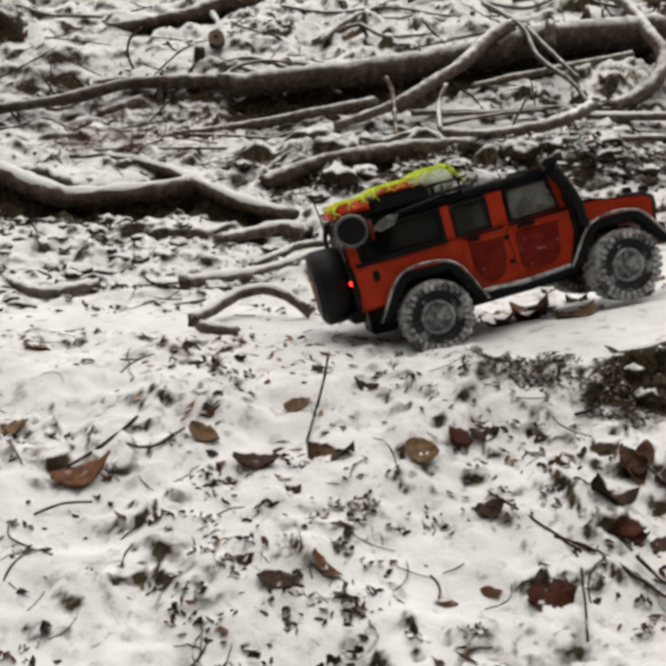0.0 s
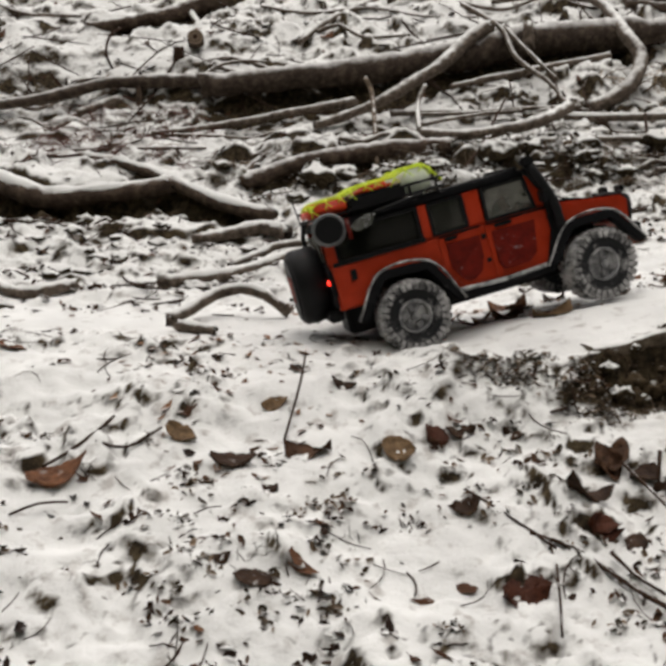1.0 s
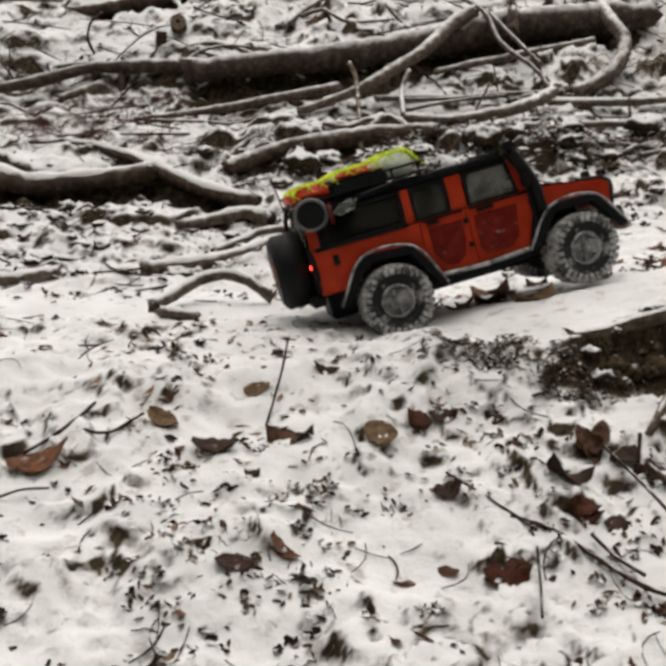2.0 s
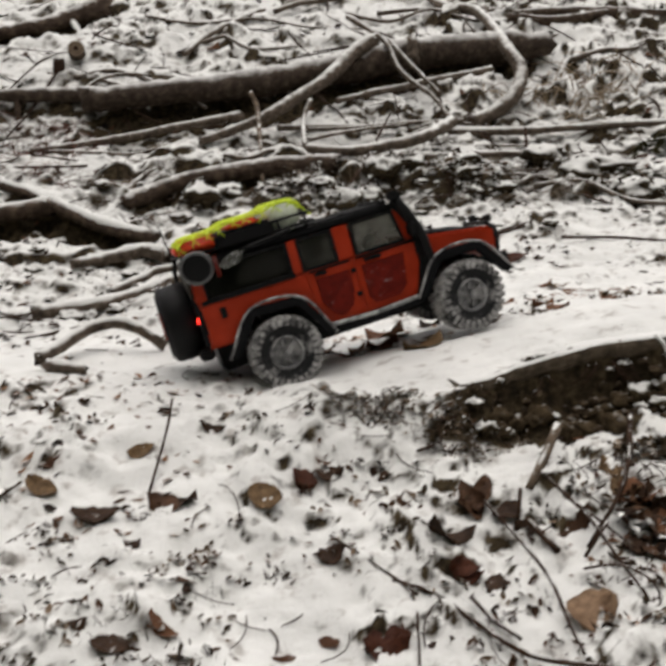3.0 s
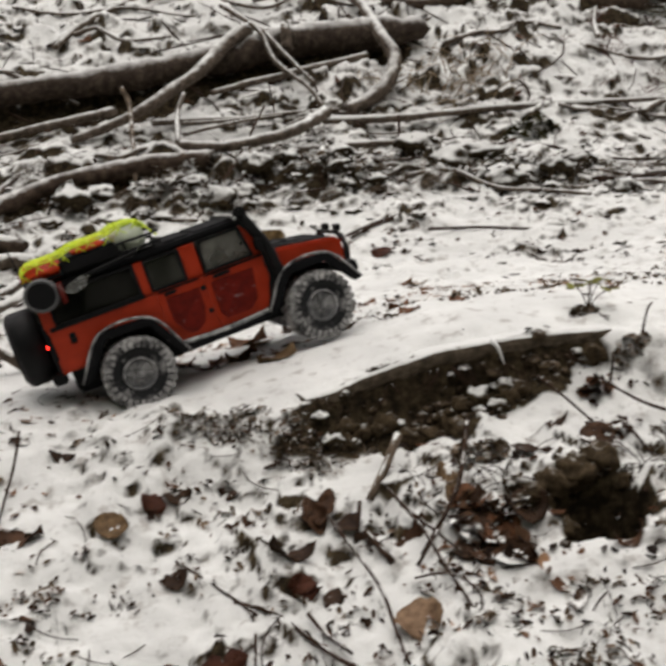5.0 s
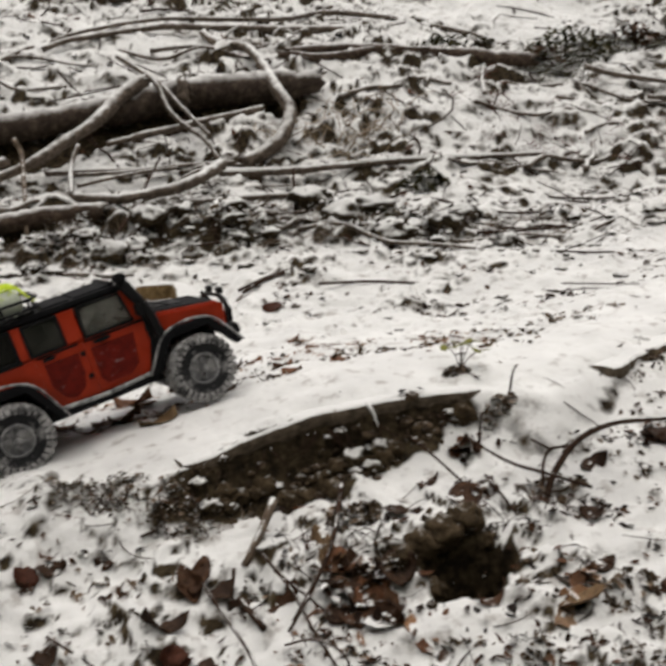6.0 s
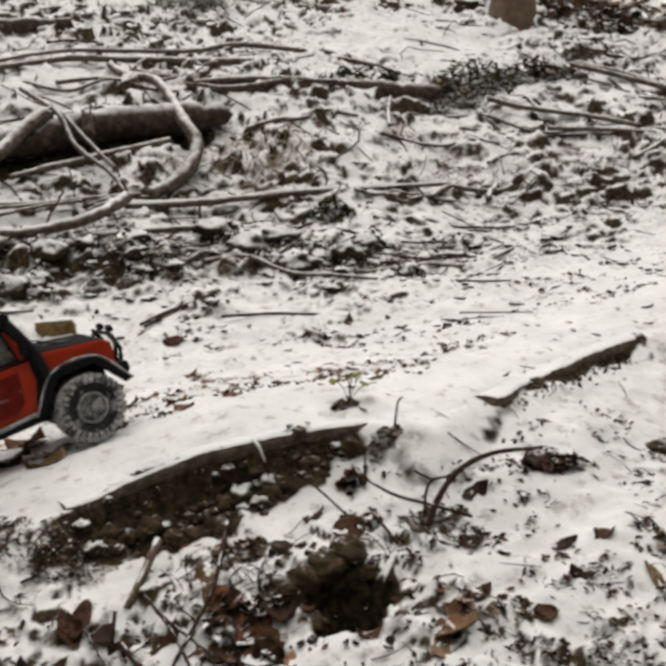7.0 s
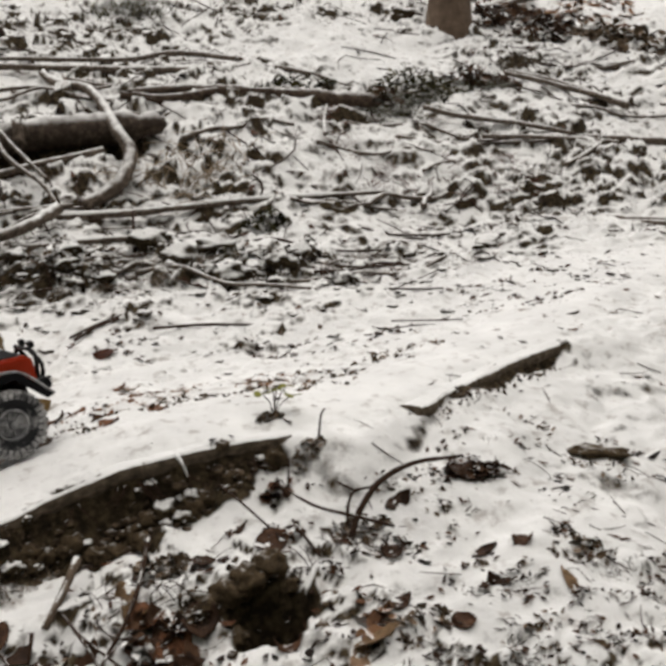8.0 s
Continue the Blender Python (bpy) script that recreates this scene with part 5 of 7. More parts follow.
branch("dry_twig", [(0.427, 0.959, 0.144), (0.444, 0.925, 0.136), (0.472, 0.893, 0.129)], 0.0026, 0.0020, "dark twig on the snow")
branch("dry_twig", [(-0.294, 0.966, 0.144), (-0.266, 0.989, 0.151), (-0.230, 0.994, 0.153)], 0.0017, 0.0017, "thin curved twig on the snow")
branch("dry_twig", [(1.357, 1.088, 0.292), (1.426, 1.079, 0.270), (1.493, 1.056, 0.247)], 0.0029, 0.0038, "dark twig on the snow")
branch("upright_twig", [(0.883, 2.798, 0.564), (0.909, 2.996, 0.703)], 0.0054, 0.0043, "thin upright twig in brushwood")
branch("curved_twig", [(-0.918, 3.314, 0.820), (-0.941, 3.301, 0.886), (-0.952, 3.377, 0.953), (-0.929, 3.434, 0.990)], 0.0050, 0.0051, "thin twig curving up from the slope")
branch("log_stub", [(0.571, 3.335, 0.926), (0.564, 3.347, 1.016)], 0.0236, 0.0174, "broken upright stub on the log")

# ---------------------------------------------------------------- leaves that lie singly
def fallen_leaf(x, y, width, length, tone):
    """A curled leaf with a midrib fold, two layers thick, and a stalk."""
    SEED[0] += 1
    rng = np.random.RandomState(SEED[0])
    n, m = 9, 6
    curl, fold, twist = rng.uniform(0.1, 0.75), rng.uniform(-0.4, 0.6), rng.uniform(-0.4, 0.4)
    verts = []
    for layer in (0.0, -0.0007):
        for k in range(n):
            u = k / (n - 1)
            half = 0.5 * length * (math.sin(math.pi * min(1, u * 0.94 + 0.05)) ** 0.75) * (1 + 0.10 * rng.uniform(-1, 1))
            for j in range(m):
                v = 2 * j / (m - 1) - 1
                z = curl * width * (u - 0.5) ** 2 * 1.6 + fold * half * abs(v) * 0.6 + twist * width * (u - 0.5) * v + 0.0022 * rng.uniform(-1, 1)
                verts.append(((u - 0.5) * width, v * half, z + layer))
    at = lambda layer, k, j: layer * n * m + k * m + j  # noqa: E731
    faces = [(at(0, k, j), at(0, k, j + 1), at(0, k + 1, j + 1), at(0, k + 1, j)) for k in range(n - 1) for j in range(m - 1)]
    faces += [tuple(at(1, k, j) for k, j in ((a, b), (a + 1, b), (a + 1, b + 1), (a, b + 1))) for a in range(n - 1) for b in range(m - 1)]
    rim = [(k, 0) for k in range(n)] + [(n - 1, j) for j in range(1, m)] + [(k, m - 1) for k in range(n - 2, -1, -1)] + [(0, j) for j in range(m - 2, 0, -1)]
    faces += [(at(0, *a), at(0, *b), at(1, *b), at(1, *a)) for a, b in zip(rim, rim[1:] + rim[:1])]
    ob = mesh_object("fallen_leaf", verts, faces, LEAF[tone])
    e = 0.012
    slope = Vector((float(surface(x - e, y) - surface(x + e, y)) / (2 * e), float(surface(x, y - e) - surface(x, y + e)) / (2 * e), 1)).normalized()
    tilt = Vector((0, 0, 1)).rotation_difference(slope).to_matrix().to_4x4()
    low = -min(v[2] for v in verts)
    ob.matrix_basis = Matrix.Translation((x, y, float(surface(x, y)) + min(0.004, low * 0.4))) @ tilt @ pose(0, 0, 0, rng.uniform(-8, 8), rng.uniform(-8, 8), rng.uniform(-25, 25))
    return tagged(ob, LEAF_WORDS[tone], "leaf", "fallen leaves")


fallen_leaf(-0.040, 1.094, 0.064, 0.032, "dark")
fallen_leaf(0.058, 1.106, 0.063, 0.037, "brown")
fallen_leaf(0.176, 1.114, 0.046, 0.043, "tan")
fallen_leaf(0.227, 1.164, 0.039, 0.033, "red")
fallen_leaf(0.262, 1.176, 0.042, 0.027, "dark")
fallen_leaf(0.334, 1.176, 0.030, 0.024, "dark")
fallen_leaf(-0.262, 1.055, 0.082, 0.047, "orange")
fallen_leaf(-0.391, 1.128, 0.048, 0.037, "tan")
fallen_leaf(0.270, 1.030, 0.041, 0.027, "dark")
fallen_leaf(0.327, 0.911, 0.055, 0.041, "red")
fallen_leaf(0.422, 1.000, 0.038, 0.027, "red")
fallen_leaf(0.450, 1.112, 0.035, 0.051, "brown")
fallen_leaf(-0.005, 1.224, 0.040, 0.022, "tan")
fallen_leaf(-0.124, 1.143, 0.048, 0.030, "tan")
fallen_leaf(0.091, 1.253, 0.038, 0.020, "dark")
fallen_leaf(0.020, 0.894, 0.045, 0.031, "dark")
fallen_leaf(0.017, 1.042, 0.022, 0.021, "dark")
fallen_leaf(-0.020, 0.923, 0.022, 0.019, "dark")
fallen_leaf(0.562, 0.927, 0.057, 0.060, "pale")
fallen_leaf(0.325, 0.901, 0.051, 0.038, "red")
fallen_leaf(0.429, 0.993, 0.038, 0.024, "red")
fallen_leaf(0.445, 1.122, 0.024, 0.045, "brown")
fallen_leaf(0.525, 1.074, 0.057, 0.021, "dark")
fallen_leaf(0.410, 1.037, 0.066, 0.028, "dark")
fallen_leaf(0.461, 0.985, 0.027, 0.040, "dark")
fallen_leaf(0.734, 1.061, 0.053, 0.059, "dark")
fallen_leaf(0.651, 1.104, 0.041, 0.044, "tan")
fallen_leaf(0.676, 1.036, 0.034, 0.043, "orange")
fallen_leaf(0.637, 1.015, 0.039, 0.035, "dark")
fallen_leaf(0.757, 1.554, 0.038, 0.038, "orange")
fallen_leaf(0.868, 1.160, 0.058, 0.046, "brown")
fallen_leaf(1.077, 0.932, 0.039, 0.031, "brown")
fallen_leaf(0.741, 1.844, 0.043, 0.030, "tan")
fallen_leaf(0.668, 1.562, 0.041, 0.039, "orange")
fallen_leaf(0.624, 1.794, 0.042, 0.032, "orange")
fallen_leaf(0.377, 1.712, 0.074, 0.045, "orange")
fallen_leaf(0.422, 1.457, 0.068, 0.034, "tan")
fallen_leaf(0.354, 1.557, 0.047, 0.039, "orange")
fallen_leaf(0.466, 1.740, 0.041, 0.031, "dark")
fallen_leaf(0.432, 1.881, 0.035, 0.026, "dark")
fallen_leaf(1.086, 1.180, 0.049, 0.030, "dark")
fallen_leaf(1.256, 1.196, 0.067, 0.037, "dark")
fallen_leaf(1.215, 1.209, 0.066, 0.041, "dark")
fallen_leaf(1.168, 1.042, 0.047, 0.017, "dark")
fallen_leaf(1.036, 1.087, 0.040, 0.028, "dark")
fallen_leaf(1.005, 0.991, 0.044, 0.028, "dark")
fallen_leaf(1.244, 0.926, 0.016, 0.058, "tan")
fallen_leaf(0.949, 0.934, 0.066, 0.045, "tan")
fallen_leaf(0.920, 0.923, 0.036, 0.045, "pale")
fallen_leaf(0.838, 0.977, 0.048, 0.027, "brown")
fallen_leaf(0.661, 1.089, 0.050, 0.055, "orange")
fallen_leaf(0.641, 1.153, 0.032, 0.049, "tan")
fallen_leaf(0.692, 1.033, 0.055, 0.046, "orange")
fallen_leaf(0.663, 1.006, 0.048, 0.045, "brown")
fallen_leaf(0.492, 1.094, 0.038, 0.039, "dark")
fallen_leaf(0.465, 1.123, 0.026, 0.064, "brown")
fallen_leaf(0.569, 1.061, 0.074, 0.031, "brown")
fallen_leaf(0.755, 1.149, 0.039, 0.032, "dark")
fallen_leaf(0.823, 1.204, 0.041, 0.020, "dark")
fallen_leaf(1.154, 0.970, 0.039, 0.021, "dark")
fallen_leaf(1.216, 1.199, 0.073, 0.046, "dark")
fallen_leaf(1.076, 0.933, 0.031, 0.023, "brown")
fallen_leaf(1.224, 1.024, 0.034, 0.024, "brown")
fallen_leaf(0.668, 1.661, 0.041, 0.037, "orange")
fallen_leaf(0.722, 1.869, 0.032, 0.029, "orange")
fallen_leaf(0.577, 1.770, 0.051, 0.032, "brown")
fallen_leaf(0.346, 1.587, 0.092, 0.058, "orange")
fallen_leaf(0.392, 1.662, 0.055, 0.039, "tan")
fallen_leaf(0.363, 1.993, 0.027, 0.032, "moss")
fallen_leaf(0.551, 1.569, 0.038, 0.025, "brown")
fallen_leaf(0.723, 2.178, 0.061, 0.033, "red")
fallen_leaf(0.303, 1.534, 0.059, 0.028, "orange")
fallen_leaf(-0.458, 1.359, 0.052, 0.031, "orange")
fallen_leaf(0.255, 1.604, 0.046, 0.025, "orange")


# ---------------------------------------------------------------- other single things
def stump():
    """A short dark stump beside a sawn log end with its rings."""
    bm = bmesh.new()
    disc(bm, 0.030, -0.04, 0.04, 0, 0, 18, 0.004)
    ob = part("sawn_log", bm, dark_bark_mat, None, "", True)
    ob.matrix_basis = Matrix.Translation((-0.634, 3.40, float(surface(-0.634, 3.40)) + 0.024)) @ pose(0, 0, 0, -14, 0, 10)
    face = part("cut_face", disc(bmesh.new(), 0.027, -0.043, -0.039, 0, 0, 18), cut_wood_mat, ob, "paler sawn face")
    part("growth_ring", lathe(bmesh.new(), [(0.0175, -0.0445), (0.0195, -0.0445), (0.0195, -0.042), (0.0175, -0.042)], 18), twig_mat, face, "dark ring in the wood")
    part("heartwood", disc(bmesh.new(), 0.009, -0.0455, -0.042, 0, 0, 12), twig_mat, face, "dark rotten core")
    tagged(ob, "small sawn log end lying on the slope", "log")
    verts, faces = tube_data(np.array([(0, 0, -0.03), (0, 0, 0.0), (0.002, 0, 0.02), (0.003, 0, 0.038)]), [0.024, 0.021, 0.0195, 0.019], 10, 0.1, 3)
    ob = mesh_object("tree_stump", verts, faces, twig_mat)
    ob.matrix_basis = Matrix.Translation((-0.688, 3.352, float(surface(-0.688, 3.352))))
    tagged(ob, "short dark stump beside a sawn log end", "stump")


stump()


def clod(name, x, y, size, label, material, squash=0.75, seed=0, category="clod", stretch=1.0):
    rng = np.random.RandomState(seed)
    bm = bmesh.new()
    bmesh.ops.create_icosphere(bm, subdivisions=3, radius=1.0)
    for v in bm.verts:
        d = v.co.normalized()
        v.co = d * (1 + 0.5 * noise.noise(d * 1.7 + Vector((seed, 0, 0))) + 0.28 * noise.noise(d * 4.5 + Vector((seed, 3, 0))) + 0.13 * noise.noise(d * 9.5 + Vector((seed, 7, 0))))
        v.co.z *= squash
    ob = part(name, bm, material, None, "", True)
    ob.matrix_basis = Matrix.Translation((x, y, float(surface(x, y)) + size * squash * 0.25)) @ Matrix.Diagonal((stretch, 1, 1, 1)) @ pose(0, 0, 0, 0, 0, rng.uniform(0, 360)) @ Matrix.Scale(size, 4)
    return tagged(ob, label, category)


clod("clay_lump", 0.098, 1.70, 0.028, "yellowish lump of clay beside the track", clay_mat, 1.0, 3)
for k, (x, y, s) in enumerate(((0.36, 2.16, 0.030), (0.40, 2.10, 0.036), (0.45, 2.16, 0.026), (0.37, 2.06, 0.024), (0.44, 2.05, 0.03))):
    clod("earth_clod", x, y, s, "dark clod of earth in the hollow, snow on it", clod_mat, 0.7, 20 + k)
rng = random.Random(12)
for k in range(46):
    x = 0.51 + 0.35 * rng.random()
    off = -rng.uniform(0.15, 1.05) * float(bank_reach(x))
    clod("earth_clod", x, float(edge_line(x)) + off, 0.005 * 2 ** rng.uniform(0, 1.5), "brown clod of earth fallen from the bank", bare_clod_mat if rng.random() < 0.7 else clod_mat, rng.uniform(0.5, 0.8), 40 + k)["group"] = "clods under the bank"
for k, (dx, dy, size) in enumerate(((-0.052, 0.040, 0.026), (-0.022, 0.050, 0.030), (0.012, 0.050, 0.024), (-0.082, 0.036, 0.020), (-0.050, -0.004, 0.016), (0.036, 0.036, 0.015))):
    clod("earth_clod", PIT[0] + dx, PIT[1] + dy, size, "brown lump of earth at the lip of the burrow hole", lip_mat, 0.8, 140 + k)["group"] = "clods round the hole"
for k in range(8):
    a, r = rng.uniform(0, 6.3), rng.uniform(0.07, 0.105)
    clod("earth_clod", PIT[0] + r * math.cos(a) * 1.1, PIT[1] + 0.01 + r * math.sin(a) * 0.75, rng.uniform(0.004, 0.010), "dark crumb of earth round the burrow hole", bare_clod_mat, 0.65, 160 + k)["group"] = "clods round the hole"


def crumbs(name, x, y, sizes, label, seed):
    """Loose crumbs of soil, too many to count."""
    rng = np.random.RandomState(seed)
    bm = bmesh.new()
    bmesh.ops.create_icosphere(bm, subdivisions=1, radius=1.0)
    ball = np.array([v.co for v in bm.verts])
    tri = np.array([[v.index for v in q.verts] for q in bm.faces])
    bm.free()
    n = len(x)
    size = sizes[0] * (sizes[1] / sizes[0]) ** rng.uniform(0, 1, n)
    shape = ball[None] * (1 + rng.uniform(-0.5, 0.5, (n, len(ball), 1))) * rng.uniform(0.5, 1.2, (n, 1, 3)) * size[:, None, None]
    place = np.stack([x, y, surface(x, y) + 0.3 * size], -1)[:, None]
    faces = (np.arange(n)[:, None, None] * len(ball) + tri[None]).reshape(-1, 3)
    return tagged(mesh_object(name, (shape + place).reshape(-1, 3), faces.tolist(), bare_clod_mat, smooth=False), label, "soil", kind="stuff")


spot = np.random.RandomState(23)
cx = spot.uniform(0.45, 0.89, 190)
cy = edge_line(cx) - 0.012 - spot.uniform(0, 1.0, 190) * bank_reach(cx)
crumbs("soil_crumbs", cx, cy, (0.002, 0.009), "crumbly brown soil under the broken bank", 31)
cx = PIT[0] - 0.02 + spot.normal(0, 0.040, 40)
cy = PIT[1] + 0.065 + spot.normal(0, 0.016, 40)
out = np.hypot((cx - PIT[0]) / 0.066, (cy - PIT[1]) / 0.054) > 1
cx, cy = cx[out], cy[out]
crumbs("soil_crumbs", cx, cy, (0.0015, 0.006), "brown soil thrown up round the burrow hole", 32)
cx = spot.uniform(1.26, 1.64, 90)
crumbs("soil_crumbs", cx, edge_line(cx) - spot.uniform(0.025, 0.055, 90), (0.002, 0.006), "crumbly soil under the small bank", 33)
for k in range(54):
    x = rng.uniform(-0.4, 2.2)
    y = 2.60 + 0.05 * math.sin(3 * x) + rng.gauss(0, 0.13)
    clod("snowy_clod", x, y, 0.010 * 2 ** rng.uniform(0, 1.9), "lump of earth and brushwood capped with snow", snowy_clod_mat, rng.uniform(0.4, 0.75), 200 + k, "clod", rng.uniform(1.0, 1.7))["group"] = "clods in the brushwood"

clod("rotten_wood", 1.530, 1.262, 0.0175, "flat dark piece of rotten wood half under snow", lip_mat, 0.62, 91, "wood", 3.4)

# a pale root hanging out of the bank
branch("hanging_root", [(0.748, 1.304, 0.385), (0.753, 1.290, 0.378), (0.758, 1.286, 0.366), (0.762, 1.283, 0.352)], 0.0038, 0.0012, "pale icy root hanging out of the bank")


rng = random.Random(61)
for k in range(20):
    x = rng.uniform(0.50, 0.92)
    y = float(edge_line(x))
    top = float(terrain(x, y + 0.03)) - 0.026
    dx, out, long = rng.uniform(-0.03, 0.05), rng.uniform(0.012, 0.030), rng.uniform(0.03, 0.075)
    branch("bank_root", [(x, y - 0.006, top), (x + 0.3 * dx, y - out, top - 0.2 * long), (x + dx, y - out - 0.006, top - 0.6 * long), (x + 1.4 * dx, y - out * rng.uniform(0.5, 1.4), top - long)], rng.uniform(0.0008, 0.0016), 0.0006, "thin brown root hanging out of the broken bank")["group"] = "roots in the bank"
for k in range(30):
    x = rng.uniform(0.47, 0.93)
    clod("earth_clod", x, float(edge_line(x)) - rng.uniform(0.45, 1.0) * float(bank_reach(x)), rng.uniform(0.010, 0.021), "crumbly lump of earth under the bank, frost on it", lip_mat if k % 3 else clod_mat, rng.uniform(0.6, 0.85), 300 + k)["group"] = "clods under the bank"


def tuft(name, x, y, count, reach, label, material, seed, thick=0.0012):
    """Many thin blades or stems out of one foot."""
    rng = np.random.RandomState(seed)
    verts, faces = [], []
    for k in range(count):
        a, lean, long = rng.uniform(0, 6.283), rng.uniform(0.15, 1.2), reach * rng.uniform(0.4, 1.0)
        way = np.array((math.cos(a) * math.sin(lean), math.sin(a) * math.sin(lean), math.cos(lean)))
        root = np.array((x + rng.normal(0, reach * 0.75), y + rng.normal(0, reach * 0.35), 0))
        root[2] = float(surface(root[0], root[1])) - 0.004
        s = np.linspace(0, 1, 5)[:, None]
        line = root + way * long * s + np.array((way[0], way[1], -0.9)) * long * 0.45 * s**2
        v, q = tube_data(line, np.linspace(thick, thick * 0.4, 5), 4)
        q = [tuple(i + len(verts) for i in face) for face in q]
        verts += list(v)
        faces += q
    return tagged(mesh_object(name, verts, faces, material), label, "tuft", kind="stuff")


grass_mat = covered("dry_grass_blades", [(0.2, (0.12, 0.10, 0.07)), (0.6, (0.26, 0.23, 0.165)), (0.9, (0.42, 0.38, 0.30))], 0.9, 0.9, 60.0, 90.0, 0.3, random_tint=True)
tuft("moss_tuft", 2.28, 3.86, 300, 0.10, "dark brambles and moss on the slope", moss_mat, 5, 0.003)
tuft("moss_tuft", 2.52, 3.93, 150, 0.07, "dark brambles under snow", moss_mat, 6, 0.003)
tuft("moss_tuft", 2.14, 3.72, 420, 0.085, "dark green brambles at a rotten branch end", moss_mat, 15, 0.003)
tuft("moss_tuft", 2.78, 3.98, 380, 0.085, "dark brambles under snow", moss_mat, 16, 0.003)
tuft("moss_tuft", 1.18, 4.87, 260, 0.14, "mossy brambles high on the slope", moss_mat, 7, 0.003)
tuft("moss_tuft", 1.18, 2.73, 140, 0.06, "dark green moss in the brushwood", moss_mat, 8, 0.002)
tuft("dry_grass", 1.13, 3.27, 150, 0.16, "dry tan grass beside the log end", grass_mat, 9, 0.0023)
tuft("dry_grass", 0.68, 1.13, 55, 0.06, "dry stems among brown leaves", twig_mat, 11, 0.0011)
tuft("dry_grass", 0.96, 1.12, 60, 0.05, "dry stems in the snow", twig_mat, 12, 0.001)
tuft("dry_grass", -0.75, 2.9, 40, 0.10, "thin dry stems on the slope", twig_mat, 13, 0.0014)
tuft("dry_grass", -0.25, 2.55, 30, 0.06, "thin dry stems on the slope", twig_mat, 14, 0.0013)


seedling_mat = covered("seedling_leaf", [(0.2, (0.10, 0.13, 0.035)), (0.6, (0.20, 0.24, 0.07)), (0.9, (0.32, 0.34, 0.14))], 3.0, 0.5, 40.0, 120.0, 0.2)


def seedling():
    """A small plant with a few oval yellow-green leaves."""
    x, y = 0.945, 1.412
    foot = Vector((x, y, float(surface(x, y))))
    ob = new("seedling")
    ob.matrix_basis = Matrix.Translation(foot)
    for k, (dx, dy, h) in enumerate(((0.004, 0.0, 0.042), (0.024, 0.010, 0.046), (-0.020, 0.012, 0.036), (0.032, -0.010, 0.034), (-0.006, -0.012, 0.050))):
        part("stem", rod(bmesh.new(), [(0, 0, -0.004), (dx * 0.4, dy * 0.4, h * 0.6), (dx, dy, h)], 0.0010, 5), twig_mat, ob)
        for s in (-1, 1):
            bm = disc(bmesh.new(), 1.0, -0.04, 0.04, 0, 0, 10)
            bmesh.ops.transform(bm, verts=bm.verts, matrix=Matrix.Translation((dx + s * 0.008, dy, h)) @ pose(0, 0, 0, 80 + 6 * k, 16 * s, 40 * k) @ Matrix.Diagonal((0.011, 0.016, 0.007, 1)))
            part("leaf", bm, seedling_mat, ob)
    tagged(ob, "small green seedling standing in the snow", "plant")


seedling()


def tree(x, y, r, tall, seed):
    """A bare beech: a flared trunk and leafless limbs."""
    rng = np.random.RandomState(seed)
    foot = float(surface(x, y))
    ob = new("beech_tree")
    ob.matrix_basis = Matrix.Translation((x, y, foot))
    h = np.array((-0.25, 0.0, 0.06, 0.15, 0.4, 1.0, 2.0, 3.2, tall))
    line = np.stack([0.02 * np.sin(h), 0.015 * np.cos(h * 1.3), h], 1)
    verts, faces = tube_data(line, r * np.array((1.5, 1.25, 1.12, 1.04, 1.0, 0.96, 0.86, 0.7, 0.3)), 18, 0.03, seed)
    mesh_object("trunk", verts, faces, trunk_mat, parent=ob)
    for k in range(9):
        z, a = 2.0 + 0.33 * k, rng.uniform(0, 6.283)
        way = np.array((math.cos(a), math.sin(a), 0.55))
        start = np.array((0.02, 0, z))
        verts, faces = [], []
        long = rng.uniform(0.8, 1.5)
        for b in range(7):
            w = way + rng.normal(0, 0.35, 3) * (b > 0)
            p = start + way * long * b / 9
            v, q = tube_data(p + w * np.linspace(0, long * (1 if b == 0 else 0.4), 6)[:, None] + np.array((0, 0, 0.1)) * (np.linspace(0, 1, 6) ** 2)[:, None], np.linspace(0.03 if b == 0 else 0.012, 0.004, 6), 6)
            faces += [tuple(i + len(verts) for i in face) for face in q]
            verts += list(v)
        mesh_object("limb", verts, faces, trunk_mat, parent=ob)
    tagged(ob, "smooth grey-brown beech trunk on the snowy hillside", "tree")


trunk_mat = covered("beech_bark", [(0.25, (0.055, 0.046, 0.037)), (0.55, (0.115, 0.098, 0.080)), (0.85, (0.20, 0.175, 0.148))], 0.9, 0.4, 30.0, 18.0, 0.4)
tree(2.985, 4.81, 0.118, 5.0, 3)
branch("root_branch", [(3.20, 5.05, 1.73), (3.45, 5.25, 1.83), (3.85, 5.6, 1.97)], 0.03, 0.02, "snowy branch lying beside the beech trunk")
clod("dark_stump", 2.80, 5.06, 0.07, "low dark stump beside the beech trunk", clod_mat, 0.8, 77, "stump")
clod("dark_stump", -1.50, 3.50, 0.09, "low dark stump at the edge of the clearing", clod_mat, 1.1, 78, "stump")


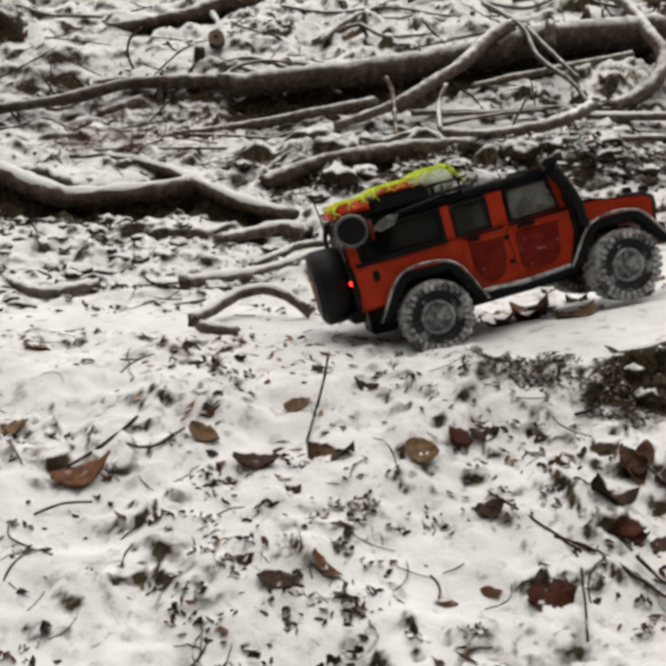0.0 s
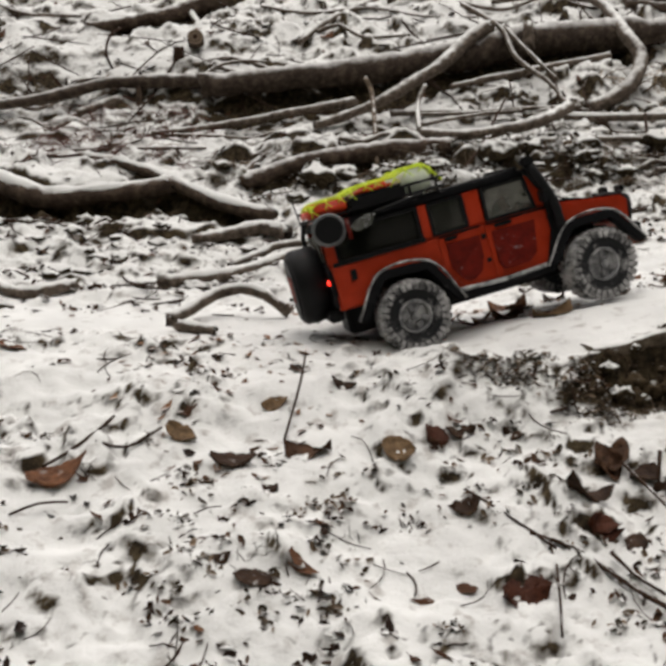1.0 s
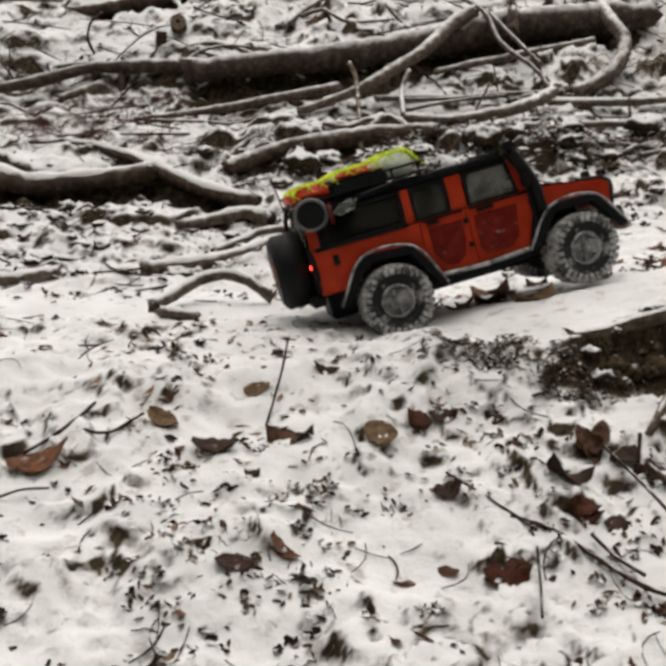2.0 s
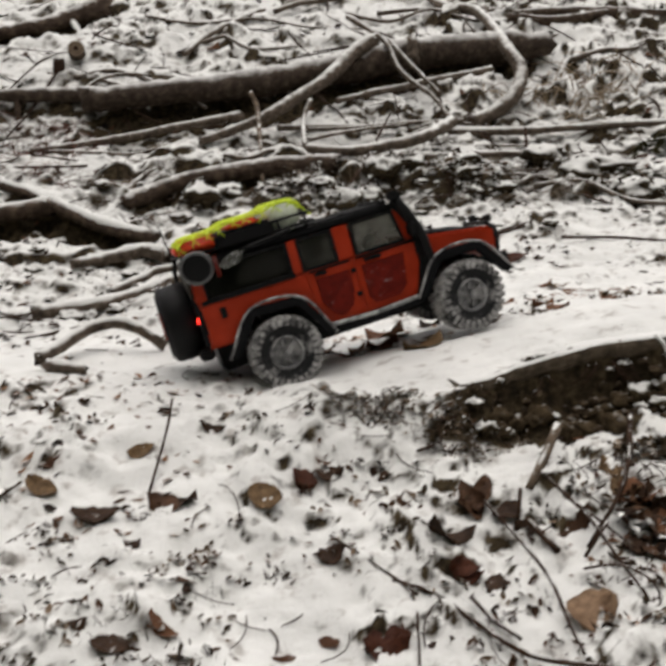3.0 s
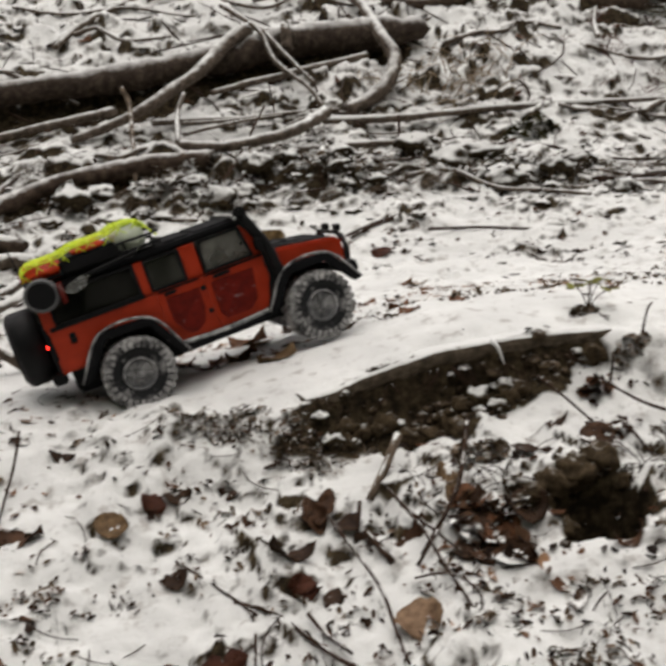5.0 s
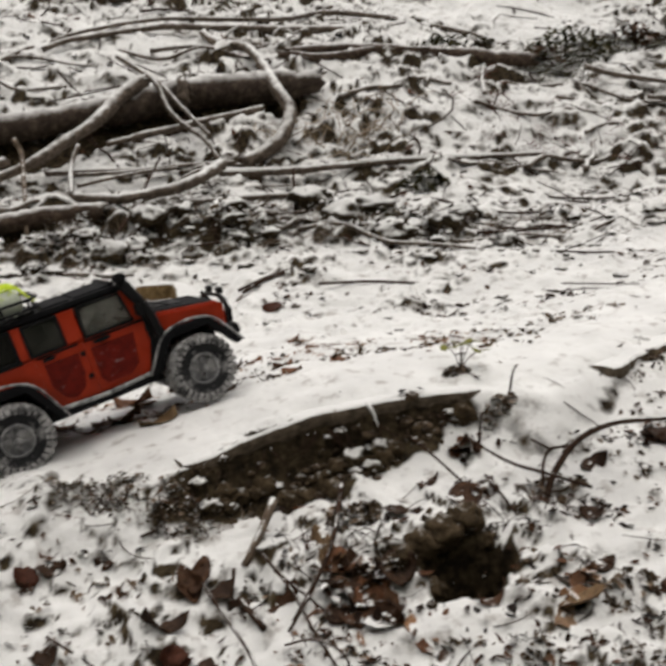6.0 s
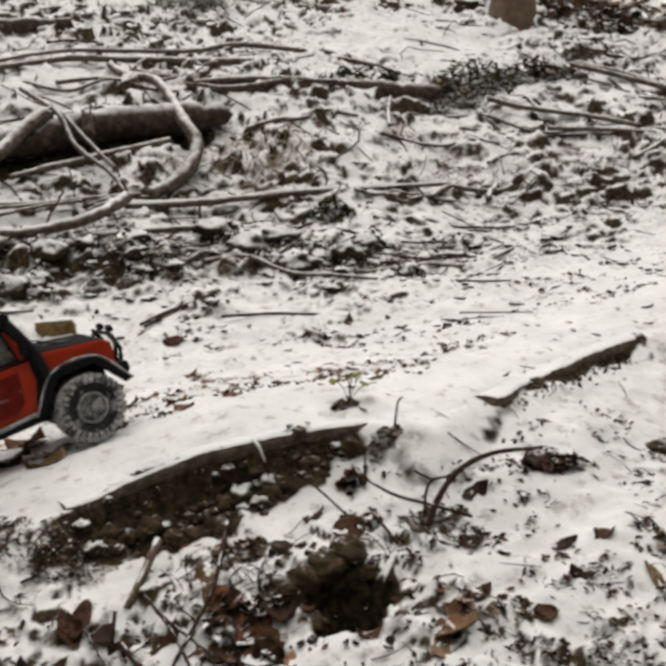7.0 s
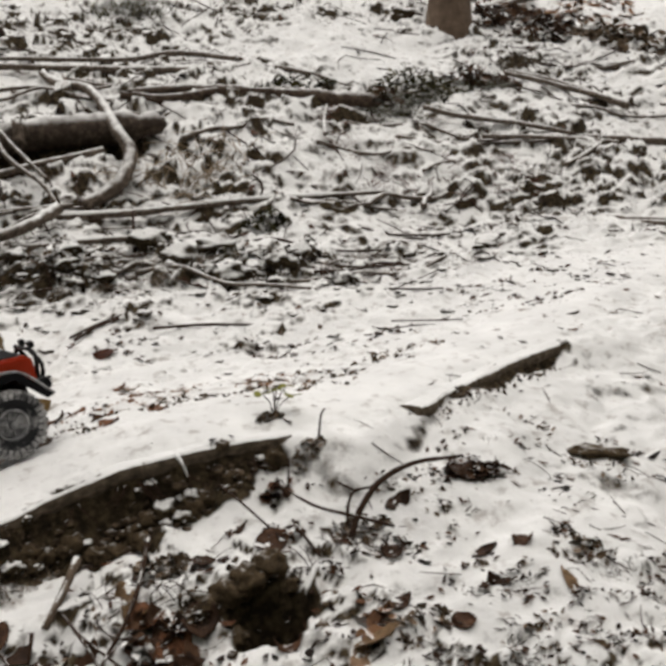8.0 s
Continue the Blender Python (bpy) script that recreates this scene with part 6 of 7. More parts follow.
def leaf_heap(name, x, y, wide, deep, tall, count, size, material, label, seed):
    """A low heap of curled leaves and bits, turned every way."""
    rng = np.random.RandomState(seed)
    r, a = np.sqrt(rng.uniform(0, 1, count)), rng.uniform(0, 6.283, count)
    px, py = x + wide * r * np.cos(a), y + deep * r * np.sin(a)
    pz = surface(px, py) + tall * (1 - r**2) * rng.uniform(0.2, 1.0, count)
    flat = np.array([(-1, 0, 0), (-0.45, 0.6, 0.15), (0.4, 0.55, 0.2), (1, 0, 0.3), (0.5, -0.55, 0.1), (-0.4, -0.5, 0.2), (0, 0, -0.1)])
    q = rng.normal(0, 1, (count, 3, 3))
    q[:, 2] = q[:, 2] * 0.55 + (0, -0.25, 1.0)
    up = q[:, 2] / np.linalg.norm(q[:, 2], axis=1)[:, None]
    one = np.cross(up, q[:, 0])
    one /= np.linalg.norm(one, axis=1)[:, None]
    two = np.cross(up, one)
    s = size * rng.uniform(0.5, 1.3, count)[:, None, None]
    local = flat[None] * (1 + rng.uniform(-0.25, 0.25, (count, 7, 3))) * s
    verts = np.stack([px, py, pz], -1)[:, None] + local[..., :1] * one[:, None] + local[..., 1:2] * two[:, None] + local[..., 2:] * up[:, None]
    tri = np.array([(k, (k + 1) % 6, 6) for k in range(6)])[None]
    faces = (np.arange(count)[:, None, None] * 7 + tri).reshape(-1, 3)
    return tagged(mesh_object(name, verts.reshape(-1, 3), faces.tolist(), material, smooth=False), label, "leaf heap", kind="stuff")


leaf_heap("plant_clump", 0.930, 1.398, 0.028, 0.014, 0.014, 70, 0.006, frosty_mat, "frosted dark plant clump on the bank edge", 1)
leaf_heap("plant_clump", 0.968, 1.290, 0.034, 0.016, 0.014, 90, 0.006, frosty_mat, "frosted dark plant clump below the bank", 2)
leaf_heap("leaf_heap", 0.905, 1.262, 0.028, 0.018, 0.016, 30, 0.012, litter_mat, "dark curled leaves among thin shoots", 3)
leaf_heap("plant_clump", 0.700, 1.180, 0.045, 0.024, 0.020, 90, 0.009, frosty_mat, "frosted tangle of leaves beside the bank", 4)
leaf_heap("leaf_heap", 0.655, 1.055, 0.050, 0.036, 0.030, 22, 0.020, dark_leaf_mat, "heap of curled brown leaves dusted with snow", 5)
leaf_heap("leaf_heap", 0.690, 1.000, 0.040, 0.024, 0.020, 14, 0.020, dark_leaf_mat, "wet brown leaves heaped before the hole", 6)
leaf_heap("plant_clump", 0.725, 1.070, 0.040, 0.024, 0.018, 80, 0.008, frosty_mat, "frosted crumbs and leaves beside the hole", 7)
leaf_heap("leaf_heap", 1.245, 1.195, 0.050, 0.020, 0.018, 70, 0.012, dark_leaf_mat, "flat dark leaves half under snow", 8)
leaf_heap("leaf_heap", 0.905, 1.165, 0.040, 0.016, 0.014, 12, 0.012, dark_leaf_mat, "brown leaves behind the burrow hole", 9)
leaf_heap("plant_clump", 1.00, 1.14, 0.060, 0.028, 0.010, 60, 0.008, frosty_mat, "frosted weeds in the snow", 10)
leaf_heap("leaf_heap", 0.96, 0.97, 0.036, 0.024, 0.018, 14, 0.015, beech_mat, "pale and brown leaves half under snow", 11)
leaf_heap("plant_clump", 1.02, 0.95, 0.050, 0.026, 0.012, 44, 0.008, frosty_mat, "frosted weeds beside pale leaves", 12)
leaf_heap("plant_clump", 1.30, 0.98, 0.060, 0.028, 0.010, 60, 0.008, frosty_mat, "frosted weeds in the snow", 13)
leaf_heap("leaf_heap", 3.55, 4.95, 0.35, 0.28, 0.10, 260, 0.035, dark_leaf_mat, "brown leaves and roots heaped beside the beech", 14)
leaf_heap("leaf_heap", 4.15, 4.75, 0.45, 0.28, 0.08, 260, 0.032, frosty_mat, "dry brown leaves heaped on the slope, frosted", 15)
leaf_heap("bramble_heap", 2.74, 4.00, 0.24, 0.08, 0.10, 320, 0.020, dark_leaf_mat, "dark hollow of rotten leaves under brambles", 16)
leaf_heap("bramble_heap", 2.33, 3.90, 0.21, 0.12, 0.16, 460, 0.015, moss_mat, "dark green bramble leaves dusted with snow", 18)
leaf_heap("bramble_heap", 2.14, 3.74, 0.12, 0.07, 0.06, 130, 0.022, dark_leaf_mat, "dark rotten leaves under the brambles", 19)
leaf_heap("bramble_heap", 1.74, 3.84, 0.20, 0.05, 0.04, 120, 0.020, moss_mat, "dark moss along a rotten branch", 20)
leaf_heap("moss_heap", 1.36, 2.98, 0.10, 0.05, 0.05, 110, 0.016, moss_mat, "mossy clump in the snowy brushwood", 21)
leaf_heap("leaf_heap", -0.98, 2.40, 0.22, 0.05, 0.02, 120, 0.014, dark_leaf_mat, "rotten leaves under the snowy log", 17)
for k, (x, y, wide) in enumerate(((0.36, 2.66, 0.12), (0.58, 2.62, 0.14), (0.80, 2.68, 0.12), (0.52, 2.74, 0.16), (1.02, 2.63, 0.13), (1.32, 2.70, 0.12), (1.72, 2.74, 0.14), (0.20, 2.60, 0.10), (2.15, 2.80, 0.16), (2.5, 2.95, 0.16))):
    leaf_heap("leaf_heap", x, y, wide, 0.035, 0.032, 26, 0.014, tussock_mat, "dark brown debris in the brushwood dusted with snow", 50 + k)
rng = random.Random(29)
for k in range(64):
    x, y = rng.uniform(-1.0, 0.06), rng.uniform(1.76, 2.36)
    clod("snowy_clod", x, y, 0.008 * 2 ** rng.uniform(0, 1.5), "small lump of earth under snow beside the roots", snowy_clod_mat, rng.uniform(0.5, 0.8), 700 + k, "clod", rng.uniform(1.0, 1.8))["group"] = "clods beside the roots"
rng = random.Random(37)
for k in range(48):
    x, y = rng.uniform(0.45, 2.2), 1.98 + 0.6 * rng.random() ** 0.6
    clod("snowy_clod", x, y, 0.007 * 2 ** rng.uniform(0, 1.3), "small dark lump of earth on the snowy slope", snowy_clod_mat, rng.uniform(0.4, 0.7), 800 + k, "clod", rng.uniform(1.2, 2.0))["group"] = "clods above the track"
for k in range(30):
    x = rng.uniform(-0.1, 1.75)
    y, size = 2.64 + 0.05 * math.sin(3 * x) + rng.gauss(0, 0.085), rng.uniform(0.026, 0.052)
    clod("snowy_clod", x, y, size, "rounded lump of earth capped with snow", snowy_clod_mat, rng.uniform(0.6, 0.9), 900 + k, "clod", rng.uniform(1.0, 1.4))["group"] = "clods in the brushwood"
    leaf_heap("frosted_tussock", x + rng.uniform(-0.01, 0.01), y - 0.012, size * 1.5, size * 1.1, size * 1.25, 110, 0.0085, tussock_mat, "rounded tussock of dark weeds dusted with snow", 120 + k)
rng = random.Random(31)
for k in range(30):
    x = rng.uniform(-1.22, -0.40)
    clod("snowy_clod", x, float(np.interp(x, LOGS[2][0], LOGS[2][1])) - rng.uniform(0.05, 0.15), rng.uniform(0.010, 0.022), "round lump of earth capped with snow", snowy_clod_mat, rng.uniform(0.6, 0.9), 600 + k)["group"] = "clods before the log"


# ---------------------------------------------------------------- litter that nobody could count
def spread(count, rng, box_of, weight):
    """Places in a rectangle, thinned by a weight from 0 to 1."""
    x = rng.uniform(box_of[0], box_of[1], count * 4)
    y = rng.uniform(box_of[2], box_of[3], count * 4)
    keep = rng.uniform(0, 1, len(x)) < weight(x, y)
    return x[keep][:count], y[keep][:count]


def litter_leaves(name, count, box_of, sizes, label, weight, seed, material=None):
    rng = np.random.RandomState(seed)
    x, y = spread(count, rng, box_of, weight)
    n = len(x)
    z = surface(x, y)
    size, thin = rng.uniform(*sizes, n) * rng.choice((0.6, 1.0, 1.0, 1.5), n), rng.uniform(0.25, 0.75, n)
    yaw = rng.uniform(0, 6.283, n)
    flat = np.array([(-1, 0), (-0.45, 0.8), (0.4, 0.7), (1, 0), (0.5, -0.75), (-0.4, -0.7)])
    lift = rng.uniform(-0.2, 0.6, (n, 6)) * size[:, None] * 0.45
    lx = flat[:, 0] * size[:, None] * (1 + rng.uniform(-0.3, 0.3, (n, 6)))
    ly = flat[:, 1] * (size * thin)[:, None] * (1 + rng.uniform(-0.3, 0.3, (n, 6)))
    wx = x[:, None] + lx * np.cos(yaw)[:, None] - ly * np.sin(yaw)[:, None]
    wy = y[:, None] + lx * np.sin(yaw)[:, None] + ly * np.cos(yaw)[:, None]
    rim = np.stack([wx, wy, np.maximum(z[:, None], surface(wx, wy) - 0.002) + lift], -1)
    mid = np.stack([x, y, z + size * rng.uniform(-0.05, 0.3, n)], -1)[:, None]
    verts = np.concatenate([rim, mid], 1).reshape(-1, 3)
    base = np.arange(n)[:, None, None] * 7
    tri = np.array([(k, (k + 1) % 6, 6) for k in range(6)])[None]
    ob = mesh_object(name, verts, (base + tri).reshape(-1, 3).tolist(), material or litter_mat, smooth=False)
    return tagged(ob, label, "leaf litter", kind="stuff")


def open_weight(x, y):
    off = y - edge_line(x)
    w = np.clip(0.10 + 0.95 * layered(x, y, 0.15, 91, 4), 0.04, 1)
    w = w * (1 - 0.6 * ease(0.9, 1.1, x) * (1 - ease(-0.1, 0.1, off)))
    w = w * (1 - 0.45 * (1 - ease(0.2, 0.7, x))) * (1 - 0.55 * np.exp(-(((x - 0.8) / 0.35) ** 2 + ((y - 0.98) / 0.16) ** 2)))
    return w * (1 - 0.88 * on_track(x, y) * ease(0.3, 0.55, x)) * (1 - 0.5 * on_track(x, y))


litter_leaves("leaf_litter", 1500, (-0.75, 1.9, 0.55, 1.75), (0.004, 0.012), "small dark leaf scraps scattered over the snow", open_weight, 1)
litter_leaves("leaf_litter", 2600, (-1.6, 3.4, 1.7, 3.3), (0.006, 0.014), "dark leaf scraps in the snowy brushwood", lambda x, y: np.clip(0.25 + 0.6 * brush(x, y) + 0.6 * layered(x, y, 0.2, 92, 3), 0.03, 1) * (0.5 + 0.5 * ease(0.6, 1.8, x)), 2)
litter_leaves("leaf_litter", 3200, (-2.6, 4.4, 3.2, 6.2), (0.008, 0.022), "dark leaf scraps on the upper slope", lambda x, y: np.clip(0.45 + 0.7 * layered(x, y, 0.4, 93, 3), 0.03, 1) * (1 - 0.85 * open_field(x, y)), 3)

def litter_clumps(name, count, box_of, bits, size, label, weight, seed, material):
    """Small clumps of wet leaf bits, half sunk in the snow."""
    rng = np.random.RandomState(seed)
    x, y = spread(count, rng, box_of, weight)
    wide = rng.uniform(0.008, 0.026, len(x))
    n = rng.randint(bits[0], bits[1], len(x))
    owner = np.repeat(np.arange(len(x)), n)
    total = len(owner)
    px = x[owner] + wide[owner] * 1.3 * rng.normal(0, 0.6, total)
    py = y[owner] + wide[owner] * 0.7 * rng.normal(0, 0.6, total)
    pz = surface(px, py) + rng.uniform(-0.002, 0.006, total)
    flat = np.array([(-1, 0, 0), (-0.45, 0.5, 0.2), (0.4, 0.45, 0.25), (1, 0, 0.35), (0.5, -0.5, 0.15), (-0.4, -0.45, 0.25), (0, 0, -0.1)])
    up = rng.normal(0, 0.5, (total, 3)) + (0, -0.2, 1.0)
    up /= np.linalg.norm(up, axis=1)[:, None]
    one = np.cross(up, rng.normal(0, 1, (total, 3)))
    one /= np.linalg.norm(one, axis=1)[:, None]
    two = np.cross(up, one)
    local = flat[None] * (1 + rng.uniform(-0.3, 0.3, (total, 7, 3))) * (size * rng.uniform(0.5, 1.4, total))[:, None, None]
    verts = np.stack([px, py, pz], -1)[:, None] + local[..., :1] * one[:, None] + local[..., 1:2] * two[:, None] + local[..., 2:] * up[:, None]
    tri = np.array([(k, (k + 1) % 6, 6) for k in range(6)])[None]
    faces = (np.arange(total)[:, None, None] * 7 + tri).reshape(-1, 3)
    return tagged(mesh_object(name, verts.reshape(-1, 3), faces.tolist(), material, smooth=False), label, "leaf litter", kind="stuff")


def near_weight(x, y):
    off = y - edge_line(x)
    w = np.clip(0.25 + 0.8 * layered(x, y, 0.25, 95, 3) + 0.10 * ease(0.2, 0.7, x) * (1 - ease(0.95, 1.15, y)), 0.05, 1)
    return w * (1 - ease(-0.14, -0.04, off)) * (1 - 0.6 * ease(0.95, 1.2, x) * ease(0.97, 1.08, y)) * (1 + 1.2 * ease(1.02, 1.15, x) * (1 - ease(0.93, 1.0, y)))


litter_clumps("leaf_clumps", 190, (-0.7, 1.7, 0.66, 1.4), (5, 18), 0.0062, "dark clumps of rotten leaves half sunk in snow", near_weight, 71, dark_leaf_mat)
litter_clumps("leaf_clumps", 170, (-0.7, 1.7, 0.66, 1.4), (5, 16), 0.0055, "frosted clumps of weeds half sunk in snow", near_weight, 72, frosty_mat)
low_end = lambda x, y: np.exp(-(((y - edge_line(x) + 0.045) / 0.025) ** 2))  # noqa: E731
litter_clumps("leaf_clumps", 22, (0.26, 0.50, 1.19, 1.30), (8, 20), 0.005, "frosted weeds at the low end of the bank", low_end, 74, frosty_mat)
litter_clumps("leaf_clumps", 16, (0.28, 0.50, 1.19, 1.30), (6, 16), 0.005, "dark leaf bits at the low end of the bank", low_end, 75, dark_leaf_mat)
litter_clumps("leaf_clumps", 110, (-1.1, 0.1, 1.72, 2.4), (5, 14), 0.007, "dark debris among the roots", lambda x, y: 0.6 + 0 * x, 76, dark_leaf_mat)
litter_clumps("leaf_clumps", 90, (0.3, 2.3, 1.95, 2.55), (3, 9), 0.0075, "dark leaf bits on the snowy slope above the track", lambda x, y: np.clip(0.25 + 0.8 * layered(x, y, 0.2, 98, 3), 0.05, 1), 77, dark_leaf_mat)
litter_clumps("leaf_clumps", 60, (0.55, 1.5, 1.5, 1.9), (4, 12), 0.006, "brown leaf bits along the wheel track", lambda x, y: np.exp(-(((y - edge_line(x) - 0.30) / 0.08) ** 2)), 78, frosty_mat)
litter_clumps("leaf_clumps", 60, (-0.4, 2.6, 2.3, 3.0), (4, 12), 0.008, "dark clumps of debris in the brushwood", lambda x, y: np.clip(0.2 + brush(x, y), 0, 1), 73, dark_leaf_mat)

litter_leaves("beech_leaves", 800, (0.10, 1.1, 1.42, 2.0), (0.005, 0.013), "dry orange beech leaves along the track", lambda x, y: np.exp(-(((y - edge_line(x) - 0.38) / 0.09) ** 2)) * np.clip(0.3 + layered(x, y, 0.15, 96, 2), 0, 1), 8, beech_mat)
litter_leaves("beech_leaves", 60, (0.52, 0.82, 0.86, 1.14), (0.006, 0.014), "dry brown leaves heaped beside the hole", lambda x, y: np.exp(-(((x - 0.66) / 0.08) ** 2 + ((y - 1.0) / 0.08) ** 2)), 9, beech_mat)
litter_leaves("beech_leaves", 240, (-0.7, 0.2, 1.05, 1.7), (0.005, 0.012), "dry orange leaves scattered beside the track", lambda x, y: np.clip(0.6 * layered(x, y, 0.2, 97, 2), 0, 1), 10, beech_mat)
litter_leaves("beech_leaves", 420, (3.5, 5.2, 5.1, 6.1), (0.02, 0.05), "heap of dry brown leaves behind the beech", lambda x, y: np.clip(0.5 + layered(x, y, 0.4, 99, 2), 0, 1), 11, beech_mat)


def weeds(name, count, box_of, stems, long, label, weight, seed, material):
    """Low clumps of short thin stems and blades that poke out of the snow."""
    rng = np.random.RandomState(seed)
    x, y = spread(count, rng, box_of, weight)
    n = rng.randint(stems[0], stems[1], len(x))
    who = np.repeat(np.arange(len(x)), n)
    total = len(who)
    wide = rng.uniform(0.004, 0.016, len(x))[who]
    px, py = x[who] + wide * rng.normal(0, 1, total), y[who] + 0.7 * wide * rng.normal(0, 1, total)
    root = np.stack([px, py, surface(px, py) - 0.002], -1)
    a = rng.uniform(0, 6.283, len(x))[who] + rng.normal(0, 0.7, total)
    size = long * rng.uniform(0.4, 1.2, total)
    way = np.stack([np.cos(a), np.sin(a), rng.uniform(0.05, 0.55, total)], -1) * size[:, None]
    tip = root + way
    tip[:, 2] = np.maximum(tip[:, 2], surface(tip[:, 0], tip[:, 1]) + 0.001)
    mid = (root + tip) / 2 + np.stack([0 * size, 0 * size, size * rng.uniform(0.0, 0.25, total)], -1)
    side = np.stack([-np.sin(a), np.cos(a), 0 * a], -1)
    up = np.array((0, 0, 1.0))
    r = rng.uniform(0.0006, 0.0013, total)[:, None]
    ring = lambda p, k: [p + side * r * k, p - side * r * k * 0.6 + up * r * k, p - side * r * k * 0.6 - up * r * k]  # noqa: E731
    verts = np.stack(ring(root, 1.0) + ring(mid, 0.9) + ring(tip, 0.35), 1).reshape(-1, 3)
    quad = [(b + j, b + (j + 1) % 3, b + 3 + (j + 1) % 3, b + 3 + j) for b in (0, 3) for j in range(3)]
    faces = (np.arange(total)[:, None, None] * 9 + np.array(quad)[None]).reshape(-1, 4)
    return tagged(mesh_object(name, verts, faces.tolist(), material), label, "weeds", kind="stuff")


weeds("low_weeds", 95, (-0.7, 1.7, 0.62, 1.36), (5, 14), 0.015, "dark wilted weeds poking out of the snow", near_weight, 81, twig_mat)
weeds("low_weeds", 90, (-0.7, 1.7, 0.62, 1.36), (6, 16), 0.013, "frosted grey-green weeds poking out of the snow", near_weight, 82, moss_mat)
weeds("low_weeds", 60, (1.0, 1.6, 0.72, 0.98), (8, 20), 0.015, "dark frosted weeds crowding out of the snow", lambda x, y: 0.6 + 0 * x, 88, tussock_mat)
litter_clumps("leaf_clumps", 34, (1.0, 1.6, 0.72, 0.98), (6, 16), 0.0065, "dark clumps of rotten leaves half sunk in snow", lambda x, y: 0.6 + 0 * x, 79, dark_leaf_mat)
weeds("bramble_stems", 70, (-1.05, -0.45, 2.65, 3.1), (5, 13), 0.085, "thin reddish bramble stems on the slope", lambda x, y: 0.5 + 0 * x, 86, bramble_mat)
weeds("bramble_stems", 40, (1.6, 2.6, 3.1, 3.7), (5, 12), 0.075, "thin reddish stems among snowy leaves", lambda x, y: 0.5 + 0 * x, 87, bramble_mat)
in_row = lambda x, y: np.exp(-(((y - 2.64 - 0.05 * np.sin(3 * x)) / 0.13) ** 2))  # noqa: E731
weeds("brush_weeds", 170, (-0.4, 1.7, 2.4, 2.95), (8, 22), 0.050, "frosted tangle of weeds over the brushwood", in_row, 84, frosty_mat)
weeds("brush_weeds", 60, (-0.4, 1.6, 2.4, 2.95), (6, 16), 0.045, "dark wilted stems in the brushwood", in_row, 85, twig_mat)
weeds("low_weeds", 40, (0.24, 0.56, 1.17, 1.31), (10, 24), 0.014, "frosted weeds at the low end of the bank", lambda x, y: np.exp(-(((y - edge_line(x) + 0.045) / 0.025) ** 2)), 83, frosty_mat)


def litter_twigs(name, count, box_of, lengths, radii, label, weight, seed, material=None, spin=6.283):
    rng = np.random.RandomState(seed)
    x, y = spread(count, rng, box_of, weight)
    verts, faces = [], []
    for k in range(len(x)):
        a, long, r = rng.uniform(0, spin) - 0.3 * (spin < 6), rng.uniform(*lengths), rng.uniform(*radii)
        s = np.linspace(-0.5, 0.5, 5)
        bend = rng.uniform(-0.25, 0.25) * long * (s**2 * 4 - 1)
        px, py = x[k] + math.cos(a) * s * long - math.sin(a) * bend, y[k] + math.sin(a) * s * long + math.cos(a) * bend
        ground = surface(px, py)
        pz = np.maximum(ground + r * 0.3, np.linspace(ground[0], ground[-1], 5) + r) + rng.uniform(0, 0.25) * long * np.linspace(0, 1, 5) * (rng.uniform() < 0.3)
        v, q = tube_data(np.stack([px, py, pz], 1), r * np.array((0.7, 1, 1, 0.9, 0.6)), 5, 0.1, seed + k)
        faces += [tuple(i + 25 * k for i in face) for face in q]
        verts.append(v)
    ob = mesh_object(name, np.concatenate(verts), faces, material or twig_mat)
    return tagged(ob, label, "twigs", kind="stuff")


litter_twigs("twig_litter", 480, (-0.75, 1.9, 0.6, 1.75), (0.02, 0.07), (0.0006, 0.0014), "thin broken twigs scattered over the snow", open_weight, 5)
litter_twigs("twig_litter", 210, (-1.5, 2.8, 1.75, 3.2), (0.04, 0.22), (0.001, 0.0034), "thin twigs tangled in the brushwood", lambda x, y: np.clip(0.1 + 0.9 * brush(x, y), 0.03, 1), 6)
litter_twigs("twig_litter", 450, (-2.4, 4.2, 3.1, 6.0), (0.06, 0.4), (0.0014, 0.0045), "thin twigs lying on the upper slope", lambda x, y: np.clip(0.4 + 0.5 * layered(x, y, 0.5, 94, 2), 0.03, 1) * (1 - 0.85 * open_field(x, y)), 7)



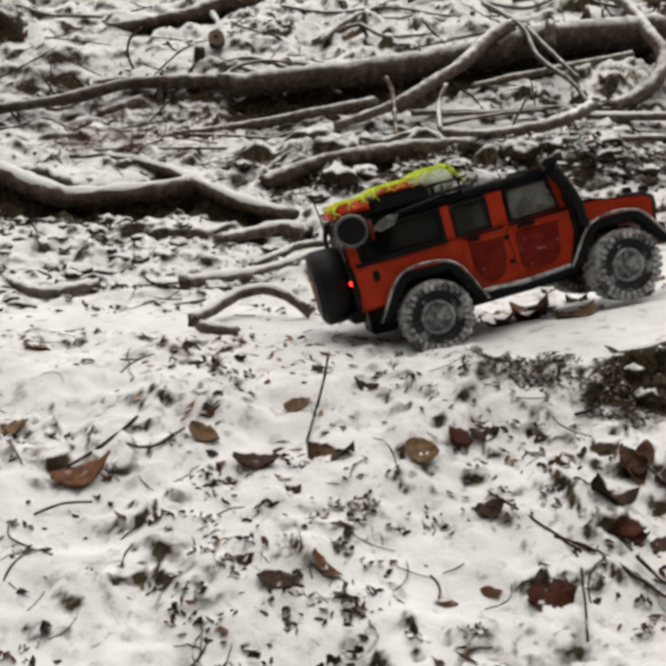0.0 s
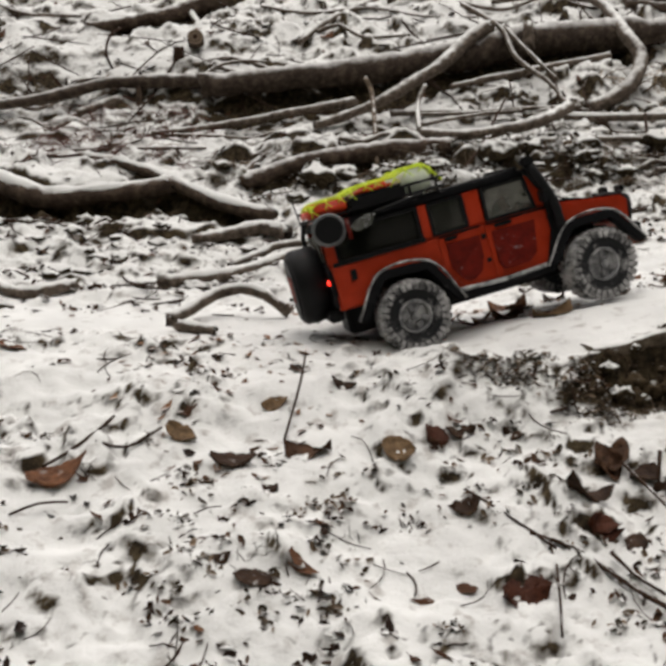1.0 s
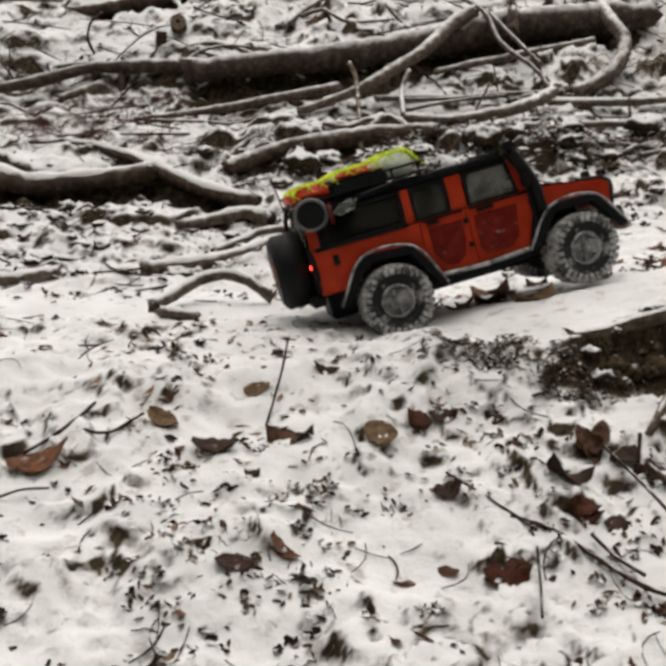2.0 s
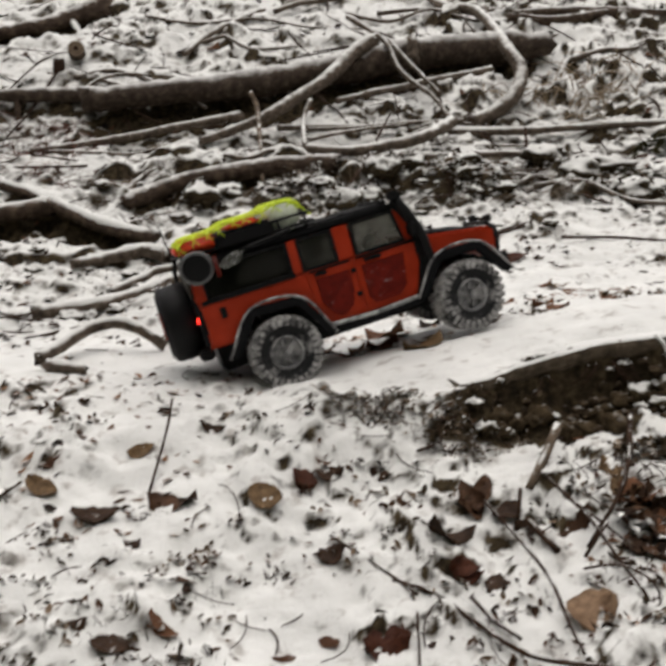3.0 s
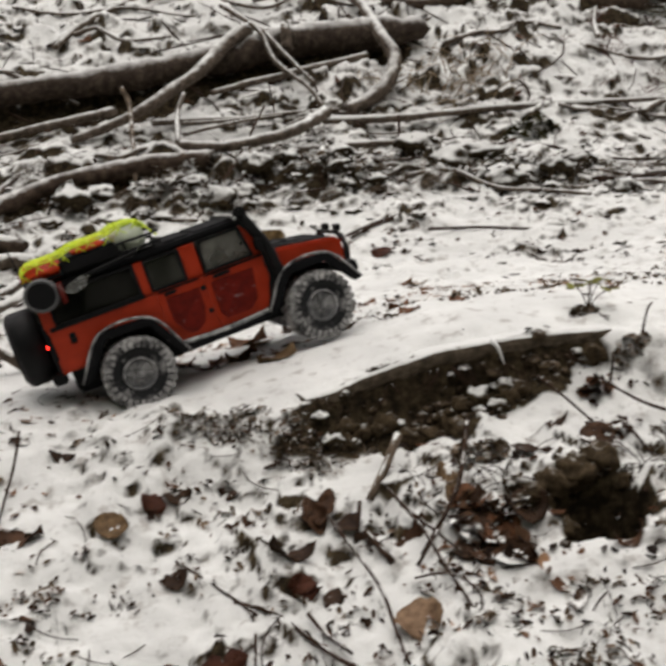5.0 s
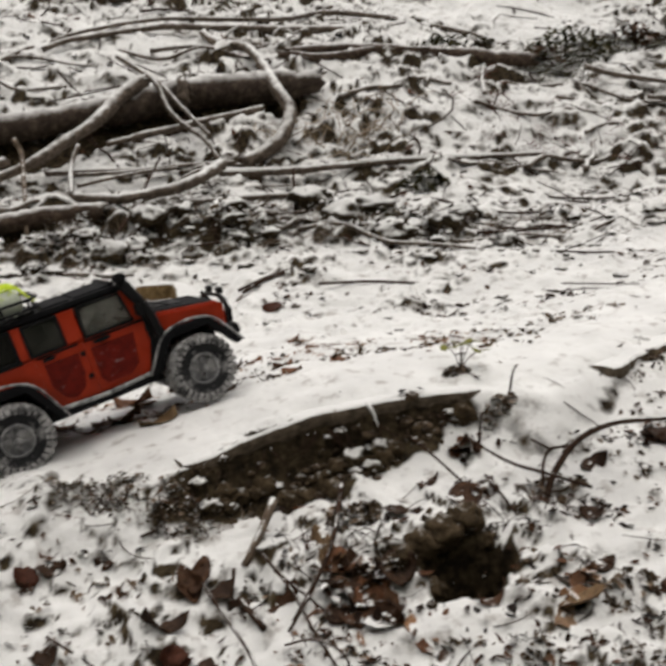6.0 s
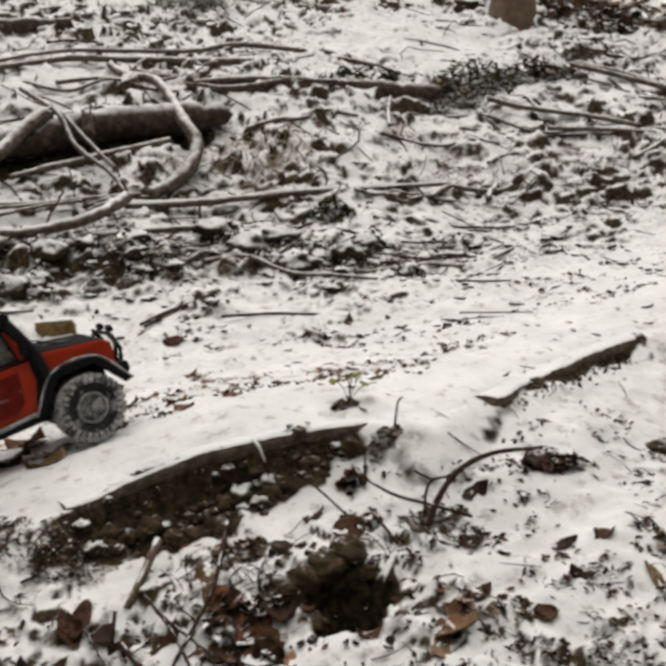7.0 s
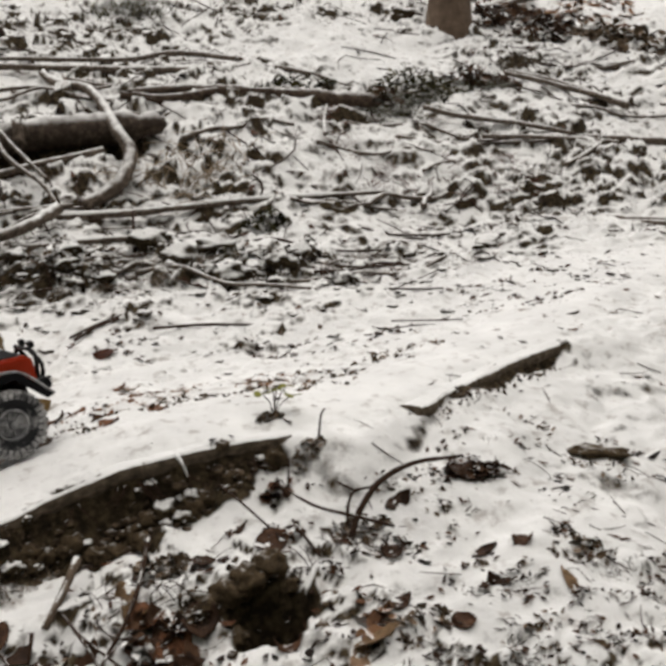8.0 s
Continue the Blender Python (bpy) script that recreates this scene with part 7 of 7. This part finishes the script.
def brushwood(count, box_of, lengths, radii, label, seed):
    """Single crooked sticks lying more or less across the slope."""
    rng = np.random.RandomState(seed)
    for k in range(count):
        x, y = rng.uniform(*box_of[:2]), rng.uniform(*box_of[2:])
        a, long, r = rng.normal(0.05, 0.35), rng.uniform(*lengths), rng.uniform(*radii)
        if open_field(x, y) > 0.3:
            continue
        s = np.linspace(-0.5, 0.5, 5)
        px = x + math.cos(a) * s * long
        py = y + math.sin(a) * s * long + rng.normal(0, 0.05, 5) * long
        ground = surface(px, py)
        pz = np.maximum(ground + 0.2 * r, ground.mean() * 0.5 + ground * 0.5 + 0.4 * r)
        branch("fallen_branch", [(float(u), float(v), float(w)) for u, v, w in zip(px, py, pz)], r, r * 0.55, label)


brushwood(24, (-1.3, 1.9, 2.35, 3.2), (0.2, 0.6), (0.0045, 0.009), "crooked grey stick lying in the brushwood", 15)
brushwood(15, (0.3, 3.6, 2.75, 4.2), (0.3, 0.8), (0.006, 0.013), "grey stick under snow lying across the slope", 18)
brushwood(36, (-2.2, 4.2, 3.2, 5.5), (0.3, 0.9), (0.006, 0.012), "crooked grey stick lying on the upper slope", 16)


# ---------------------------------------------------------------- unseen woods, added to hold back low sky light
def light_blocking_woods():
    """Dark conifers added as a light block, each of ragged tiers of boughs."""
    rng = np.random.RandomState(17)
    verts, faces, count = [], [], 0
    for k in range(130):
        a = rng.uniform(radians(165), radians(375))
        far = rng.uniform(6.5, 12.0)
        x, y = 0.5 + far * math.cos(a), 1.0 + far * math.sin(a) * 0.9
        foot, tall, reach = float(terrain(x, y)) - 0.5, rng.uniform(8, 13), rng.uniform(1.3, 2.0)
        for j in range(11):
            z = foot + 0.6 + (tall - 0.6) * j / 11
            r = reach * (1 - j / 11.5)
            turn = np.arange(14) * 2 * math.pi / 14 + rng.uniform(0, 1)
            rr = r * (0.75 + 0.5 * rng.uniform(0, 1, 14)) * np.where(np.arange(14) % 2, 0.55, 1.0)
            ring = np.stack([x + rr * np.cos(turn), y + rr * np.sin(turn), z + 0.15 * rng.normal(0, 1, 14) - 0.25 * rr], 1)
            top = np.array([(x, y, z + tall / 11 * 1.5)])
            verts += [ring, top]
            faces += [(count + i, count + (i + 1) % 14, count + 14) for i in range(14)]
            count += 15
    ob = mesh_object("light_blocking_woods", np.concatenate(verts), faces, needle_mat, smooth=False)
    tagged(ob, "unseen conifer ring added to block low sky light", "woods", kind="stuff")


needle_mat = covered("conifer_boughs", [(0.3, (0.012, 0.02, 0.01)), (0.7, (0.04, 0.055, 0.028))], 1.0, 0.9, 3.0, 12.0, 0.5)
light_blocking_woods()
